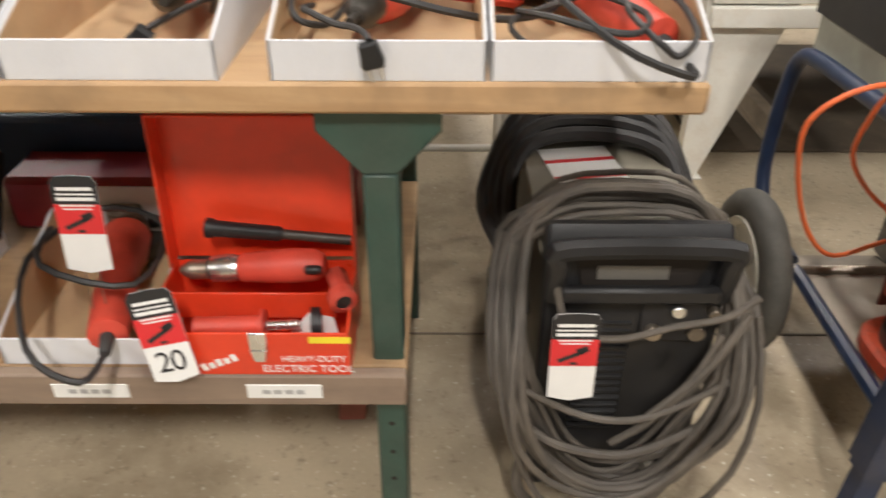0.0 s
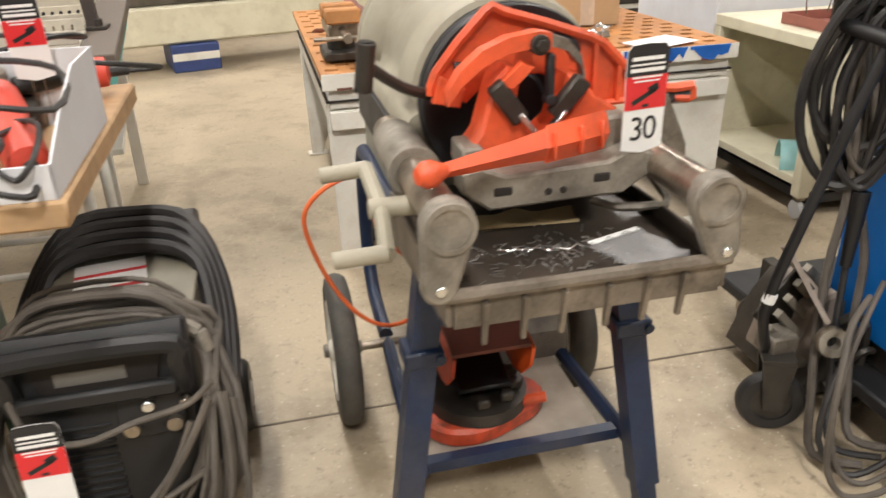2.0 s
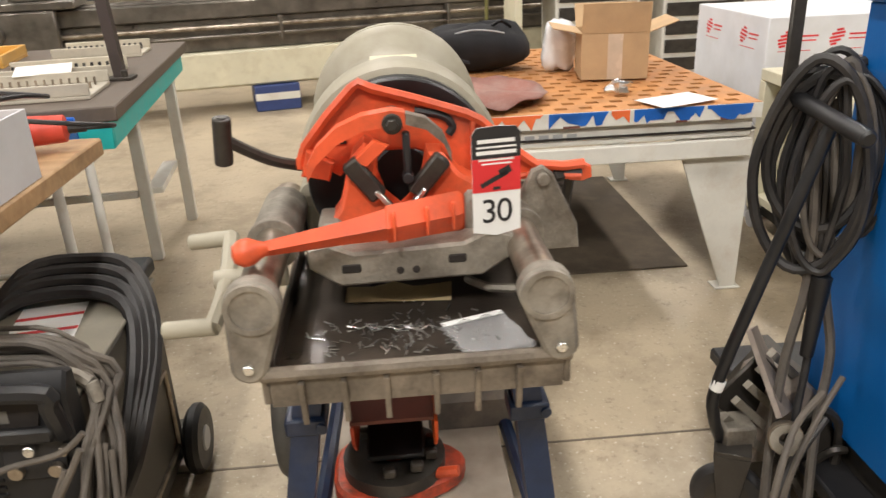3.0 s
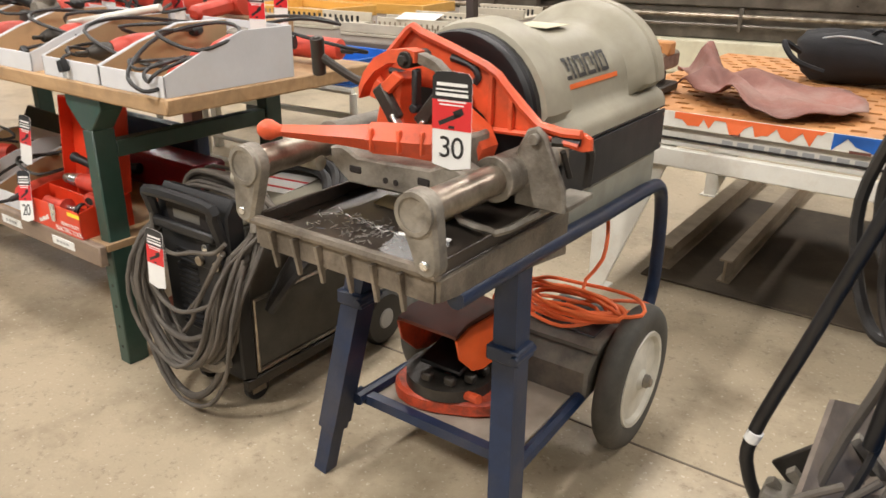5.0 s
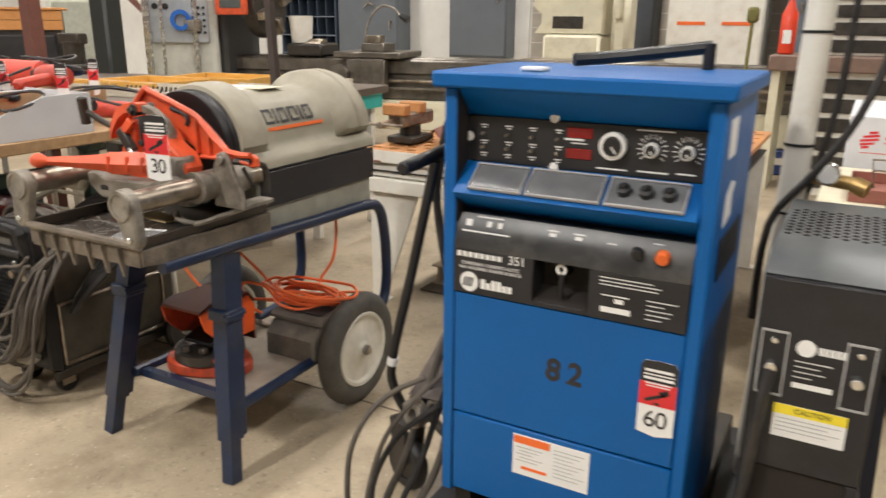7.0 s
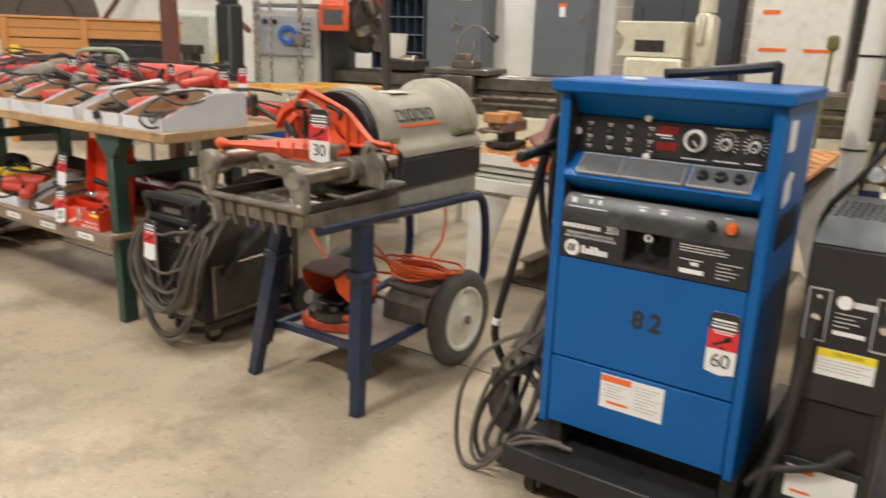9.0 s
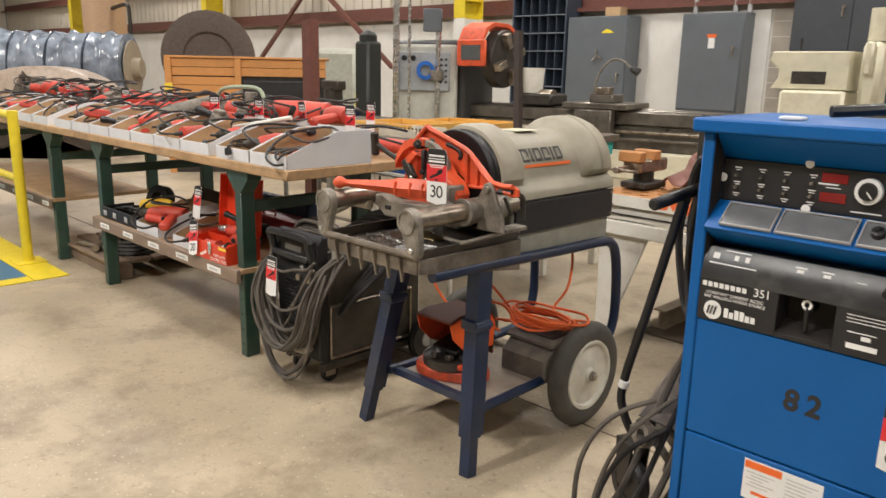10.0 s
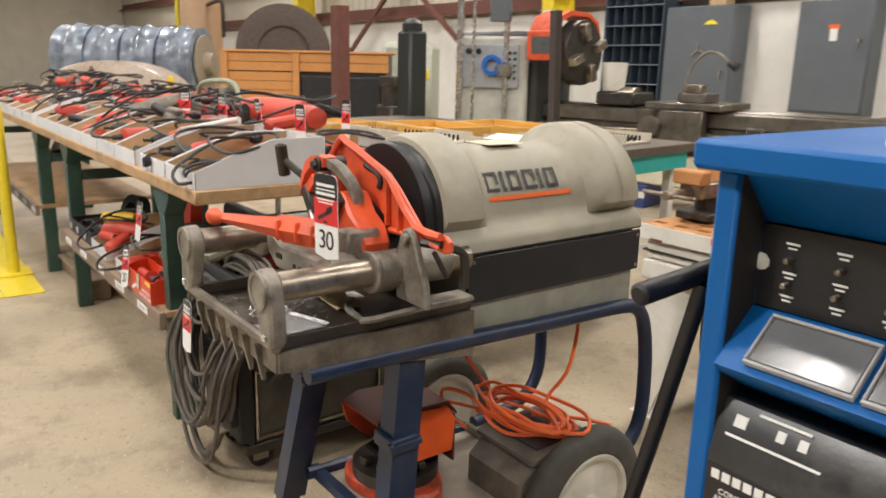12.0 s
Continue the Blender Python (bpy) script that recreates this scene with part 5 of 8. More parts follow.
def cooler():
    x0, x1, y0, y1 = 2.915, 3.118, .95, 1.45
    t = thing("water_cooler", (3.02, 1.2, .146), "black welding torch water cooler with perforated top", "cooler")
    part("case", join(box(x0, x1, y0 + .012, y1, .146, .868, .004)), BLACKP, t)
    part("bevel_top", prism([(y0 + .011, .869), (y1, .869), (y1, .905), (y0 + .16, .905), (y0 + .03, .885)], "yz", x0, x1, .002), GREYD, t)
    tagged(part("vent_perforation", join(*[rev([(.006, 0), (.006, .0012), (.001, .0012)], (x0 + .018 + .0165 * i, y0 + .17 + .026 * j + .013 * (i % 2), .9052), (0, 0, 1), 8) for i in range(11) for j in range(9)]), HOLE, t), kind="stuff")
    fr = part("front_panel", box(x0 + .002, x1 - .002, y0, y0 + .0115, .50, .865, .002), BLACKP, t)
    each("side_strip", [box(x0 + .002, x0 + .02, y0, y0 + .0115, .345, .499, .001), box(x1 - .02, x1 - .002, y0, y0 + .0115, .345, .499, .001)], BLACKP, t)
    part("lower_panel", box(x0 + .002, x1 - .002, y0, y0 + .0115, .15, .344, .002), BLACKP, t)
    part("recess", box(x0 + .021, x1 - .021, y0 + .0095, y0 + .0118, .346, .498, 0), HOLE, t)
    for a, b in ((x0 + .010, x0 + .056), (x1 - .056, x1 - .010)):
        part("port_frame", join(box(a, b, y0 - .0015, y0, .766, .770, 0), box(a, b, y0 - .0015, y0, .645, .649, 0), box(a, a + .003, y0 - .0015, y0, .6495, .7655, 0), box(b - .003, b, y0 - .0015, y0, .6495, .7655, 0)), PRINTG, fr)
        each("port", [cyl(((a + b) / 2, y0 - .022, .705), ((a + b) / 2, y0, .705), .010), cyl(((a + b) / 2, y0 - .004, .75), ((a + b) / 2, y0, .75), .006)], BRIGHT, fr)
    part("logo", join(rev([(.016, 0), (.016, .0008), (.001, .0008)], (3.00, y0 + .0002, .745), (0, -1, 0), 20), *[box(3.02 + .009 * k, 3.027 + .009 * k, y0 - .0008, y0, .737, .751, 0) for k in range(5)], *[box(2.985, 2.985 + w, y0 - .0006, y0, .718 - .010 * k, .7195 - .010 * k, 0) for k, w in enumerate((.06, .04, .05, .03))], box(2.985, 3.05, y0 - .0006, y0, .668, .678, 0)), PAPER, fr, "white block lettering")
    cl = part("caution_label", box(2.962, 3.082, y0 - .0012, y0 - .0002, .567, .632, 0), PAPER, fr, "white and yellow caution label")
    part("label_head", box(2.962, 3.082, y0 - .0020, y0 - .0013, .613, .632, 0), PRINTY, cl)
    part("label_print", join(*[box(2.968, 3.074 - .02 * (k % 2), y0 - .0020, y0 - .0013, .604 - .008 * k, .6055 - .008 * k, 0) for k in range(4)]), PRINTG, cl)
    writing("caution_word", "CAUTION", .013, pose(3.026, y0 - .0023, .6225, 90, 0, 0), PRINTK, cl)
    wl = part("warning_label", box(2.94, 3.09, y0 - .0012, y0 - .0002, .24, .325, 0), PAPER, fr, "white warning label")
    part("label_band", join(box(2.942, 3.0, y0 - .0020, y0 - .0013, .308, .323, 0), box(2.955, 3.0, y0 - .0020, y0 - .0013, .255, .262, 0)), PRINTO, wl)
    part("water_hose", join(tube([(2.948, .935, .70), (2.94, .925, .62), (2.93, .93, .45), (2.90, .93, .30), (2.88, .94, .18)], .011, 8), tube([(3.07, .945, .40), (3.03, .93, .36), (2.97, .925, .33), (2.90, .93, .30), (2.86, .94, .24)], .010, 8), *[ring(Vector((3.06, .942, .392)).lerp(Vector((3.03, .93, .36)), k / 6), (-.6, -.2, -.6), .016, .008, .004, 10) for k in range(6)]), RUBBER, t)


cooler()

# ---- power tools ----
def tool_drill():
    t = new("power_drill"); BASE[t.name] = Vector((0, 0, 0))
    tagged(t, "red corded power drill with black chuck lying in a bin", "power tool", "corded tools")
    part("body", rev([(.012, -.09), (.030, -.085), (.034, -.03), (.034, .03), (.027, .07), (.020, .085)], (0, 0, .04), (0, 1, 0), 14), RED, t)
    part("chuck", rev([(.018, .085), (.020, .09), (.020, .115), (.010, .135), (.005, .137), (.005, .16)], (0, 0, .04), (0, 1, 0), 12), DARKIRON, t)
    part("handle", xf(box(-.017, .017, -.022, .022, -.12, 0, .009), pose(-.03, -.05, .035, 0, 82, 15)), RED, t)
    part("trigger", cbox(-.06, -.022, .035, .02, .014, .016, .004), BLACK, t)
    part("cord", tube([(-.15, -.06, .03), (-.19, -.02, .02), (-.12, .08, .03), (.05, .12, .08), (.09, .02, .10), (.0, -.10, .09), (-.09, -.02, .10), (.0, .06, .09), (.10, -.04, .05)], .0042, 6), RUBBER, t)
    return t


def tool_grinder():
    t = new("angle_grinder"); BASE[t.name] = Vector((0, 0, 0))
    tagged(t, "worn red angle grinder with grey gear head and black cord", "power tool", "corded tools")
    part("body", rev([(.010, -.17), (.024, -.165), (.027, -.10), (.025, -.02), (.033, .02), (.034, .07), (.030, .075)], (0, 0, .038), (0, 1, 0), 14), RED, t)
    part("gear_head", join(rev([(.030, .076), (.033, .08), (.028, .12), (.018, .13)], (0, 0, .038), (0, 1, 0), 14), cyl((0, .10, .02), (0, .10, .075), .026, n=14, b=.004)), CAST, t)
    part("guard", rev([(.055, 0), (.058, .002), (.058, .022), (.054, .024)], (0, .10, .004), (0, 0, 1), 20), DARKIRON, t)
    part("side_grip", cyl((.03, .10, .045), (.13, .11, .05), .013, .016, n=12), BLACK, t)
    part("strain_relief", cyl((0, -.20, .036), (0, -.165, .038), .007, .010, n=8), RUBBER, t)
    part("cord", tube([(0, -.20, .036), (-.02, -.25, .04), (-.08, -.20, .06), (-.10, -.05, .09), (-.02, .05, .10), (.07, -.02, .10), (.04, -.14, .09), (-.07, -.10, .11), (-.09, .06, .08)], .0042, 6), RUBBER, t)
    part("plug", join(cbox(-.09, .075, .075, .026, .034, .022, .006), cbox(-.096, .098, .075, .003, .016, .006, .001), cbox(-.084, .098, .075, .003, .016, .006, .001)), BLACK, t)
    return t


def tool_saw():
    t = new("reciprocating_saw"); BASE[t.name] = Vector((0, 0, 0))
    tagged(t, "red and grey reciprocating saw with a coiled cord", "power tool", "corded tools")
    part("body", rev([(.020, -.14), (.036, -.13), (.040, -.04), (.034, .05), (.028, .12)], (0, 0, .045), (0, 1, 0), 14), CAST, t)
    part("rear_grip", tube([(0, -.12, .05), (.0, -.20, .06), (.03, -.24, .06), (.06, -.21, .055), (.05, -.14, .05)], .017, 8), RED, t)
    part("nose", join(cyl((0, .12, .045), (0, .17, .045), .022, .016), cbox(0, .18, .045, .05, .006, .04, .002)), RED, t)
    part("blade", cbox(0, .24, .045, .0015, .12, .016, 0), BRIGHT, t)
    part("cord", tube([(.03, -.25, .06), (.08, -.20, .09), (.02, -.08, .11), (-.07, -.02, .09), (-.06, .08, .09), (.04, .09, .10), (.07, -.02, .10), (.0, -.10, .12)], .0045, 6), RUBBER, t)
    return t


def tool_long():
    t = new("right_angle_drill"); BASE[t.name] = Vector((0, 0, 0))
    tagged(t, "long red right-angle drill lying on the bench", "power tool", "corded tools")
    part("body", rev([(.018, -.24), (.042, -.23), (.046, -.10), (.043, .06), (.034, .10)], (0, 0, .05), (0, 1, 0), 16), RED, t)
    part("gear_case", rev([(.034, .10), (.038, .11), (.034, .20), (.024, .24)], (0, 0, .05), (0, 1, 0), 14), CAST, t)
    part("head", cyl((0, .22, .02), (0, .22, .12), .026, n=14, b=.004), CAST, t)
    part("grip", tube([(0, -.20, .06), (.0, -.30, .07), (.05, -.33, .065), (.08, -.26, .06), (.04, -.18, .05)], .016, 8), BLACK, t)
    return t


PROTO = [tool_drill(), tool_grinder(), tool_saw(), tool_long()]
HOME = [Vector((.185, 1.19, .902)), Vector((.465, 1.215, .902)), Vector((-.965, 1.28, .905)), Vector((-4.35, 1.22, .895))]
for p, h, a in zip(PROTO, HOME, (168, 22, 8, 82)):
    p.matrix_basis = Matrix.Translation(h) @ pose(0, 0, 0, 0 if a > 80 else 7, 0, a) @ Matrix.Diagonal((1.28, 1.28, 1.28, 1))

BIN_X = [(.321, .592), (.045, .316), (-.29, -.02), (-.565, -.295), (-.84, -.57), (-1.115, -.845), (-1.39, -1.12), (-1.665, -1.395), (-1.94, -1.67)]
for a, b in BIN_X:
    bin_box(a, b)
for k in range(6):
    bin_box(-2.35 - .30 * k, -2.08 - .30 * k)
rn = random.Random(21)
placed = [(0, -.13, 192), (1, -.43, 14), (0, -.70, 170), (1, -1.25, 195), (2, -1.53, -8), (0, -1.80, 160), (1, -2.2, 170), (0, -2.5, 195), (2, -2.8, 6), (1, -3.1, 15), (0, -3.4, 170), (2, -3.7, -7)]
for k, x, a in placed:
    copy_thing(PROTO[k], Matrix.Translation((x, (1.29 if k == 2 else 1.20) + rn.uniform(-.01, .02), .91)) @ pose(0, 0, 0, rn.uniform(-4, 8), rn.uniform(-8, 8), a))
for k, x, y, z, aa in ((1, -.42, 1.33, .96, 185), (2, -.98, 1.36, .985, 4), (1, -1.52, 1.31, .97, -10), (1, -2.24, 1.30, .96, 10)):
    copy_thing(PROTO[k], Matrix.Translation((x, y, z)) @ pose(0, 0, 0, rn.uniform(4, 16), rn.uniform(-10, 10), aa))


def draped_cord(pts, plug, a):
    t = new("extension_lead")
    BASE[t.name] = Vector((0, 0, 0))
    tagged(t, "black power lead hanging over the bin front", "lead", "bin leads")
    part("cord", tube(pts, .0045, 7), RUBBER, t)
    if plug:
        m = Matrix.Translation(plug) @ pose(0, 0, 0, 0, a, 0)
        part("plug", xf(prism([(-.011, .015), (.011, .015), (.015, -.010), (.012, -.017), (-.012, -.017), (-.015, -.010)], "xz", -.010, .010, .003), m), BLACK, t)
        for k in (-.007, .007):
            part("prong", xf(box(k - .001, k + .001, -.003, .003, -.034, -.017, 0), m), BRIGHT, t)


draped_cord([(.53, 1.15, .96), (.50, 1.02, .965), (.515, .955, .952), (.53, .934, .942), (.548, .932, .930), (.565, .934, .944), (.572, .96, .958), (.56, 1.05, .975), (.50, 1.12, .965), (.42, 1.08, .955), (.35, 1.02, .945), (.38, 1.0, .915)], None, 0)
draped_cord([(.36, 1.04, .955), (.40, .985, .962), (.45, .955, .956), (.50, .95, .953), (.52, 1.0, .963), (.47, 1.10, .965)], None, 0)
draped_cord([(.07, 1.16, .93), (.075, 1.05, .955), (.09, 1.0, .965), (.125, .98, .955), (.15, .965, .955), (.166, .944, .954), (.172, .932, .948)], (.174, .930, .932), -14)
draped_cord([(.10, 1.18, .95), (.06, 1.08, .965), (.075, 1.0, .955), (.11, 1.03, .94), (.13, 1.10, .95)], None, 0)
draped_cord([(-.08, 1.16, .92), (-.06, 1.10, .955), (-.085, 1.03, .955), (-.115, .985, .945)], (-.122, .98, .935), 40)
for k, x, y, a in ((1, .36, 1.55, 100),):
    copy_thing(PROTO[k], Matrix.Translation((x, y, .895)) @ pose(0, 0, 0, 0, 0, a))
for k in range(11):
    x = .10 - .43 * k
    w, h = rn.uniform(.26, .38), rn.uniform(.07, .13)
    solo("flat_carton", box(x - w / 2, x + w / 2, 1.44, 1.68, .8935, .8935 + h, .003), CARDW if k % 3 else CARD, "shallow carton under tools on the bench", "carton", "bench cartons")
    copy_thing(PROTO[(0, 3, 1, 2)[k % 4]], Matrix.Translation((x + .02, 1.55, .895 + h)) @ pose(0, 0, 0, 0, rn.uniform(-6, 6), rn.choice((80, 100, 60, 120))))
    if k % 2:
        copy_thing(PROTO[1], Matrix.Translation((x - .12, 1.52, .897 + h)) @ pose(0, 0, 0, 0, 0, rn.uniform(0, 360)))
TAG_X = [(.50, 1.33), (.12, 1.36), (-.30, 1.38), (-.05, 1.62), (.28, 1.62), (-.72, 1.36), (-1.0, 1.60), (-1.3, 1.38), (-1.6, 1.60), (-1.85, 1.36), (-2.4, 1.5), (-2.9, 1.38), (-3.5, 1.5)]
for x, y in TAG_X:
    lot_tag(pose(x, y, .985, rn.uniform(-6, 6), rn.uniform(-5, 5), rn.uniform(-8, 30)), "", .82, " on a wire stand", wire=.105)


def tube_light_thing(name, pts, r, m, label, cat):
    return solo(name, tube(pts, r, 8), m, label, cat)


tube_light_thing("hand_pump_handle", [(-.98, 1.50, .92), (-.95, 1.50, 1.06), (-.88, 1.50, 1.15), (-.70, 1.52, 1.17), (-.52, 1.52, 1.16), (-.46, 1.52, 1.08)], .011, mat("pale_green_paint", (.33, .38, .27), .5), "bent pale green tool handle on the bench", "handle")
solo("hex_key_bar", tube([(-.02, 1.35, .99), (.06, 1.33, 1.08), (.12, 1.30, 1.10)], .014, 8), BLACK, "black rubber tool grip", "tool grip")
cb = thing("cord_bundle", (-.33, 1.40, .96), "tangle of black cord", "cord")
each("cord_loop", [tube([(-.33 + .10 * math.cos(a * .7 + k), 1.40 + .02 * math.sin(3 * a) + .01 * k, 1.03 + .07 * math.sin(a * .7 + k)) for a in range(9)], .005, 6) for k in range(5)], RUBBER, cb)
solo("white_rod", cyl((-.16, 1.15, 1.0), (.16, 1.26, 1.06), .011), WHITEP, "white plastic rod across the bins", "rod")
solo("yellow_card", box(-1.99, -1.88, 1.685, 1.69, .8935, 1.16, .001), PRINTY, "yellow card standing on the bench", "card")
solo("blue_motor", join(rev([(.05, 0), (.06, .01), (.06, .14), (.04, .16)], (-2.62, 1.45, .96), (1, 0, 0), 18), box(-2.60, -2.48, 1.42, 1.48, .894, .92, .004)), BLUEP, "small blue electric motor", "motor")


# ---- lower shelf ----
SHELF_Z = 0.416
EARLIER = set(bpy.data.objects)


def red_tool_box():
    x0, x1, y0, y1, z0 = -.190, .118, .927, 1.098, .456
    t = thing("metal_tool_box", (-.01, 1.02, z0), "open red steel tool box holding a drill", "tool box")
    zt = z0 + .083
    body = part("front_wall", box(x0, x1, y0, y0 + .004, z0, zt, .001), REDBOX, t)
    part("back_wall", box(x0, x1, y1, y1 + .004, z0, zt + .02, .001), REDBOX, t)
    for xa in (x0, x1 - .004):
        part("end_wall", prism([(y0 + .0045, z0), (y1 - .0005, z0), (y1 - .0005, zt + .02), (y0 + .09, zt + .02), (y0 + .0045, zt)], "yz", xa, xa + .004, .0006), REDBOX, t)
    part("floor_plate", box(x0 + .0045, x1 - .0045, y0 + .0045, y1 - .0005, z0, z0 + .004, 0), REDBOX, t)
    lid = part("lid", xf(box(x0, x1, -.004, 0, 0, .262, .002), pose(0, y1 + .012, zt + .022, -5, 0, 0)), REDBOX, t, "red steel lid standing open")
    for xa in (x0, x1 - .004):
        part("lid_end", xf(box(xa, xa + .004, -.045, -.0042, 0, .262, .001), pose(0, y1 + .012, zt + .022, -5, 0, 0)), REDBOX, lid)
    part("lid_rim", xf(box(x0 + .0045, x1 - .0045, -.045, -.0042, .258, .262, .001), pose(0, y1 + .012, zt + .022, -5, 0, 0)), REDBOX, lid)
    part("divider", box(x0 + .005, x1 - .03, 1.008, 1.0125, z0 + .05, zt + .016, .001), REDBOX, t, "bright red inner tray edge")
    part("latch", join(box(-.035, -.007, y0 - .005, y0 - .0005, zt - .030, zt + .004, .002), prism([(-.034, zt - .030), (-.008, zt - .030), (-.013, zt - .052), (-.029, zt - .052)], "xz", y0 - .006, y0 - .0005, .001)), BRIGHT, t, "bright steel latch")
    part("price_sticker", box(.057, .122, y0 - .0012, y0 - .0003, zt - .018, zt - .006, 0), PRINTY, t, "yellow sticker")
    writing("box_text", "HEAVY-DUTY", .0165, pose(.062, y0 - .0009, .489, 90, 0, 0), PAPER, body)
    writing("box_text", "ELECTRIC TOOL", .0195, pose(.052, y0 - .0009, .469, 90, 0, 0), PAPER, body)
    part("brand_mark", join(*[xf(box(-.05 + .013 * k, -.041 + .013 * k, -.0008, 0, -.006, .008 - .003 * (k % 2), 0), pose(-.068, y0 - .0003, .488, 0, -22, 0)) for k in range(5)]), PAPER, body, "white slanted marks")
    return t


red_tool_box()


def box_drill():
    t = new("power_drill"); BASE[t.name] = Vector((0, 0, 0))
    tagged(t, "red drill with steel chuck lying in the tool box", "power tool", "corded tools")
    c, ax = (-.035, 1.055, .575), (1, 0, .05)
    part("body", rev([(.020, -.035), (.024, -.03), (.027, .01), (.029, .05), (.027, .09), (.018, .105)], c, ax, 16), RED, t)
    part("gear_head", rev([(.014, -.085), (.022, -.08), (.024, -.05), (.021, -.036)], c, ax, 16), BRIGHT, t, "bright metal gear head")
    part("chuck", rev([(.003, -.135), (.007, -.132), (.015, -.118), (.0165, -.112), (.0165, -.086), (.010, -.085)], c, ax, 14), STEEL, t)
    part("handle", xf(box(-.016, .016, -.062, .0, -.014, .014, .010), pose(.085, 1.050, .574, 8, 0, 20)), RED, t)
    part("handle_end", rev([(.016, 0), (.023, .003), (.023, .020), (.014, .024), (.011, .016), (.001, .015)], (.101, .994, .566), (.35, -.93, -.1), 16), RED, t)
    part("end_hole", cyl((.1075, .9765, .564), (.1085, .9735, .5637), .0125, n=14, b=0), BLACK, t)
    part("trigger", cbox(.055, 1.028, .588, .028, .014, .014, .004), BLACK, t)
    return t


box_drill()
sd = thing("drill_side_handle", (-.06, .968, .50), "red drill side handle in the tool box", "handle")
part("grip", rev([(.012, 0), (.0185, .004), (.0165, .015), (.0165, .105), (.026, .108), (.026, .113), (.010, .115)], (-.132, .968, .518), (1, .03, .02), 14), RED, sd)
part("stud", cyl((-.017, .971, .520), (.035, .973, .521), .008), BRIGHT, sd)
part("clamp_ring", ring((.055, .974, .522), (1, .1, 0), .026, .020, .014, 18), BLACK, sd)
gb = thing("rubber_grip", (-.02, 1.085, .60), "black rubber grip across the tool box", "grip")
part("sleeve", rev([(.010, 0), (.0165, .003), (.0165, .012), (.0135, .018), (.0125, .12), (.009, .125)], (-.122, 1.072, .640), (1, .05, -.13), 14), BLACK, gb)
part("shank", cyl((.0, 1.078, .624), (.112, 1.084, .609), .0085), DARKIRON, gb)
tc = thing("folded_leaflet", (.03, .98, .463), "folded pale leaflet in the tool box", "leaflet")
part("sheet", xf(prism([(-.05, 0), (.05, 0), (.04, .05), (.0, .058)], "xz", -.001, .001, 0), pose(.045, .995, .462, -10, 0, 0)), PAPER, tc)
part("lower_sheet", xf(box(-.10, .06, -.02, .02, 0, .002, 0), pose(-.06, .96, .462, 6, 0, 3)), PAPER, tc)
lot_tag(pose(-.146, .904, .462, -11, -10, 4), "20", .90, " leaning on the red tool box")


def shelf_bin(x0, x1):
    return bin_box(x0, x1, .95, .456, .34, "cardboard bins")


shelf_bin(-.44, -.19)
copy_thing(PROTO[1], pose(-.315, 1.16, .464, 0, 0, 14))
lot_tag(pose(-.285, 1.0, .60, -8, 0, 0), "", .9, " on a wire stand", wire=.10)
lrc = thing("long_red_case", (-.26, 1.43, .456), "long dark red steel case on the shelf", "case")
part("case_body", box(-.62, .09, 1.36, 1.50, .456, .575, .012), MAROON, lrc)
part("handle", tube([(-.32, 1.40, .574), (-.32, 1.40, .60), (-.22, 1.40, .60), (-.22, 1.40, .574)], .006, 6, smooth=2), MAROON, lrc)
solo("blue_case", box(-.72, -.10, 1.515, 1.585, .456, .64, .012), mat("dark_blue_plastic", (.02, .045, .10), .45), "dark blue plastic case", "case")
btt = solo("black_tool_tray", join(box(-1.33, -.88, .955, 1.14, .456, .464, .002), box(-1.33, -.88, .955, .961, .464, .525, .002), box(-1.33, -1.324, .961, 1.14, .464, .525, .002), box(-.886, -.88, .961, 1.14, .464, .525, .002)), BLACK, "open black moulded tool case", "tool case")
each("clip", [cbox(x, .952, .49, .04, .005, .03, .002) for x in (-1.28, -1.15, -1.0)], PRINTG, btt)

solo("black_spool", join(ring((-1.18, 1.26, .54), (.3, -1, .3), .085, .045, .06, 24)), BLACK, "round black spool standing on the shelf", "spool")
solo("open_black_case", xf(box(-.20, .20, -.006, .006, 0, .17, .006), pose(-.78, 1.27, .50, -30, 0, -5)), BLACK, "black case lid leaning open", "case")
y = copy_thing(PROTO[0], pose(-.72, 1.06, .50, 0, 0, 120))
y["label"] = "red drill lying behind the tool case"
solo("yellow_drill", join(rev([(.015, -.09), (.034, -.08), (.038, 0), (.030, .08), (.018, .10)], (-.92, 1.09, .57), (.8, .5, .1), 14), xf(box(-.018, .018, -.02, .02, -.12, 0, .008), pose(-.94, 1.08, .56, 30, 60, 0))), mat("yellow_tool_plastic", (.78, .50, .03), .45), "yellow drill on the lower shelf", "power tool")
shelf_bin(-.86, -.60)
solo("red_roller", cyl((-.80, .99, .53), (-.62, 1.03, .53), .022), RED, "red tool handle in the bin", "handle")
solo("tangled_cord", join(*[tube([(-1.22 + .07 * k + .07 * math.cos(a), 1.05 + .06 * math.sin(a * 1.3 + k), .50 + .012 * k + .02 * math.sin(a)) for a in range(9)], .006, 6) for k in range(5)]), RUBBER, "black cords heaped in the case", "cord")
for ob in set(bpy.data.objects) - EARLIER:
    if not ob.parent:
        ob.location.z += SHELF_Z - 0.456
solo("brick_piece", xf(box(-.03, .03, -.02, .02, 0, .085, .004), pose(.06, 1.25, 0.005, 0, 8, 10)), mat("red_brick", (.34, .12, .09), .8), "broken red brick standing on the floor", "brick")


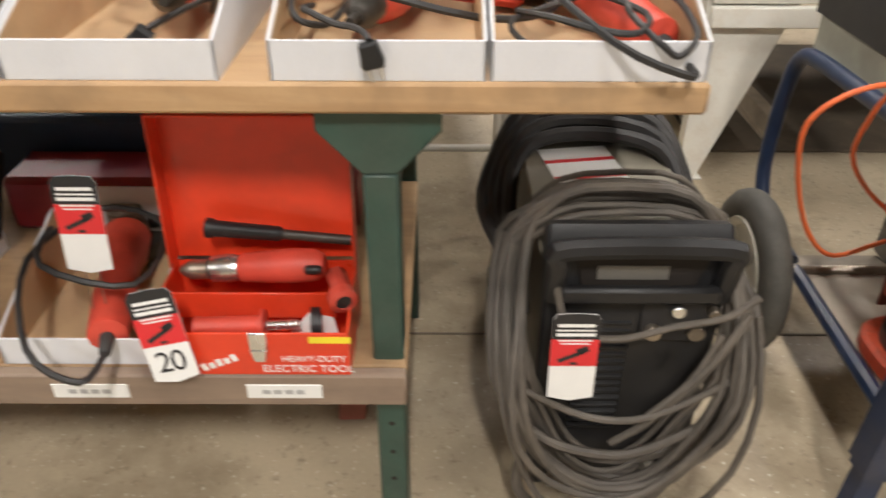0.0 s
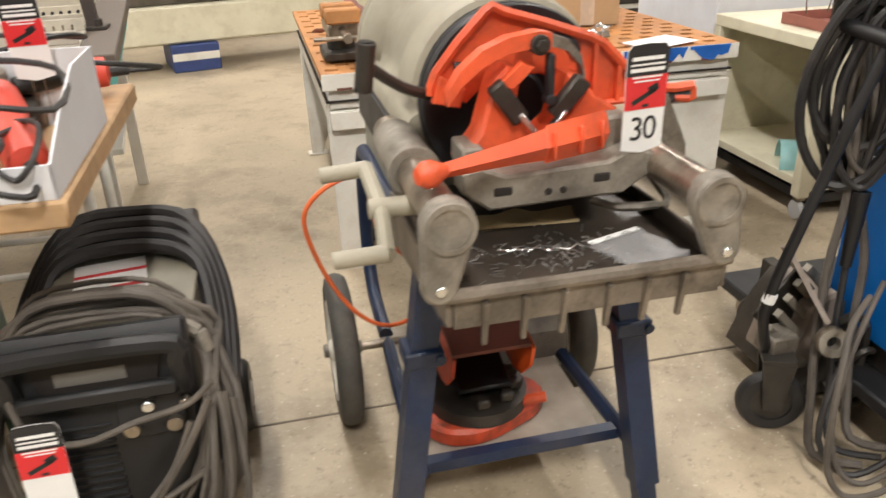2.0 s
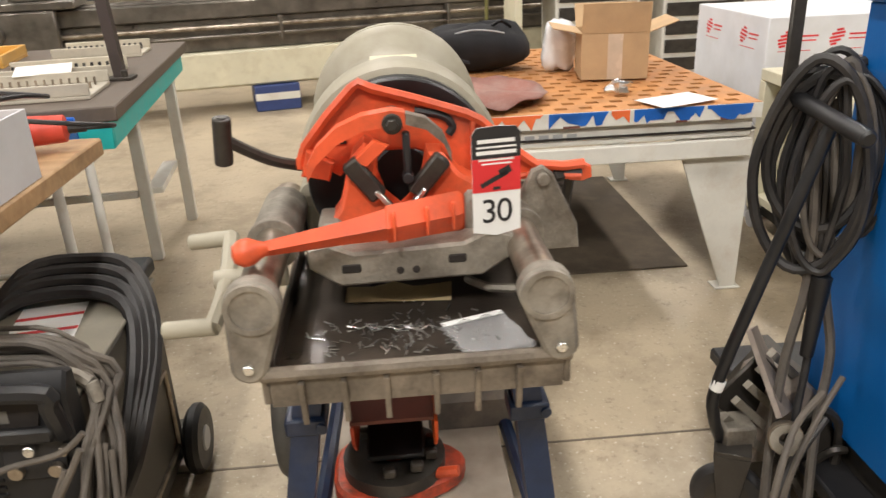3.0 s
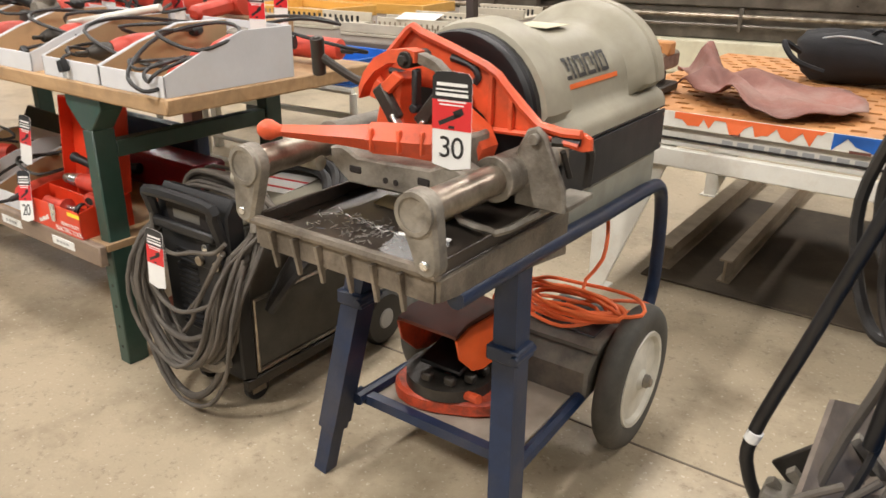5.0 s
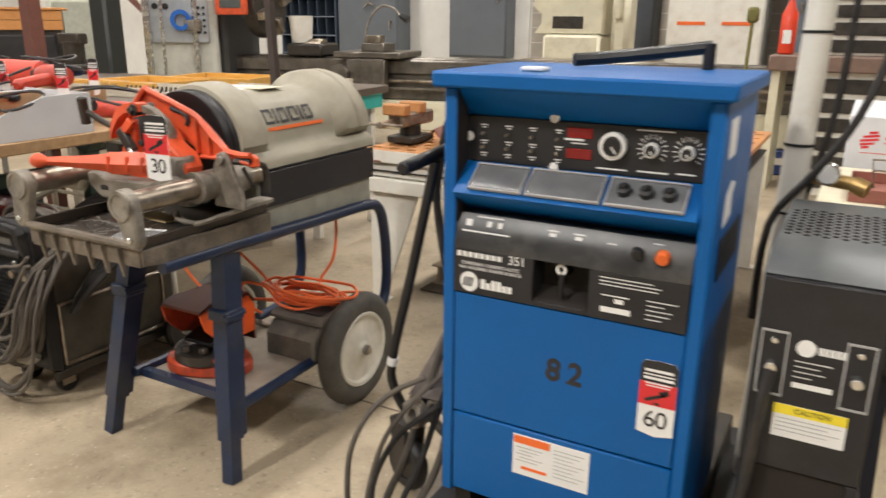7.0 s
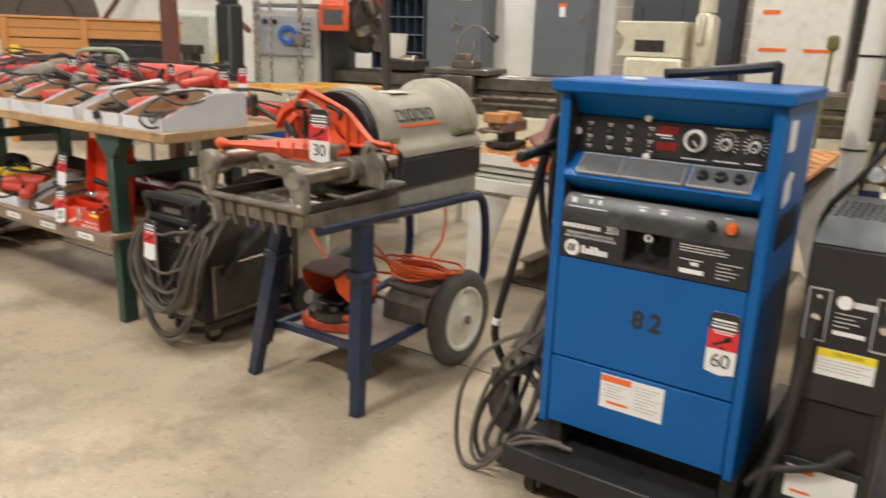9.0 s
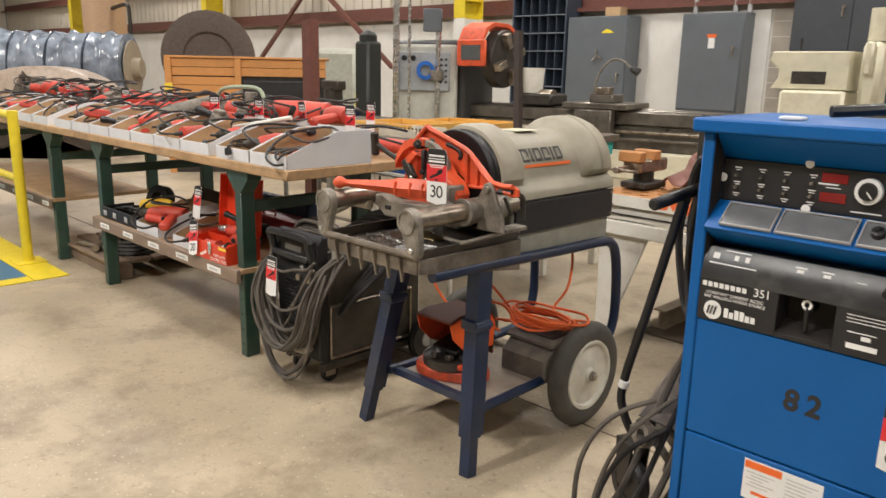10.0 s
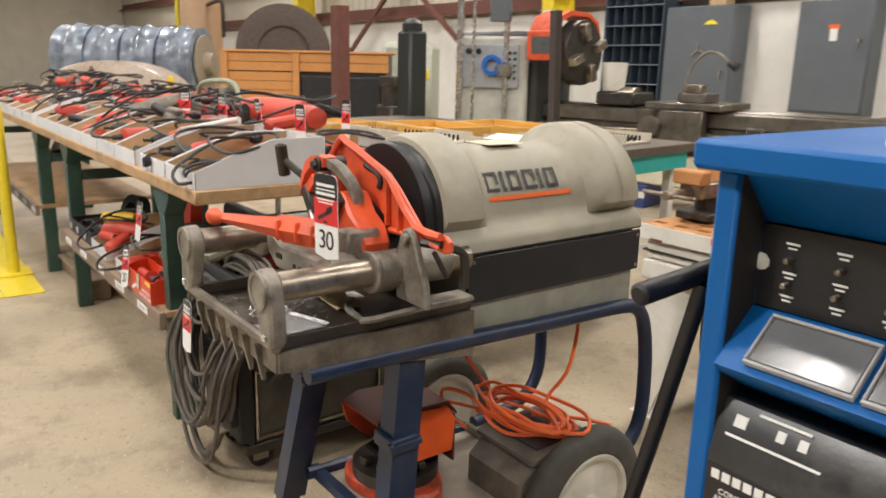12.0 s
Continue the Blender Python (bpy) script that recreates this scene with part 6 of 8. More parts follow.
def floor_pallet():
    t = thing("pallet", (-1.9, 1.25, 0), "low wooden pallet under the bench", "pallet")
    for k in range(5):
        part("board", box(-2.35, -1.42, 1.02 + .13 * k, 1.13 + .13 * k, .09, .11, .002), WOODEDGE, t)
    for y in (1.05, 1.5):
        part("runner", box(-2.35, -1.42, y, y + .09, 0, .0895, .002), WOODEDGE, t)


floor_pallet()
hp = thing("coiled_hose", (-1.70, 1.25, .11), "black hose coiled on the pallet", "hose")
each("hose_loop", [tube([(-1.70 + (.20 - .02 * k) * math.cos(2 * math.pi * j / 14), 1.25 + (.14 - .01 * k) * math.sin(2 * math.pi * j / 14), .122 + .02 * k) for j in range(14)], .013, 7, closed=True, smooth=2) for k in range(4)], RUBBER, hp)
solo("scrap_tools", join(cyl((-2.05, 1.05, .13), (-1.7, 1.12, .13), .018), cyl((-1.95, 1.2, .135), (-1.75, 1.05, .14), .024), cbox(-1.85, 1.18, .15, .14, .09, .08, .006), cbox(-2.02, 1.22, .155, .10, .02, .09, .004)), STEEL, "greasy steel fittings on the pallet", "fittings")


# ---- yellow guard rail ----
def guard_rail():
    t = thing("guard_rail", (-3.2, .79, 0), "yellow steel pipe guard rail", "guard rail")
    for x in (-2.22, -4.3):
        part("post", cyl((x, .79, 0), (x, .79, .98), .032, n=16), YELLOW, t)
        part("foot_plate", box(x - .09, x + .09, .70, .88, .0052, .014, .002), YELLOW, t)
    for z in (.55, .95):
        part("rail", cyl((-4.5, .79, z), (-2.20, .79, z), .026, n=14), YELLOW, t)


guard_rail()


# ---- torch cart with hoses ----
def torch_cart():
    t = thing("wire_feeder_cart", (2.06, 1.3, 0), "black wheeled torch cart with a tall tube handle", "cart")
    part("handle_tube", tube([(1.985, 1.20, .222), (1.958, 1.185, .29), (1.952, 1.18, .38), (2.02, 1.17, .64), (2.105, 1.15, .962)], .0135, 10), BLACK, t, "black tube handle")
    part("clip", cyl((1.951, 1.18, .37), (1.958, 1.179, .395), .0155, n=10), PAPER, t)
    part("handle_bar", cyl((2.092, 1.015, .962), (2.098, 1.29, .985), .0165, n=12, b=.005), BLACK, t)
    part("mast", box(2.066, 2.094, 1.275, 1.287, .96, 1.18, .003), DARKIRON, t)
    part("hose_hook", tube([(2.08, 1.28, 1.03), (2.15, 1.29, 1.035), (2.25, 1.31, 1.04)], .014, 8), DARKIRON, t)
    bars = []
    for k in range(5):
        o = Vector((.030, 0, .032)) * k
        bars.append(tube([Vector((1.995, 1.215, .372)) + o - Vector((0, 0, .10)) + Vector((0, .012 * k, 0)), Vector((2.165, 1.235, .20)) + o - Vector((0, 0, .10)) + Vector((0, .012 * k, 0))], .0135, 4, smooth=0, square=True))
    each("ramp_bar", bars, CAST, t, "greasy grey slotted ramp")
    part("ramp_plate", xf(box(-.13, .13, .0, .012, -.085, .075, .003), pose(2.135, 1.275, .250, 0, 45, 6)), DARKIRON, t)
    part("base_frame", prism([(2.10, .05), (2.262, .05), (2.262, .235), (2.215, .27), (2.16, .20)], "xz", 1.20, 1.52, .006), DARKIRON, t)
    quad = [Vector((2.067, 1.277, .457)), Vector((2.144, 1.393, .400)), Vector((2.161, 1.215, .275)), Vector((2.062, 1.095, .345))]
    thick = (quad[1] - quad[0]).cross(quad[3] - quad[0]).normalized() * .012
    dusty = mat("dusty_brown_case", (.25, .205, .17), .65, .1, var=.3, dirt=.6, dirt_col=(.12, .095, .075))
    part("cover_plate", loft([quad, [q + thick for q in quad]]), dusty, t, "dusty brown slanted cover plate")
    part("drive_box", prism([(2.075, .12), (2.225, .12), (2.225, .30), (2.19, .335), (2.12, .30)], "xz", 1.225, 1.40, .008), dusty, t, "greasy brown feeder box")
    sp = part("wire_spool", ring((2.085, 1.112, .285), (-.35, -.9, .25), .034, .016, .03, 18), CAST, t, "dusty coil spring")
    each("spool_turn", [ring(Vector((2.085, 1.112, .285)) + Vector((-.35, -.9, .25)) * (.004 + .009 * k), (-.35, -.9, .25), .037, .030, .004, 16) for k in range(3)], STEEL, sp)
    each("bracket", [tube([(2.15, 1.19, .25), (2.20, 1.17, .30), (2.25, 1.17, .24), (2.255, 1.18, .10)], .011, 6), tube([(2.19, 1.18, .14), (2.225, 1.15, .20), (2.258, 1.15, .20)], .010, 6), tube([(2.17, 1.19, .10), (2.20, 1.16, .05), (2.26, 1.16, .04)], .012, 6)], DARKIRON, t)
    part("wheel", rev([(.050, -.019), (.074, -.019), (.083, -.009), (.084, 0), (.083, .009), (.074, .019), (.050, .019), (.050, -.019)], (2.005, 1.175, .084), (.42, .91, 0), 32, False), RUBBER, t)
    part("wheel_disc", cyl((1.9995, 1.163, .084), (2.0105, 1.187, .084), .051, n=24), DARKIRON, t)
    part("axle_nut", cyl((1.994, 1.150, .084), (2.0, 1.164, .084), .013, n=6), CAST, t)
    part("fork", xf(join(prism([(-.022, 0), (.022, 0), (.04, .135), (-.04, .135)], "xz", -.034, -.028, .001), prism([(-.022, 0), (.022, 0), (.04, .135), (-.04, .135)], "xz", .028, .034, .001), box(-.04, .04, -.034, .034, .1355, .147, .001)), pose(2.005, 1.175, .072, 0, 0, -25)), DARKIRON, t)
    part("pivot_block", box(1.985, 2.06, 1.175, 1.25, .205, .262, .006), CAST, t)
    part("rear_wheel", cyl((2.17, 1.50, .085), (2.205, 1.50, .085), .085, n=24, b=.008), RUBBER, t)
    t.location += Vector((.026, .014, 0))


torch_cart()


def hose_loops():
    t = thing("torch_hoses", (2.18, 1.3, 0), "grey and black hoses hung over the cart handle", "hoses")
    r = random.Random(12)
    ux, uy = .80, -.60
    for k in range(11):
        w, h = .034 + .075 * r.random(), .150 + .075 * r.random()
        ox, oz, dep = r.uniform(-.038, .038), r.uniform(-.05, .01), -.036 + .0072 * k
        pts = []
        for q in range(12):
            an = 2 * math.pi * q / 12
            s = ox + w * math.cos(an) * (1 - .25 * max(0, math.sin(an)))
            pts.append((2.185 + ux * s + .6 * dep + r.uniform(-.004, .004), 1.245 + uy * s + .8 * dep + r.uniform(-.004, .004), .872 + oz + h * math.sin(an)))
        part("hose", tube(pts, (.0085, .0115, .0070)[k % 3], 7, closed=True, smooth=3), CABLE if k % 5 == 2 else RUBBER, t)
    for k in range(3):
        x = 2.10 + .05 * k
        part("hose", tube([(2.16 + .02 * k, 1.28, .98), (2.17 + .02 * k, 1.25, .80), (2.17 + .02 * k, 1.23, .60), (x + .03, 1.20, .44), (x, 1.16, .30), (x - .03, 1.10, .14), (x - .05, 1.04, .03 + .012 * k), (x + .04, .98, .022 + .012 * k)], .0085 if k % 2 else .0105, 7), RUBBER if k % 2 else CABLE, t)
    part("grip", cyl((2.19, 1.21, .62), (2.17, 1.19, .44), .021, .014, n=12), BLACK, t, "black torch grip")
    part("floor_loop", tube([(2.15, 1.08, .42), (2.08, 1.04, .38), (2.03, .99, .32), (2.0, .955, .22), (2.0, .94, .09), (2.03, .92, .02), (2.08, .90, .014), (2.14, .885, .05), (2.22, .89, .14), (2.32, .91, .178), (2.40, .92, .175)], .0075, 8), CABLE, t)
    part("floor_loop", tube([(2.20, 1.10, .44), (2.13, 1.06, .36), (2.07, 1.02, .26), (2.04, .99, .14), (2.05, .95, .05), (2.10, .92, .03), (2.17, .90, .10), (2.25, .91, .172), (2.36, .94, .172)], .0068, 8), CABLE, t)
    part("floor_loop", tube([(2.18, 1.10, .34), (2.08, 1.05, .24), (2.03, 1.01, .10), (2.08, .96, .025), (2.16, .93, .08), (2.22, .93, .17), (2.30, .95, .168)], .008, 8), RUBBER, t)


hose_loops()


# ---- pole and hoses behind the cooler ----
def white_pole():
    t = thing("hose_mast", (2.905, 1.50, .146), "white wrapped mast on the welder cart with black ties", "mast")
    part("pole", cyl((2.89, 1.50, .146), (2.925, 1.50, 1.95), .031, n=18), WHITEP, t)
    for z in (.86, 1.02, 1.27, 1.42):
        part("zip_tie", ring((2.89 + .035 * (z - .146) / 1.8, 1.50, z), (0, 0, 1), .0335, .030, .006, 18), BLACK, t)
    part("supply_hose", tube([(2.86, 1.45, .60), (2.87, 1.44, .84), (2.95, 1.44, .97), (3.02, 1.45, 1.10), (3.06, 1.47, 1.25), (3.05, 1.48, 1.34), (2.98, 1.49, 1.35)], .009, 7), RUBBER, t)
    part("supply_hose", tube([(2.93, 1.53, .88), (2.97, 1.54, 1.10), (2.98, 1.54, 1.35)], .008, 7), RUBBER, t)


white_pole()


def regulator():
    t = thing("gas_regulator", (2.985, 1.52, .906), "brass gas regulator with round gauge", "regulator")
    part("gauge", cyl((2.975, 1.475, .963), (2.975, 1.50, .963), .026, n=20), BRIGHT, t)
    part("dial_face", cyl((2.975, 1.4735, .963), (2.975, 1.4748, .963), .021, n=20, b=0), PAPER, t)
    part("body", join(cyl((2.94, 1.51, .95), (3.03, 1.51, .94), .016), cyl((3.03, 1.51, .94), (3.06, 1.50, .93), .020)), mat("brass", (.45, .30, .12), .4, .8), t)


regulator()


def gas_stand():
    t = thing("hose_boom", (3.2, 1.75, 0), "black boom post with thick hoses hung on it", "boom")
    part("post", tube([(3.17, 1.72, 0.0), (3.14, 1.70, .80), (3.16, 1.70, 1.42)], .045, 4, smooth=0, square=True), mat("black_blue_steel", (.012, .016, .03), .45), t)
    part("arm", box(2.97, 3.60, 1.68, 1.74, 1.425, 1.49, .005), BLACK, t)
    for k in range(4):
        part("hose", tube([(3.20 + .02 * k, 1.63, 1.20), (3.23 + .02 * k, 1.61, .90), (3.22 + .015 * k, 1.58, .60), (3.19 + .02 * k, 1.57, .46 + .02 * k), (3.15 + .01 * k, 1.59, .54), (3.14 + .01 * k, 1.61, .80), (3.17, 1.63, 1.15)], .018, 8), RUBBER, t)


gas_stand()
solo("lifting_handle", join(tube([(2.45, 1.22, 1.209), (2.50, 1.25, 1.213), (2.64, 1.27, 1.229), (2.73, 1.285, 1.241)], .014, 8), cyl((2.725, 1.28, 1.195), (2.725, 1.28, 1.249), .013)), BLACK, "black stick electrode holder lying on the welder top", "torch")
solo("white_clip", cbox(2.44, 1.02, 1.199, .05, .035, .008, .002), PAPER, "white plastic clip on the welder top", "clip")

# ---- perforated welding table ----
def welding_table():
    x0, x1, y0, y1, zt = 1.07, 2.61, 2.37, 3.95, .735
    t = thing("welding_table", (1.8, 3.0, 0), "heavy white steel welding table with a rusty perforated top", "table")
    nx, ny = 17, 19
    px, py = (x1 - x0 - .04) / nx, (y1 - y0 - .04) / ny
    hx, hy = .046, .034
    bars = []
    for j in range(ny + 1):
        ya = y0 if j == 0 else y0 + .02 + py * (j - 1) + py / 2 + hy / 2
        yb = y1 if j == ny else y0 + .02 + py * j + py / 2 - hy / 2
        bars.append(box(x0, x1, ya, yb, zt - .022, zt, 0))
    for j in range(ny):
        ya, yb = y0 + .02 + py * j + py / 2 - hy / 2, y0 + .02 + py * j + py / 2 + hy / 2
        for i in range(nx + 1):
            off = (px / 2) * (j % 2)
            xa = x0 if i == 0 else x0 + .02 + px * (i - 1) + px / 4 + off + hx / 2 - .0
            xb = x1 if i == nx else x0 + .02 + px * i + px / 4 + off - hx / 2
            if xb > xa:
                bars.append(box(xa, min(xb, x1), ya, yb, zt - .022, zt, 0))
    part("perforated_top", join(*bars), PLATE, t, "rust-orange steel plate with slot holes")
    # black sheet added below the plate to paint the slots' shade
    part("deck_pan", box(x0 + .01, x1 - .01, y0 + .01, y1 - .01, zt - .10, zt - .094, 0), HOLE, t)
    part("edge_band", join(box(x0, x1, y0 - .004, y0 - .0005, zt - .055, zt - .001, .001)), WHITEP, t)
    rp = random.Random(8)
    for xa, xb, m in ((1.36, 1.83, ORANGEC), (1.85, 2.06, BLUEP), (2.07, 2.135, ORANGEC), (2.15, 2.40, BLUEP), (2.41, 2.575, BLUEP)):
        low, x = [], xa
        while x < xb:
            low.append((x, zt - rp.choice((.012, .022, .034, .040, .047, .052)) - rp.uniform(0, .004)))
            x += rp.uniform(.008, .030)
        pts = [(xb, zt - .002), (xa, zt - .002)] + low
        part("paint_band", prism(pts, "xz", y0 - .0060, y0 - .0045, 0), m, t, "sprayed paint running down the edge")
    each("chip_edge", [box(x, x + w, y0 - .0056, y0 - .0045, zt - .056, zt - .050 + h, 0) for x, w, h in ((1.12, .05, .002), (1.55, .03, .004), (1.9, .06, .003), (2.3, .04, .002), (2.46, .03, .004))], RUST, t, "rust where the paint chipped")
    for k, (za, zb, d) in enumerate(((zt - .125, zt - .058, .02), (zt - .195, zt - .130, .0))):
        part("apron", box(x0 + .02, x1 - .02, y0 + d, y0 + d + .03, za, zb, .004), WHITEP, t, "chipped white steel channel")
        part("apron", box(x0 + .02, x0 + .05, y0 + d + .031, y1 - .02, za, zb, .004), WHITEP, t)
    part("stencil", join(*[box(1.52 + .05 * k, 1.555 + .05 * k, y0 + .0185, y0 + .0198, zt - .105, zt - .08, 0) for k in range(9)]), PRINTG, t, "faded grey stencil marks")
    for mir, xf_ in ((1, 2.59), (-1, 1.10)):
        for y in (y0 + .035, y1 - .12):
            pts = [(xf_ - mir * .275, zt - .11), (xf_ + mir * .02, zt - .11), (xf_ + mir * .012, .0), (xf_ - mir * .045, .0)]
            part("leg", prism(pts, "xz", y, y + .012, .002), WHITEP, t, "white tapered plate leg")
            part("leg_flange", prism([(y + .0125, 0), (y + .07, 0), (y + .11, zt - .11), (y + .0125, zt - .11)], "yz", xf_ - .005, xf_ + .005, .001), WHITEP, t)
            part("foot", box(xf_ - .05 - .02 * mir, xf_ + .05 - .02 * mir, y - .01, y + .06, .0, .008, .002), WHITEP, t)


welding_table()
for x, w in ((1.27, .07), (1.52, .05)):
    solo("steel_beam", join(box(x - w / 2, x + w / 2, 2.72, 4.3, .0105, .020, .001), box(x - .005, x + .005, 2.72, 4.3, .0205, .10, 0), box(x - w / 2, x + w / 2, 2.72, 4.3, .1005, .11, .001)), mat("dusty_beam", (.36, .29, .21), .6, .3, dirt=.4), "dusty steel beam lying on the floor", "beam", "floor beams")
# thin dark slab painting the table's shade together with the oily floor stain
solo("floor_mat", box(1.22, 2.50, 2.62, 3.90, .0008, .010, .003), mat("oily_shaded_floor", (.085, .064, .043), .8, var=.4, scale=3, dirt=.6, dirt_col=(.17, .125, .08)), "oil stain and table shade, as a dark slab on the floor", "mat")


def bench_vise():
    t = thing("bench_vise", (1.16, 2.62, .743), "rusty bench vise bolted on the table", "vise")
    part("base", join(box(1.10, 1.24, 2.52, 2.72, .743, .775, .006), cyl((1.17, 2.62, .775), (1.17, 2.62, .82), .05)), DARKIRON, t)
    part("body", join(box(1.12, 1.22, 2.50, 2.76, .82, .885, .01)), STEEL, t)
    part("jaw", box(1.11, 1.23, 2.47, 2.53, .875, .925, .006), PLATE, t, "rusty orange jaw")
    part("jaw", box(1.11, 1.23, 2.61, 2.67, .875, .925, .006), PLATE, t)
    part("screw", cyl((1.17, 2.36, .845), (1.17, 2.50, .845), .016), STEEL, t)
    part("handle", cyl((1.06, 2.38, .845), (1.28, 2.38, .845), .007), STEEL, t)


bench_vise()


def leather_sheet():
    n = 26
    vs, fs = [], []
    for i in range(n):
        for j in range(14):
            u, v = i / (n - 1), j / 13
            front = 2.66 - .27 * math.sin(min(1, u * 1.6) * math.pi / 2) + .35 * max(0, u - .75)
            x = 1.25 + .60 * u + .05 * math.sin(5 * v) - .10 * v * (1 - u)
            y = front + .46 * v + .02 * math.sin(7 * u)
            z = .750 + .105 * math.exp(-((u - .06 - .16 * v) / .085) ** 2) * (.35 + .65 * v) + .055 * math.exp(-((u - .42 + .2 * v) / .10) ** 2) * (1 - .6 * v) + .016 * abs(math.sin(9 * u + 3 * v)) + .018 * abs(math.sin(6 * v + 4 * u)) + .05 * v * v * math.exp(-((u - .6) / .25) ** 2) + .004 * math.sin(31 * u + 17 * v)
            vs.append((x, y, z))
    for i in range(n - 1):
        for j in range(13):
            fs.append([i * 14 + j, (i + 1) * 14 + j, (i + 1) * 14 + j + 1, i * 14 + j + 1])
    ob = solo("leather_apron", (vs, fs), LEATHER, "crumpled brown leather apron on the table", "apron", sharp=80)
    md = ob.modifiers.new("thickness", "SOLIDIFY")
    md.thickness = .003


leather_sheet()


def lump(name, c, size, m, label, cat, seed, rough=.18, n=18):
    r = random.Random(seed)
    ph = [r.uniform(0, 6.28) for _ in range(6)]
    prof = []
    vs, fs = [], []
    rows = 10
    for i in range(rows + 1):
        th = math.pi * i / rows
        for j in range(n):
            a = 2 * math.pi * j / n
            k = 1 + rough * (math.sin(3 * a + ph[0] + 2 * th) * .5 + math.sin(5 * a + ph[1]) * .3 + math.sin(4 * th + ph[2] + a) * .5)
            s = abs(math.sin(th)) ** .6
            vs.append((c[0] + size[0] / 2 * k * s * math.cos(a), c[1] + size[1] / 2 * k * s * math.sin(a), max(c[2], c[2] + size[2] / 2 - size[2] / 2 * math.copysign(abs(math.cos(th)) ** .7, math.cos(th)) * k)))
    for i in range(rows):
        for j in range(n):
            l = (j + 1) % n
            fs.append([i * n + j, i * n + l, (i + 1) * n + l, (i + 1) * n + j])
    return (vs, fs), m, label, cat


def backpack():
    t = thing("backpack", (1.74, 3.36, .743), "black fabric backpack lying on the welding table", "backpack")
    g, *_ = lump("", (1.74, 3.36, .743), (.46, .34, .20), FABRIC, "", "", 4, .12)
    part("bag", g, FABRIC, t, sharp=180)
    part("strap", tube([(1.55, 3.22, .86), (1.50, 3.15, .90), (1.56, 3.10, .84), (1.66, 3.14, .80)], .012, 6), FABRIC, t)
    part("top_loop", tube([(1.78, 3.30, .93), (1.82, 3.26, .96), (1.87, 3.30, .93)], .009, 6), BLACK, t)
    part("zip", tube([(1.58, 3.28, .90), (1.68, 3.22, .93), (1.80, 3.21, .92), (1.90, 3.28, .88)], .004, 5), PRINTG, t)


backpack()
g, *_ = lump("", (2.08, 3.22, .743), (.16, .13, .20), PAPER, "", "", 9, .22)
solo("plastic_bag", g, mat("white_plastic_film", (.80, .80, .80), .25, var=.06, bump=.6, fine=40), "white plastic bag standing on the table", "bag", sharp=180)


def carton():
    t = thing("cardboard_box", (2.25, 3.02, .743), "open brown cardboard box on the welding table", "box")
    m = pose(2.25, 3.02, .743, 0, 0, -8)
    w, d, h, k = .135, .125, .185, .004
    part("panel", xf(join(box(-w, w, -d, -d + k, 0, h, .001), box(-w, w, d - k, d, 0, h, .001), box(-w, -w + k, -d + k, d - k, 0, h, .001), box(w - k, w, -d + k, d - k, 0, h, .001), box(-w + k, w - k, -d + k, d - k, 0, k, 0)), m), CARD, t)
    for a, mm in ((150, pose(0, -d, h)), (-140, pose(0, d, h)),):
        part("flap", xf(xf(box(-w, w, -.002, .002, 0, .12, .001), pose(0, 0, 0, a - 180 if a > 0 else a + 180 - 60, 0, 0)), m @ mm @ pose(0, 0, 0, 40 if a > 0 else -20, 0, 0)), CARD, t)
    part("flap", xf(box(-.12, 0, -d, d, -.002, .002, .001), m @ pose(-w, 0, h, 0, 12, 0)), CARD, t)
    part("flap", xf(box(0, .12, -d, d, -.002, .002, .001), m @ pose(w, 0, h, 0, -20, 0)), CARD, t)
    part("tape", xf(box(-.03, .03, -d - .0008, -d - .0002, .0, h * .98, 0), m), mat("packing_tape", (.62, .50, .38), .25), t)


carton()
solo("paper_sheet", xf(loft([[(x, -.08, .001 + .02 * max(0, x - .02) * 4 * .2), (x, .08, .001 + .02 * max(0, x - .02)), (x, .08, .002 + .02 * max(0, x - .02)), (x, -.08, .002 + .02 * max(0, x - .02) * 4 * .2)] for x in (-.12, -.04, .04, .12)]), pose(2.32, 2.43, .744, 0, 0, 20)), PAPER, "white sheet of paper on the welding table", "paper")
g, *_ = lump("", (2.17, 2.62, .743), (.09, .05, .045), BRIGHT, "", "", 17, .3)
solo("foil_scrap", g, BRIGHT, "crumpled clear plastic and foil scrap", "scrap", sharp=20)


# ---- cream cabinet with trays, white cartons ----
def cream_cabinet():
    x0, x1, y0, y1, zt = 2.93, 4.25, 2.30, 3.04, .73
    t = thing("shelf_cabinet", (3.6, 2.65, 0), "cream steel open shelf cabinet on casters", "cabinet")
    part("top", box(x0, x1, y0, y1, zt - .05, zt, .004), CREAM, t)
    for x in (x0, x1 - .05):
        for y in (y0, y1 - .05):
            part("corner_post", join(box(x, x + .05, y, y + .006, .10, zt - .051, .001), box(x if x < 3.5 else x + .044, (x if x < 3.5 else x + .044) + .006, y + .0065, y + .05, .10, zt - .051, .001)), CREAM, t)
            c = part("caster", cyl((x + .01, y + .025, .042), (x + .035, y + .025, .042), .042, n=18, b=.006), PRINTG, t)
            part("fork", box(x + .004, x + .042, y + .005, y + .045, .085, .0995, .002), STEEL, c)
    part("back_panel", box(x0 + .006, x1 - .006, y1 - .005, y1 - .001, .15, zt - .052, 0), CREAM, t)
    part("front_panel", box(x0 + .055, x1 - .055, y0 + .008, y0 + .012, .12, zt - .052, 0), CREAM, t)
    part("lower_shelf", box(x0 + .007, x1 - .007, y0 + .0125, y1 - .006, .14, .175, .003), CREAM, t)
    part("plinth", box(x0 + .06, x1 - .06, y0 + .02, y1 - .02, .06, .1, .002), BLACKP, t)


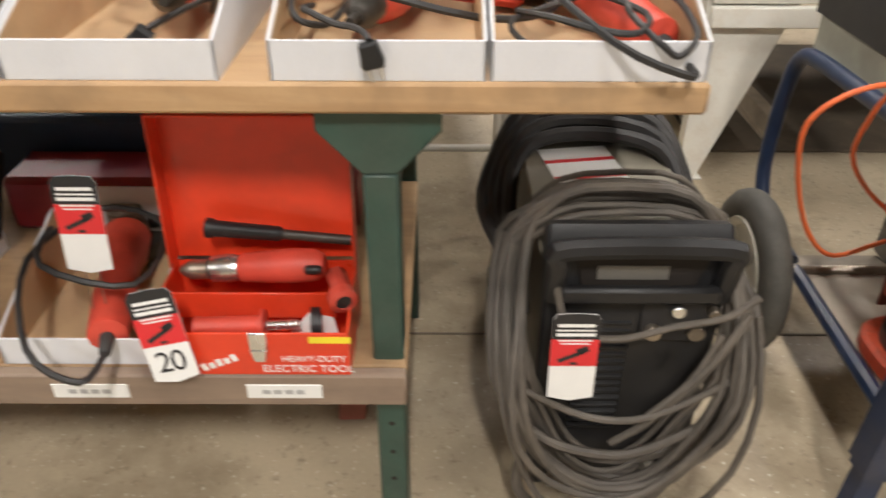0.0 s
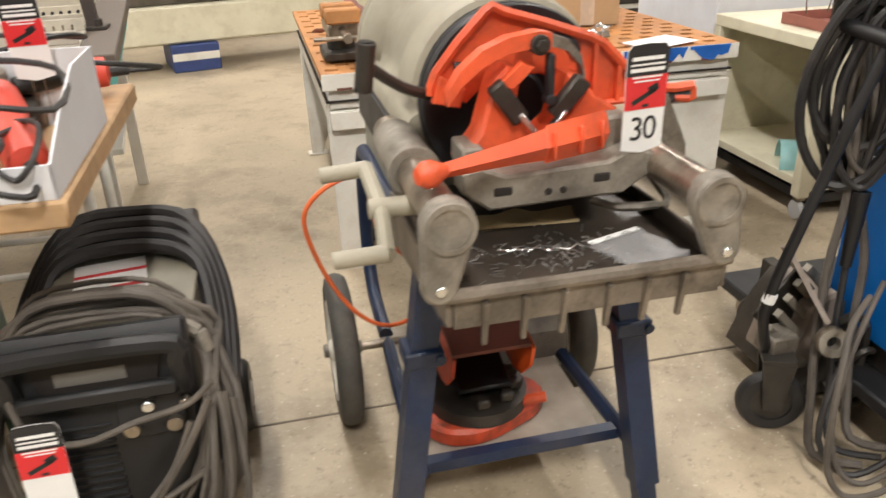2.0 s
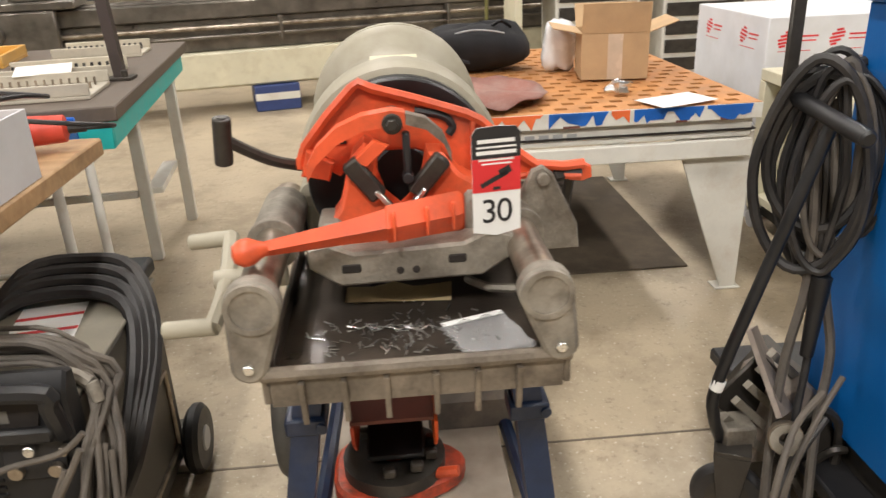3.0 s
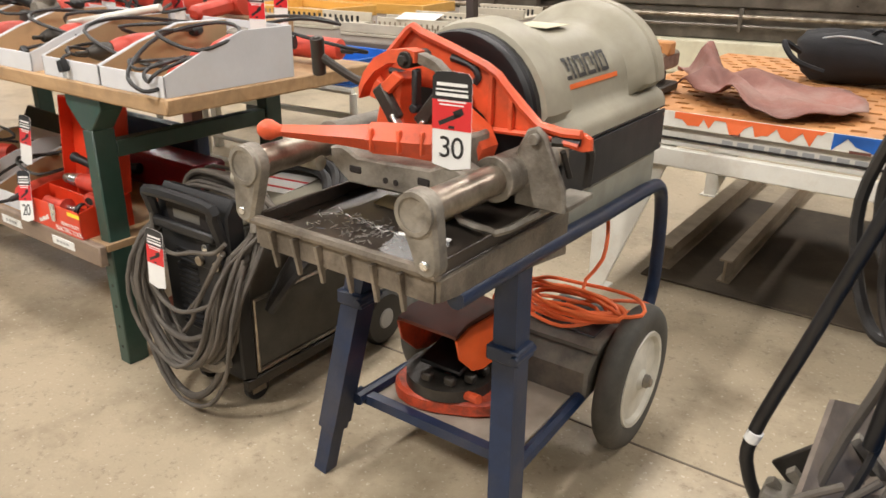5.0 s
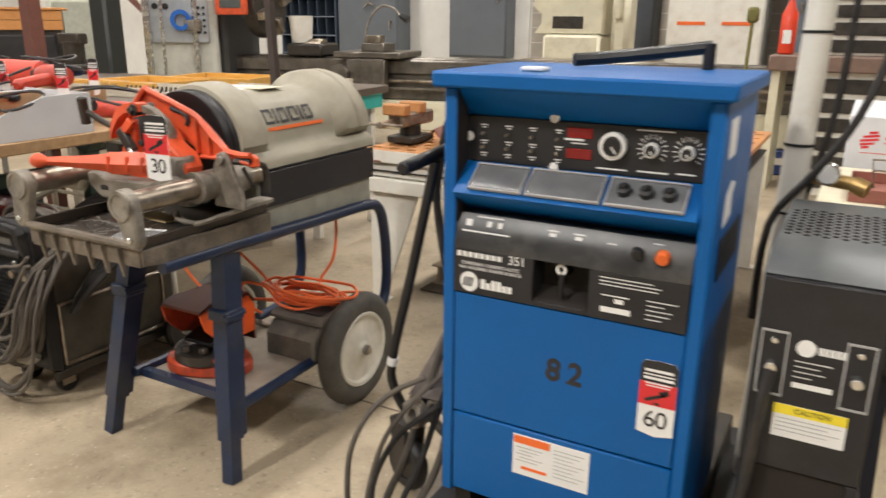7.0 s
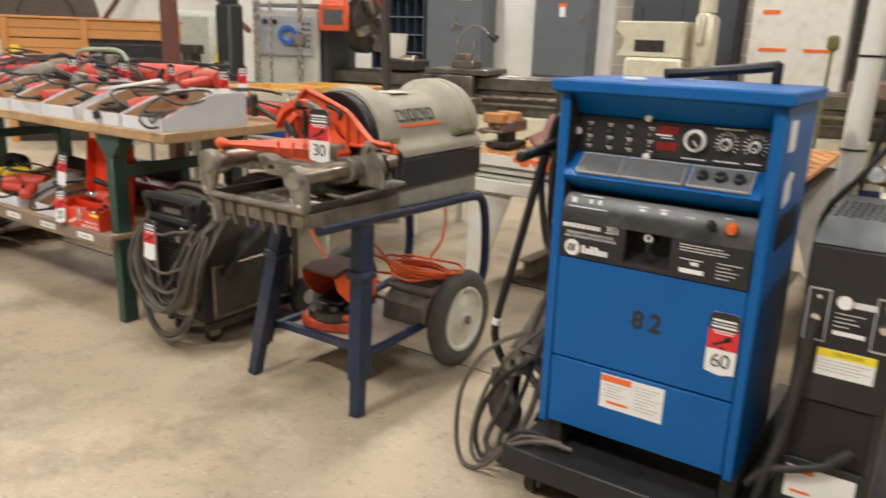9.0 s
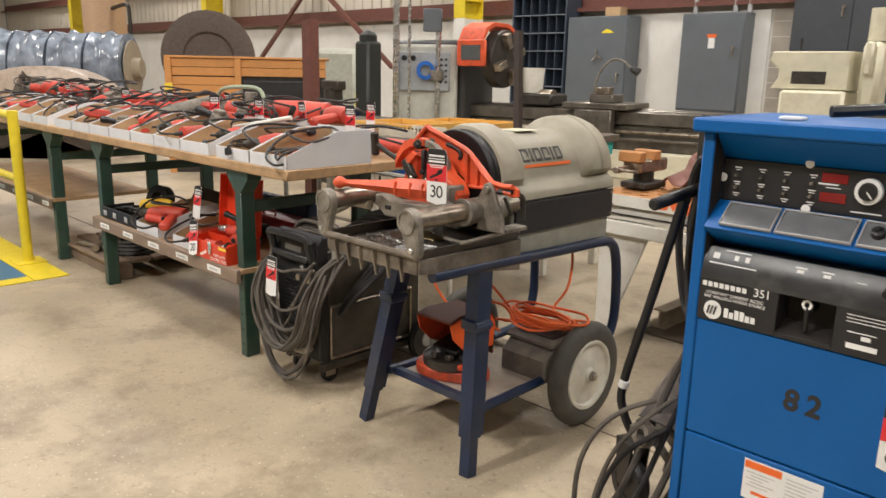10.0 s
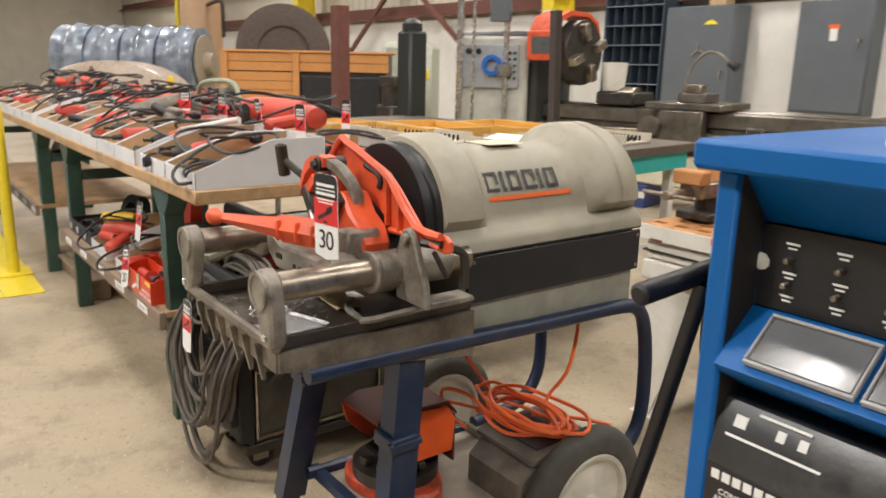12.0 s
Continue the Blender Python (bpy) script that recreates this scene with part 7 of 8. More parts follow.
cream_cabinet()
solo("grinding_guard", xf(loft([[(.10 * math.cos(a), y, .10 * math.sin(a)) for a in [math.pi * i / 12 for i in range(13)]] + [(.094 * math.cos(a), y, .094 * math.sin(a)) for a in [math.pi * i / 12 for i in range(12, -1, -1)]] for y in (0, .16)]), pose(3.12, 2.45, .176, 0, 0, 60)), mat("pale_teal_plastic", (.28, .52, .52), .4), "pale teal curved guard on the lower shelf", "guard")
for k in range(3):
    x = 3.02 + .27 * k
    t = thing("parts_tray", (x + .12, 2.52, .731), "shallow rusty red tray with a wire handle", "tray", "rusty trays")
    part("pan", join(box(x, x + .24, 2.34, 2.70, .731, .737, .001), box(x, x + .24, 2.34, 2.345, .7375, .775, .001), box(x, x + .24, 2.695, 2.70, .7375, .775, .001), box(x, x + .005, 2.3455, 2.6945, .7375, .775, .001), box(x + .235, x + .24, 2.3455, 2.6945, .7375, .775, .001)), mat("rust_red_tray", (.30, .11, .08), .6, dirt=.3), t)
    for y in (2.40, 2.64):
        part("wire_handle", tube([(x + .07, y, .772), (x + .06, y, .83), (x + .18, y, .83), (x + .17, y, .772)], .004, 6, smooth=0), STEEL, t)


def logo_carton(x0, x1, y0, y1, z0, z1):
    t = thing("white_carton", ((x0 + x1) / 2, (y0 + y1) / 2, z0), "white carton printed with red emblems", "carton", "white cartons")
    part("carton_body", box(x0, x1, y0, y1, z0, z1, .004), CARDW, t)
    gs = []
    n = max(1, int((x1 - x0) / .22))
    for k in range(n):
        for zz in (z0 + (z1 - z0) * .80,):
            cx = x0 + (x1 - x0) * (k + .35) / n
            gs.append(join(*[xf(box(-w, w, -.0008, 0, -.005, .005, 0), pose(cx + q * .4, y0 - .0002, zz + q, 0, -8, 0)) for q, w in ((-.030, .014), (-.016, .026), (0, .034), (.016, .030), (.031, .016))], box(cx + .055, cx + .15, y0 - .001, y0 - .0003, zz + .006, zz + .014, 0), box(cx + .055, cx + .14, y0 - .001, y0 - .0003, zz - .012, zz - .006, 0), box(cx - .03, cx + .12, y0 - .001, y0 - .0003, zz - .054, zz - .051, 0)))
    m = max(1, int((y1 - y0) / .26))
    for k in range(m):
        cy = y0 + (y1 - y0) * (k + .6) / m
        zz = z0 + (z1 - z0) * .80
        gs.append(join(*[xf(box(-.0008, 0, -w, w, -.005, .005, 0), pose(x0 - .0002, cy - q * .4, zz + q, 8, 0, 0)) for q, w in ((-.030, .014), (-.016, .026), (0, .034), (.016, .030), (.031, .016))], box(x0 - .001, x0 - .0003, cy - .15, cy - .055, zz + .006, zz + .014, 0), box(x0 - .001, x0 - .0003, cy - .14, cy - .055, zz - .012, zz - .006, 0), box(x0 - .001, x0 - .0003, cy - .12, cy + .03, zz - .054, zz - .051, 0)))
    each("red_emblem", gs, PRINTR, t, "round red printed emblem")


logo_carton(2.98, 3.92, 3.12, 3.90, 0, .455)
logo_carton(2.98, 3.92, 3.12, 3.90, .456, .93)


# ---- teal table with drill boxes ----
def teal_table():
    m = pose(.50, 2.12, 0, 0, 0, 6)
    L, D = 2.35, 1.62
    t = thing("teal_table", (-.6, 3.0, 0), "table with a thick dark top, teal apron and white legs", "table")
    part("tabletop", xf(box(-L, 0, 0, D, .845, .89, .004), m), BROWNB, t, "dark brown slab top")
    part("apron", xf(join(box(-L + .03, -.03, .03, .05, .755, .8445, .003), box(-L + .03, -.03, D - .05, D - .03, .755, .8445, .003), box(-.05, -.03, .0505, D - .0505, .755, .8445, .003)), m), TEAL, t, "teal painted apron")
    for x, y in ((-.19, 1.02), (-.10, 1.54), (-L + .2, 1.0), (-L + .2, 1.5)):
        part("leg", xf(box(x - .025, x + .025, y - .025, y + .025, 0, .7545, .004), m), WHITEP, t)
    part("brace", xf(join(box(-.19, -.12, 1.05, 1.51, .30, .33, .003)), m), WHITEP, t)
    part("brace", xf(box(-L + .25, -.22, 1.0, 1.03, .30, .33, .003), m), WHITEP, t)


teal_table()
TM = pose(.50, 2.12, .8905, 0, 0, 6)


def drill_index(x, y, w, d, dark):
    p = TM @ Vector((x, y, 0))
    t = thing("drill_bit_case", p, "open case of drill bits standing in rows", "drill case", "drill bit cases")
    base = Matrix.Translation(p) @ pose(0, 0, 0, 0, 0, 6)
    part("case", xf(join(box(-w / 2, w / 2, -d / 2, d / 2, 0, .012, .002), box(-w / 2, w / 2, -d / 2, -d / 2 + .01, .0125, .05, .002), box(-w / 2, w / 2, d / 2 - .01, d / 2, .0125, .05, .002)), base), mat("pale_case_" + str(dark), (.55, .50, .40) if dark else (.50, .46, .38), .5), t)
    part("card", xf(box(-w / 2 + .02, w * .1, -d * .4, -d * .1, .0125, .0135, 0), base), PRINTR, t, "red printed card")
    bits = []
    for i in range(14):
        for j in range(3):
            u, v = -w / 2 + .03 + (w - .06) * i / 13, -d / 2 + .04 + (d - .08) * (j + .5) / 3
            bits.append(cyl((u, v, .013), (u, v, .034 + .006 * (j == 2)), .006 if dark else .004, n=6))
    tagged(part("drill_bits", xf(join(*bits), base), BLACK if dark else STEEL, t), kind="stuff")


for x, y, w, d, k in ((-.30, .28, .40, .28, 0), (-.32, .66, .42, .26, 1), (-.85, .40, .46, .30, 1), (-1.35, .45, .40, .28, 0), (-.30, 1.25, .36, .24, 1)):
    drill_index(x, y, w, d, k)
solo("folded_paper", xf(box(-.09, .09, -.06, .06, 0, .002, 0), TM @ pose(-.32, .47, .055, 8, 0, 10)), PAPER, "white paper on the drill cases", "paper")


def wood_tray(x, y, w, d, a):
    m = TM @ pose(x, y, 0, 0, 0, a)
    p = m.translation
    t = thing("wooden_tray", p, "shallow orange varnished wooden tray", "tray", "wooden trays")
    part("tray_base", xf(box(-w / 2, w / 2, -d / 2, d / 2, 0, .008, .001), m), ORANGEWOOD, t)
    for q in ((-w / 2, w / 2, -d / 2, -d / 2 + .012), (-w / 2, w / 2, d / 2 - .012, d / 2), (-w / 2, -w / 2 + .012, -d / 2 + .0125, d / 2 - .0125), (w / 2 - .012, w / 2, -d / 2 + .0125, d / 2 - .0125)):
        part("side", xf(box(*q, .0085, .05, .002), m), ORANGEWOOD, t)


wood_tray(-1.15, .75, .55, .42, -8)
wood_tray(-1.65, .35, .50, .38, 12)
wood_tray(-.95, 1.20, .60, .40, 4)


def steel_post():
    t = thing("table_post", (.365, 2.62, .89), "slender dark steel post clamped on the table", "post")
    part("post", tube([(.365, 2.62, .8905), (.33, 2.63, 1.50)], .026, 4, smooth=0, square=True), mat("dark_grey_steel", (.075, .06, .055), .5, .3, dirt=.3), t)
    part("foot", join(box(.32, .41, 2.58, 2.66, .8905, .902, .002), cyl((.385, 2.60, .902), (.385, 2.60, .925), .012)), DARKIRON, t)


steel_post()


def tray_stand():
    t = thing("tray_stand", (-.1, 1.93, 0), "light white tube stand behind the bench", "stand")
    for x in (-.72, .42):
        for y in (1.80, 2.04):
            part("leg", cyl((x, y, 0), (x, y, .76), .014, n=10), WHITEP, t)
    for y in (1.80, 2.04):
        part("rail", cyl((-.72, y, .765), (.42, y, .765), .012, n=8), WHITEP, t)
        part("rail", cyl((-.70, y, .40), (.40, y, .40), .010, n=8), WHITEP, t)


tray_stand()
for k, (x, w) in enumerate(((.26, .30), (-.10, .36), (-.50, .36))):
    t = thing("blue_bin", (x, 1.92, .778), "blue moulded plastic bin", "bin", "blue bins")
    part("shell", join(box(x - w / 2, x + w / 2, 1.80, 2.04, .778, .786, .003), box(x - w / 2, x + w / 2, 1.80, 1.806, .7865, .855, .003), box(x - w / 2, x + w / 2, 2.034, 2.04, .7865, .88, .003), box(x - w / 2, x - w / 2 + .006, 1.8065, 2.0335, .7865, .87, .003), box(x + w / 2 - .006, x + w / 2, 1.8065, 2.0335, .7865, .87, .003)), BLUEP, t)
    part("rim", join(box(x - w / 2 - .01, x + w / 2 + .01, 1.79, 1.7995, .845, .862, .003)), BLUEP, t)

# ---- long lathe ----
def lathe():
    t = thing("engine_lathe", (-.4, 5.6, 0), "long cream engine lathe with dark ways and an orange chuck guard", "lathe")
    part("bed_base", join(box(-3.3, 4.2, 5.42, 5.95, .24, .56, .02)), CREAM, t)
    for x in (.37, 2.6, -1.9):
        part("levelling_foot", box(x - .19, x + .19, 5.38, 5.95, .0, .235, .01), mat("blue_foot_paint", (.035, .06, .19), .5), t, "dark blue levelling foot")
        part("foot_stripe", box(x - .185, x + .185, 5.377, 5.3795, .10, .165, .001), WHITEP, t)
    part("bed", box(-3.0, 4.4, 5.50, 5.90, .561, .84, .01), BEDIRON, t, "oily dark lathe bed")
    for y, z0, z1 in ((5.46, .90, .985), (5.60, .905, 1.0), (5.82, .905, 1.0)):
        part("way", box(-3.0, 4.4, y, y + .07, z0 - .06, z1, .012), BEDIRON, t, "long polished slideway")
    part("lead_screw", cyl((-3.0, 5.44, .77), (4.4, 5.44, .77), .022, n=12), STEEL, t)
    part("feed_rod", cyl((-3.0, 5.44, .69), (4.4, 5.44, .69), .016, n=10), BEDIRON, t)
    each("rod_bracket", [box(x, x + .03, 5.40, 5.495, .64, .84, .004) for x in (.45, 1.9, 3.4)], BEDIRON, t)
    part("headstock", box(-3.95, -2.95, 5.30, 6.0, .57, 1.75, .04), mat("dark_headstock", (.055, .058, .06), .45, var=.15, dirt=.2), t)
    ch = part("chuck", rev([(.05, -.02), (.10, -.02), (.33, 0), (.34, .02), (.34, .13), (.31, .15)], (-2.55, 5.55, 1.53), (-1, 0, 0), 36), DARKIRON, t, "large dark four-jaw chuck")
    each("jaw", [xf(cbox(0, 0, .22, .10, .09, .18, .008), Matrix.Translation((-2.52, 5.55, 1.53)) @ pose(0, 0, 0, a, 0, 0)) for a in (20, 110, 200, 290)], STEEL, ch)
    gp = [(5.12, 1.45), (5.12, 1.74), (5.20, 1.88), (5.38, 1.95), (5.72, 1.95), (5.90, 1.87), (5.97, 1.70), (5.93, 1.68), (5.87, 1.83), (5.71, 1.90), (5.39, 1.90), (5.24, 1.84), (5.17, 1.73), (5.17, 1.45)]
    gd = part("chuck_guard", join(prism(gp, "yz", -2.92, -2.62, .004), box(-2.92, -2.56, 5.085, 5.119, 1.44, 1.74, .012)), ORANGE, t, "bright orange chuck guard")
    part("guard_window", box(-2.86, -2.62, 5.078, 5.0845, 1.51, 1.68, .01), mat("smoked_window", (.10, .11, .11), .15), gd)
    part("carriage", join(box(-1.75, -1.05, 5.30, 6.0, 1.005, 1.07, .01), box(-1.60, -1.20, 5.28, 5.40, .66, 1.0, .012), box(-1.5, -1.25, 5.42, 5.75, 1.071, 1.16, .01), cyl((-1.66, 5.27, .84), (-1.66, 5.20, .84), .10, n=20)), BEDIRON, t)
    part("tool_post", box(-1.45, -1.30, 5.44, 5.58, 1.161, 1.24, .006), STEEL, t)
    part("quill", cyl((-2.2, 5.64, 1.08), (-2.0, 5.64, 1.08), .11, n=20), STEEL, t)
    part("tailstock", join(box(-2.35, -1.95, 5.46, 5.9, 1.005, 1.14, .02)), DARKIRON, t)
    lp = part("work_lamp", tube([(-1.55, 5.6, 1.05), (-1.52, 5.6, 1.22), (-1.49, 5.6, 1.36), (-1.42, 5.6, 1.48), (-1.32, 5.58, 1.545), (-1.20, 5.56, 1.52), (-1.12, 5.55, 1.44)], .013, 8), CAST, t, "bent gooseneck work lamp")
    part("lamp_shade", rev([(.018, 0), (.03, .02), (.045, .10), (.04, .10)], (-1.13, 5.55, 1.45), (.9, 0, -.45), 16), BLACK, lp)
    t.location = (-.426, 6.392, 0)
    t.rotation_euler = (0, 0, radians(12))
    t.scale = (1, 1, .92)


lathe()
lt2 = thing("parts_bucket", (-2.24, 6.03, 1.05), "white plastic tub on the lathe", "tub")
part("tub", rev([(.10, 0), (.105, .005), (.125, .27), (.12, .27), (.10, .02), (.001, .02)], (-2.24, 6.03, 1.052), (0, 0, 1), 20), WHITEP, lt2)

# ---- cabinets at the wall ----
def wall_cabinet(x0, x1, y0, y1, z0, z1, m, label, two=False):
    t = thing("steel_cabinet", ((x0 + x1) / 2, (y0 + y1) / 2, z0), label, "cabinet", "wall cabinets")
    part("body", box(x0, x1, y0, y1, z0, z1, .006), m, t)
    xs = [(x0 + .015, (x0 + x1) / 2 - .003), ((x0 + x1) / 2 + .003, x1 - .015)] if two else [(x0 + .015, x1 - .015)]
    for a, b in xs:
        d = part("door", box(a, b, y0 - .022, y0 - .001, z0 + .03, z1 - .02, .004), m, t)
        part("handle", join(cyl((b - .10, y0 - .055, (z0 + z1) / 2 + .2), (b - .10, y0 - .022, (z0 + z1) / 2 + .2), .018), box(b - .11, b - .09, y0 - .07, y0 - .056, (z0 + z1) / 2 + .08, (z0 + z1) / 2 + .22, .003)), STEEL, d)
    return t


c1 = wall_cabinet(-4.29, -3.21, 9.45, 9.80, 0, 2.12, GREYCAB, "tall grey steel cabinet with a turning handle")
part("hand_wheel", join(*[xf(cyl((0, 0, 0), (.11, 0, 0), .011, n=8), pose(-3.70, 9.40, 1.53, 0, a, 0)) for a in (20, 140, 260)]), STEEL, c1)
part("yellow_sticker", prism([(-3.66, 1.87), (-3.44, 1.87), (-3.48, 1.905), (-3.55, 1.93), (-3.62, 1.905)], "xz", 9.4245, 9.4275, .0005), PRINTY, c1, "yellow warning sticker")
solo("white_board", box(-3.05, -1.26, 9.80, 9.846, .3, 2.15, .003), WALLW, "white painted board on the wall", "board", kind="structure")
c2 = wall_cabinet(-2.37, -1.47, 9.50, 9.798, .78, 2.11, GREYCAB, "large grey electrical cabinet on the wall")
part("warning_tag", box(-1.95, -1.86, 9.4735, 9.4775, 1.64, 1.78, 0), PAPER, c2, "white hanging tag")
part("tag_top", box(-1.97, -1.84, 9.472, 9.4775, 1.782, 1.83, 0), PRINTO, c2)
for x in (-2.30, -1.72, -1.52):
    solo("conduit", cyl((x, 9.72, 2.115), (x, 9.72, 5.8), .032, n=10), PRINTG, "grey steel electrical conduit pipe", "conduit", "conduits")
wall_cabinet(-.86, .55, 9.50, 9.84, .85, 3.0, mat("charcoal_cabinet", (.05, .056, .066), .5), "large charcoal electrical cabinet", True)
wc = wall_cabinet(.80, 1.88, 9.15, 9.83, 0, 2.4, WHITEP, "white cabinet with orange labels")
for x0, x1, z0, z1 in ((.92, 1.24, 1.26, 1.30), (1.43, 1.75, 1.26, 1.30), (.92, 1.12, 1.69, 1.74)):
    part("orange_label", box(x0, x1, 9.1235, 9.1275, z0, z1, 0), PRINTO, wc, "orange printed label")
wall_cabinet(2.10, 2.37, 9.2, 9.83, 0, 2.6, mat("slate_post", (.12, .14, .17), .5), "slate grey narrow cabinet")


def pigeon_rack():
    x0, x1, y0, y1 = -5.40, -4.31, 9.40, 9.80
    t = thing("pigeonhole_rack", (-4.85, 9.6, 0), "dark blue-grey steel pigeonhole rack", "rack")
    part("back", box(x0, x1, y1 - .01, y1, 0, 2.46, 0), DARKCAB, t)
    for x in (x0, x1 - .02):
        part("side", box(x, x + .02, y0, y1 - .011, 0, 2.46, .002), DARKCAB, t)
    for k in range(9):
        z = .20 + .28 * k
        part("shelf", box(x0 + .021, x1 - .021, y0, y1 - .012, z, z + .015, .001), mat("rack_edge", (.16, .19, .23), .45) if k == 0 else bpy.data.materials["rack_edge"], t)
    for k in range(8):
        for j in range(1, 6):
            x = x0 + .02 + (x1 - x0 - .04) * j / 6
            part("divider", box(x - .004, x + .004, y0 + .01, y1 - .013, .2155 + .28 * k, .4795 + .28 * k, 0), DARKCAB, t)


pigeon_rack()
solo("brown_box", box(-3.66, -3.40, 9.50, 9.70, 2.121, 2.25, .004), CARD, "small cardboard box on the cabinet", "box")


def milling_machine():
    t = thing("milling_machine", (.35, 6.5, 0), "cream milling machine with rounded head", "milling machine")
    part("column", box(.10, .70, 6.35, 7.0, 0, 1.17, .03), CREAM, t)
    part("ram", prism([(-.02, 1.18), (.70, 1.18), (.70, 1.60), (-.02, 1.60), (-.05, 1.50), (.05, 1.40), (.05, 1.30)], "xz", 6.42, 6.85, .015), CREAM, t)
    part("window", box(.18, .50, 6.412, 6.4195, 1.24, 1.38, .006), DARKIRON, t)
    part("lever", cyl((.18, 6.6, 1.60), (.18, 6.6, 1.75), .012), BLACK, t)
    part("head", join(box(.78, .96, 6.42, 6.75, .95, 1.70, .05), cyl((.87, 6.55, 1.71), (.87, 6.55, 2.05), .085, n=20), box(.82, .90, 6.34, 6.419, 1.35, 1.70, .02)), CREAM, t)
    part("table", box(.0, 1.4, 5.98, 6.34, .80, .90, .008), STEEL, t)
    t.location = (-.10, 8.28, 0)
    t.scale = (1.15, 1, .975)


milling_machine()


# ---- brown work counter with drawers ----
def drawer_bench():
    t = thing("drawer_bench", (3.3, 5.0, 0), "brown-topped steel bench with banks of drawers", "bench")
    part("counter", box(2.45, 4.4, 4.65, 5.30, .97, 1.09, .01), mat("brown_counter", (.20, .13, .10), .5), t)
    for x in (2.74, 3.45):
        u = part("drawer_unit", box(x, x + .55, 4.72, 5.28, .0, .969, .004), WHITEP, t)
        for k in range(6):
            part("drawer", box(x + .02, x + .53, 4.705, 4.719, .06 + .15 * k, .17 + .15 * k, .003), DARKIRON, u)
    part("leg", box(2.47, 2.52, 4.70, 5.25, 0, .969, .003), CREAM, t)
    t.location = (3.39, 6.35, 0)
    t.scale = (1.25, 1, .97)


drawer_bench()


def upper_drawers():
    t = thing("drawer_cabinet", (3.05, 5.05, 1.09), "small white drawer cabinet on the bench", "cabinet")
    part("body", box(2.72, 3.4, 4.85, 5.2, 1.091, 1.55, .004), WHITEP, t)
    for k in range(4):
        part("drawer", box(2.75, 3.37, 4.835, 4.849, 1.11 + .11 * k, 1.19 + .11 * k, .003), DARKIRON, t)
    t.location = (3.06, 6.45, 1.058)
    t.scale = (1.25, 1, 1.15)


upper_drawers()
fe = thing("fire_extinguisher", (2.40, 6.25, 1.057), "red fire extinguisher with a white label", "extinguisher")
part("bottle", rev([(.05, 0), (.06, .01), (.06, .30), (.03, .36), (.02, .40)], (2.42, 6.2, 1.059), (0, 0, 1), 18), REDBOX, fe)
part("paper_label", box(2.39, 2.45, 6.136, 6.139, 1.14, 1.24, 0), PAPER, fe)
solo("green_broom", join(cyl((2.13, 6.1, .0), (2.15, 6.2, 1.29), .014), cbox(2.15, 6.2, 1.35, .09, .05, .12, .02)), mat("olive_bristle", (.16, .15, .05), .9), "upright broom with olive bristles", "broom")

# ---- far left: reels, crate, columns, boring mill ----
def cable_reel(c, r, w, yaw, wrapped):
    m = pose(c[0], c[1], c[2], 0, 0, yaw) @ Matrix.Diagonal((w, 1, 1, 1))
    t = thing("cable_reel", (c[0], c[1], 0), "stretch-wrapped row of steel reels" if wrapped else "large brown steel reel standing on edge", "reel", "reels")
    if wrapped:
        rw = random.Random(6)
        for k in range(4):
            rings = []
            for q in range(9):
                base = r * (1 - .05 * (q in (0, 8)) - .10 * abs(math.sin(q * .78)))
                rings.append([(-.80 + .37 * k + .043 * q, base * rw.uniform(.965, 1.02) * math.cos(a), base * rw.uniform(.965, 1.02) * math.sin(a)) for a in [2 * math.pi * i / 28 for i in range(28)]])
            part("reel_drum", xf(loft(rings), m), WRAP, t, "blue-grey plastic wrapped reel")
        part("end_disc", xf(rev([(r * .75, 0), (r * .75, .015), (r * .30, .02), (r * .28, .10), (.02, .10)], (.675, 0, 0), (1, 0, 0), 26), m), mat("tan_reel_end", (.40, .33, .24), .5), t)
    else:
        part("flange", xf(rev([(.02, 0), (r * .5, 0), (r * .55, .04), (r * .85, .05), (r, .03), (r, -.01), (r * .9, -.02)], (.1, 0, 0), (1, 0, 0), 40), m), mat("brown_reel", (.12, .09, .075), .55, .2, var=.2), t)
        part("flange", xf(rev([(.02, 0), (r, 0), (r, .03)], (-.5, 0, 0), (1, 0, 0), 40), m), bpy.data.materials["brown_reel"], t)
        part("drum", xf(cyl((-.49, 0, 0), (.08, 0, 0), r * .6, n=30), m), DARKIRON, t)
    part("cradle", xf(join(box(-.6, .8, -r * .6, -r * .5, -c[2], -c[2] + max(.1, c[2] - r * .78), .01), box(-.6, .8, r * .5, r * .6, -c[2], -c[2] + max(.1, c[2] - r * .78), .01)), m), WOODEDGE, t)


cable_reel((-9.35, 3.62, 1.20), .56, 1.45, 48, True)
cable_reel((-8.75, 5.65, 1.40), .74, 1.0, -27, False)
sh = thing("wrapped_pallet", (-8.2, 2.95, 0), "tan sheet-covered load under clear film", "load")
part("load", xf(loft([[(.95 * math.cos(a) * s, .35 * y, max(.02, .70 + .52 * math.sin(a) * s)) for a in [math.pi * i / 16 for i in range(17)]] + [(.95 * s, .35 * y, 0), (-.95 * s, .35 * y, 0)][::1] for y, s in ((-1, .9), (-.9, 1), (.9, 1), (1, .9))]), pose(-8.2, 2.95, 0, 0, 0, 50)), mat("tan_film", (.50, .40, .32), .3, var=.15), sh)


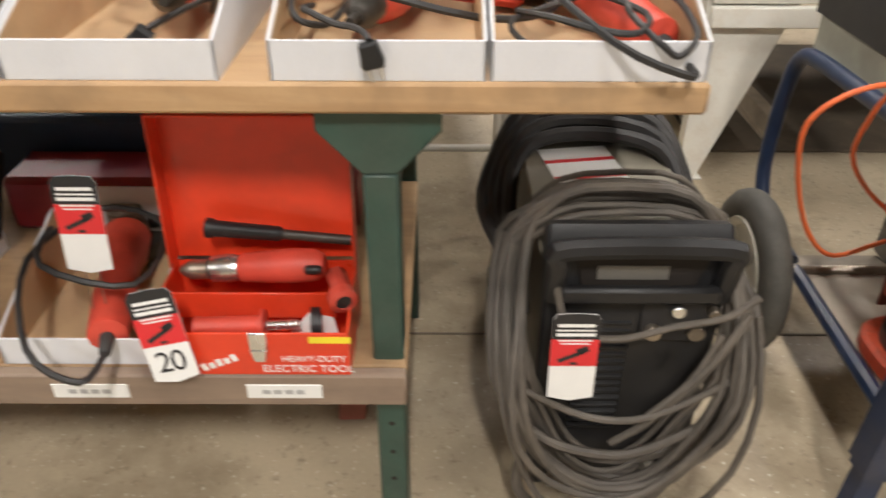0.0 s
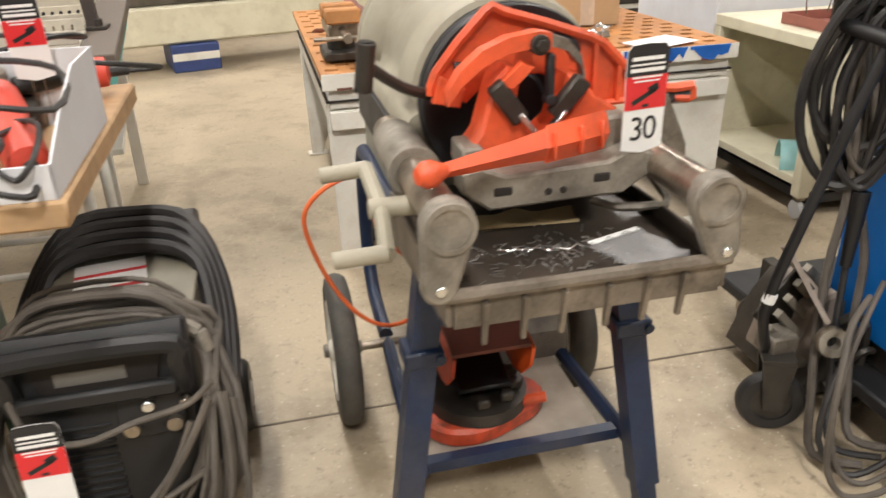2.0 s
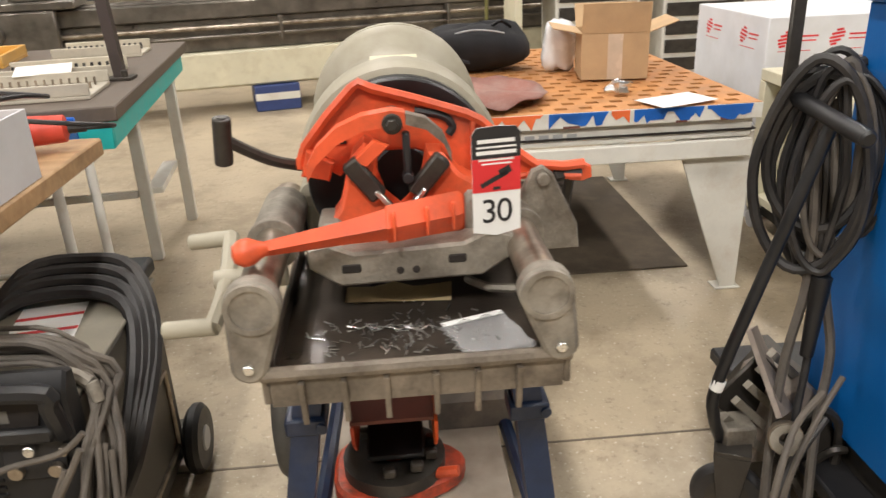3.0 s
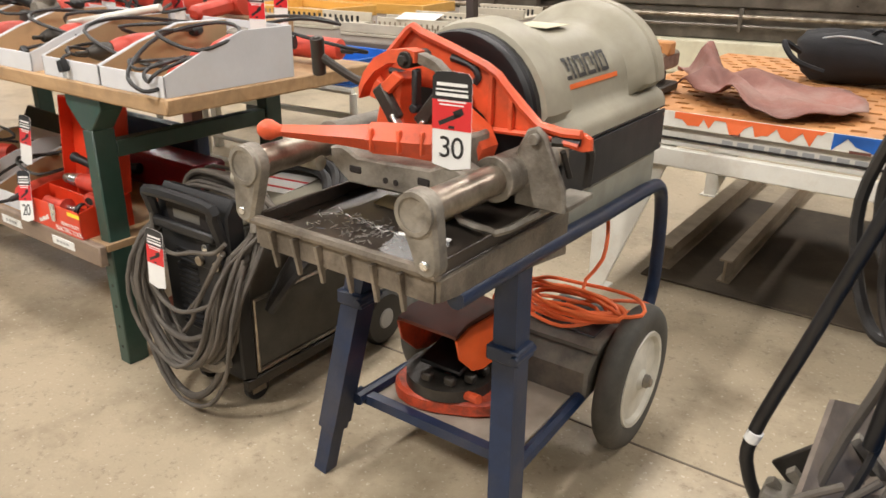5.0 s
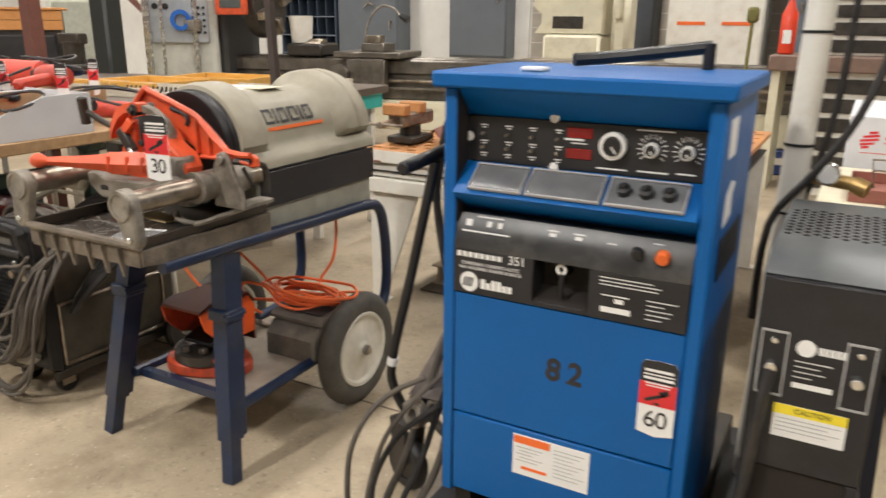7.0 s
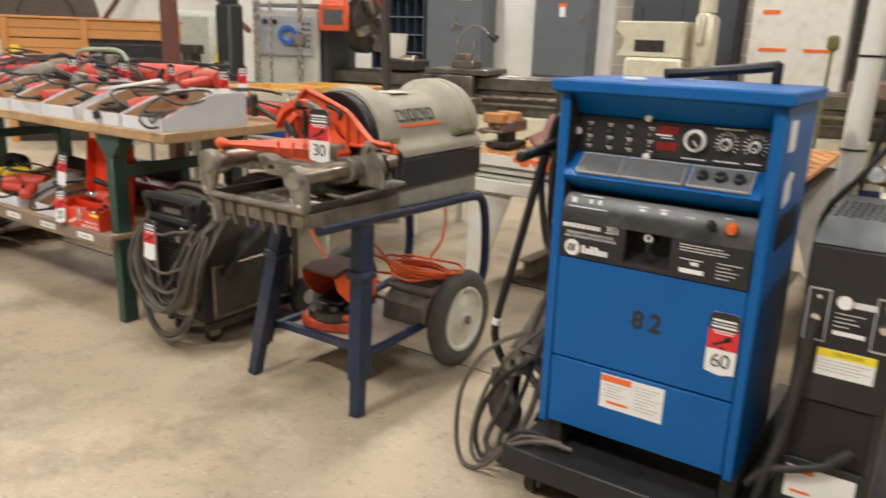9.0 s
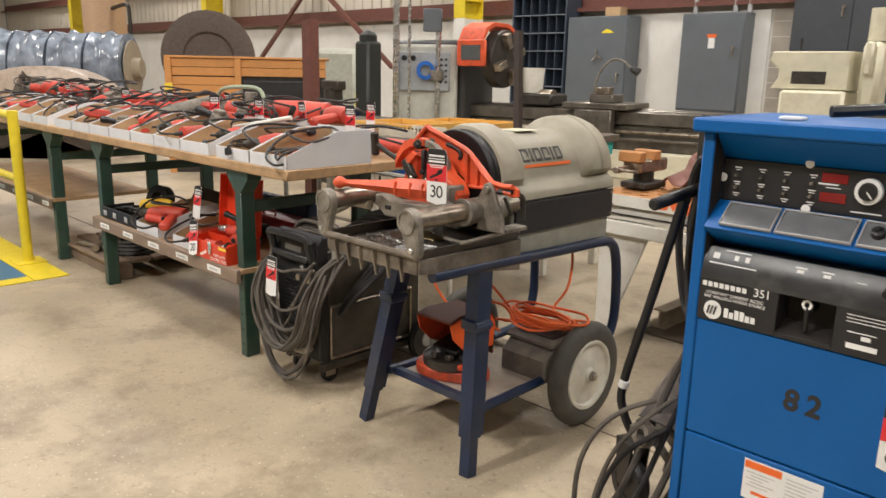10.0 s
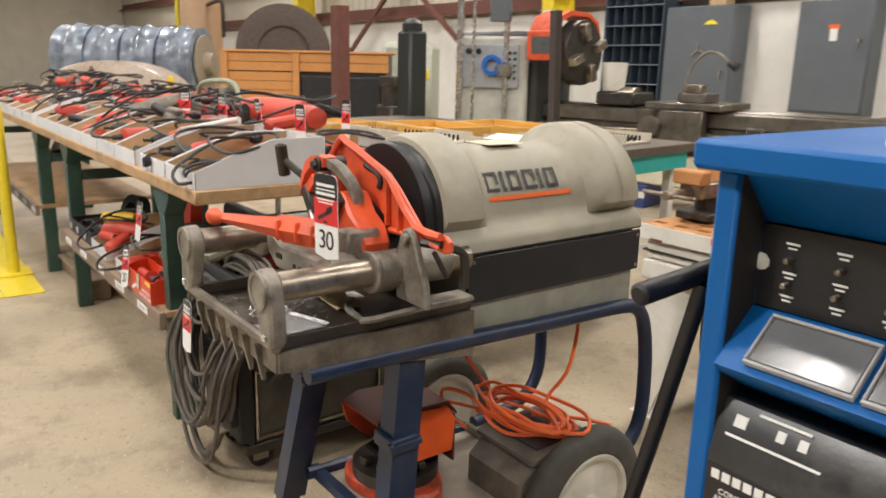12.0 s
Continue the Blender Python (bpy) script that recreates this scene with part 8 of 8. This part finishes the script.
def wood_crate():
    m = pose(-5.45, 4.45, 0, 0, 0, 52) @ Matrix.Diagonal((1.22, 1, .91, 1))
    t = thing("wooden_crate", (-4.9, 3.9, 0), "bright pine machinery crate with dark opening", "crate")
    for k in range(2):
        part("plank", xf(box(-.76, .76, -.40, -.378, 1.27 + .11 * k, 1.375 + .11 * k, .003), m), CRATEWOOD, t)
    for k in range(6):
        part("short_plank", xf(box(-.76, -.12, -.40, -.378, .60 + .11 * k, .705 + .11 * k, .003), m), CRATEWOOD, t)
    part("lid", xf(box(-.78, .78, -.42, .42, 1.492, 1.52, .004), m), CRATEWOOD, t)
    part("inside", xf(box(-.74, .74, -.37, .38, .0, 1.488, 0), m), DARKIRON, t)
    part("motor_block", xf(box(-.05, .70, -.43, -.372, .62, 1.22, .02), m), BLACKP, t)
    for x in (-.78, -.12):
        part("corner_post", xf(box(x, x + .06, -.43, -.4005, 0, 1.49, .003), m), CRATEWOOD, t)


wood_crate()
tk = thing("tan_tank", (-17.3, 7.4, 0), "tall tan cylindrical tank", "tank")
part("shell", rev([(.5, 0), (.52, .02), (.52, 2.9), (.45, 3.05), (.02, 3.1)], (-17.3, 7.4, 0), (0, 0, 1), 30), COPPER, tk)
part("pipe", tube([(-16.8, 7.4, 2.60), (-16.0, 7.4, 2.66), (-15.8, 7.4, 2.5), (-15.8, 7.4, 1.8)], .05, 8), DARKIRON, tk)
solo("maroon_post", tube([(-1.87, 2.81, 0), (-1.87, 2.81, 1.63)], .065, 4, smooth=0, square=True), RUST, "square maroon steel post", "post")
bc = thing("black_column", (-1.99, 3.48, 0), "black square machine column with rounded top", "column")
part("mast", join(box(-2.08, -1.90, 3.40, 3.56, 0, 1.50, .02), rev([(.075, 0), (.075, .05), (.045, .08), (.01, .09)], (-1.99, 3.48, 1.50), (0, 0, 1), 18)), mat("black_green_paint", (.018, .022, .02), .45), bc)


def boring_mill():
    m = pose(-3.31, 5.44, -.05, 0, 0, 40)
    t = thing("boring_mill", (-2.95, 5.0, 0), "grey-white boring machine with control panel and poles", "machine")
    part("body", xf(box(-.36, .36, -.3, .3, .05, 1.60, .03), m), mat("pale_grey_machine", (.52, .52, .47), .45, var=.08, dirt=.2), t)
    part("panel", xf(box(-.28, .28, -.345, -.301, 1.10, 1.52, .01), m), mat("panel_grey", (.36, .38, .40), .4), t)
    part("hand_wheel", xf(ring((.02, -.36, 1.32), (0, -1, 0), .10, .06, .04, 24), m), BLUEP, t, "dark blue hand wheel")
    each("push_button", [xf(cyl((.19 + .05 * i, -.36, 1.20 + .06 * j), (.19 + .05 * i, -.345, 1.20 + .06 * j), .014, n=10), m) for i in range(2) for j in range(5)], BLACK, t)
    each("dial", [xf(cyl((-.22 + .1 * i, -.36, 1.45), (-.22 + .1 * i, -.345, 1.45), .03, n=12), m) for i in range(2)], BLACK, t)


boring_mill()
for x, y in ((-3.37, 5.0), (-3.29, 4.96), (-3.14, 5.0)):
    solo("steel_pole", cyl((x, y, 0), (x, y, 2.6), .024 if x < -3.2 else .016, n=10), BRIGHT, "slim bright steel pole", "pole", "steel poles")
pd = thing("pendant_control", (-2.98, 5.28, 0), "machine pendant control on a bright column", "control")
part("column", cyl((-2.98, 5.28, 0), (-2.98, 5.28, 1.70), .030, n=12), BRIGHT, pd)
part("pendant", xf(box(-.10, .10, -.05, .05, 1.68, 1.92, .01), pose(-3.03, 5.24, 0, 0, 0, 40)), GREYCAB, pd)
part("clamp", cbox(-2.98, 5.25, 1.22, .13, .13, .11, .01), CAST, pd)
solo("yellow_robot_arm", join(tube([(-3.38, 4.5, 0), (-3.38, 4.5, .75), (-3.36, 4.5, 1.02), (-3.23, 4.45, 1.14)], .05, 8), cbox(-3.21, 4.45, 1.17, .10, .08, .10, .01)), YELLOW, "yellow tool stand with black base", "tool stand")
solo("iron_fixture", join(box(-3.98, -3.68, 4.4, 4.7, .0, .85, .02), cyl((-3.83, 4.5, .85), (-3.83, 4.5, 1.06), .10, n=14), cbox(-3.83, 4.5, 1.09, .3, .12, .10, .01)), DARKIRON, "dark iron machine fixture", "fixture")
solo("pale_machine_casting", xf(box(-.35, .35, -.3, .3, 0, 1.55, .08), pose(-6.1, 6.3, 0, 0, 0, 40)), mat("pale_green_machine", (.45, .46, .38), .5), "pale green-grey machine casting", "machine")
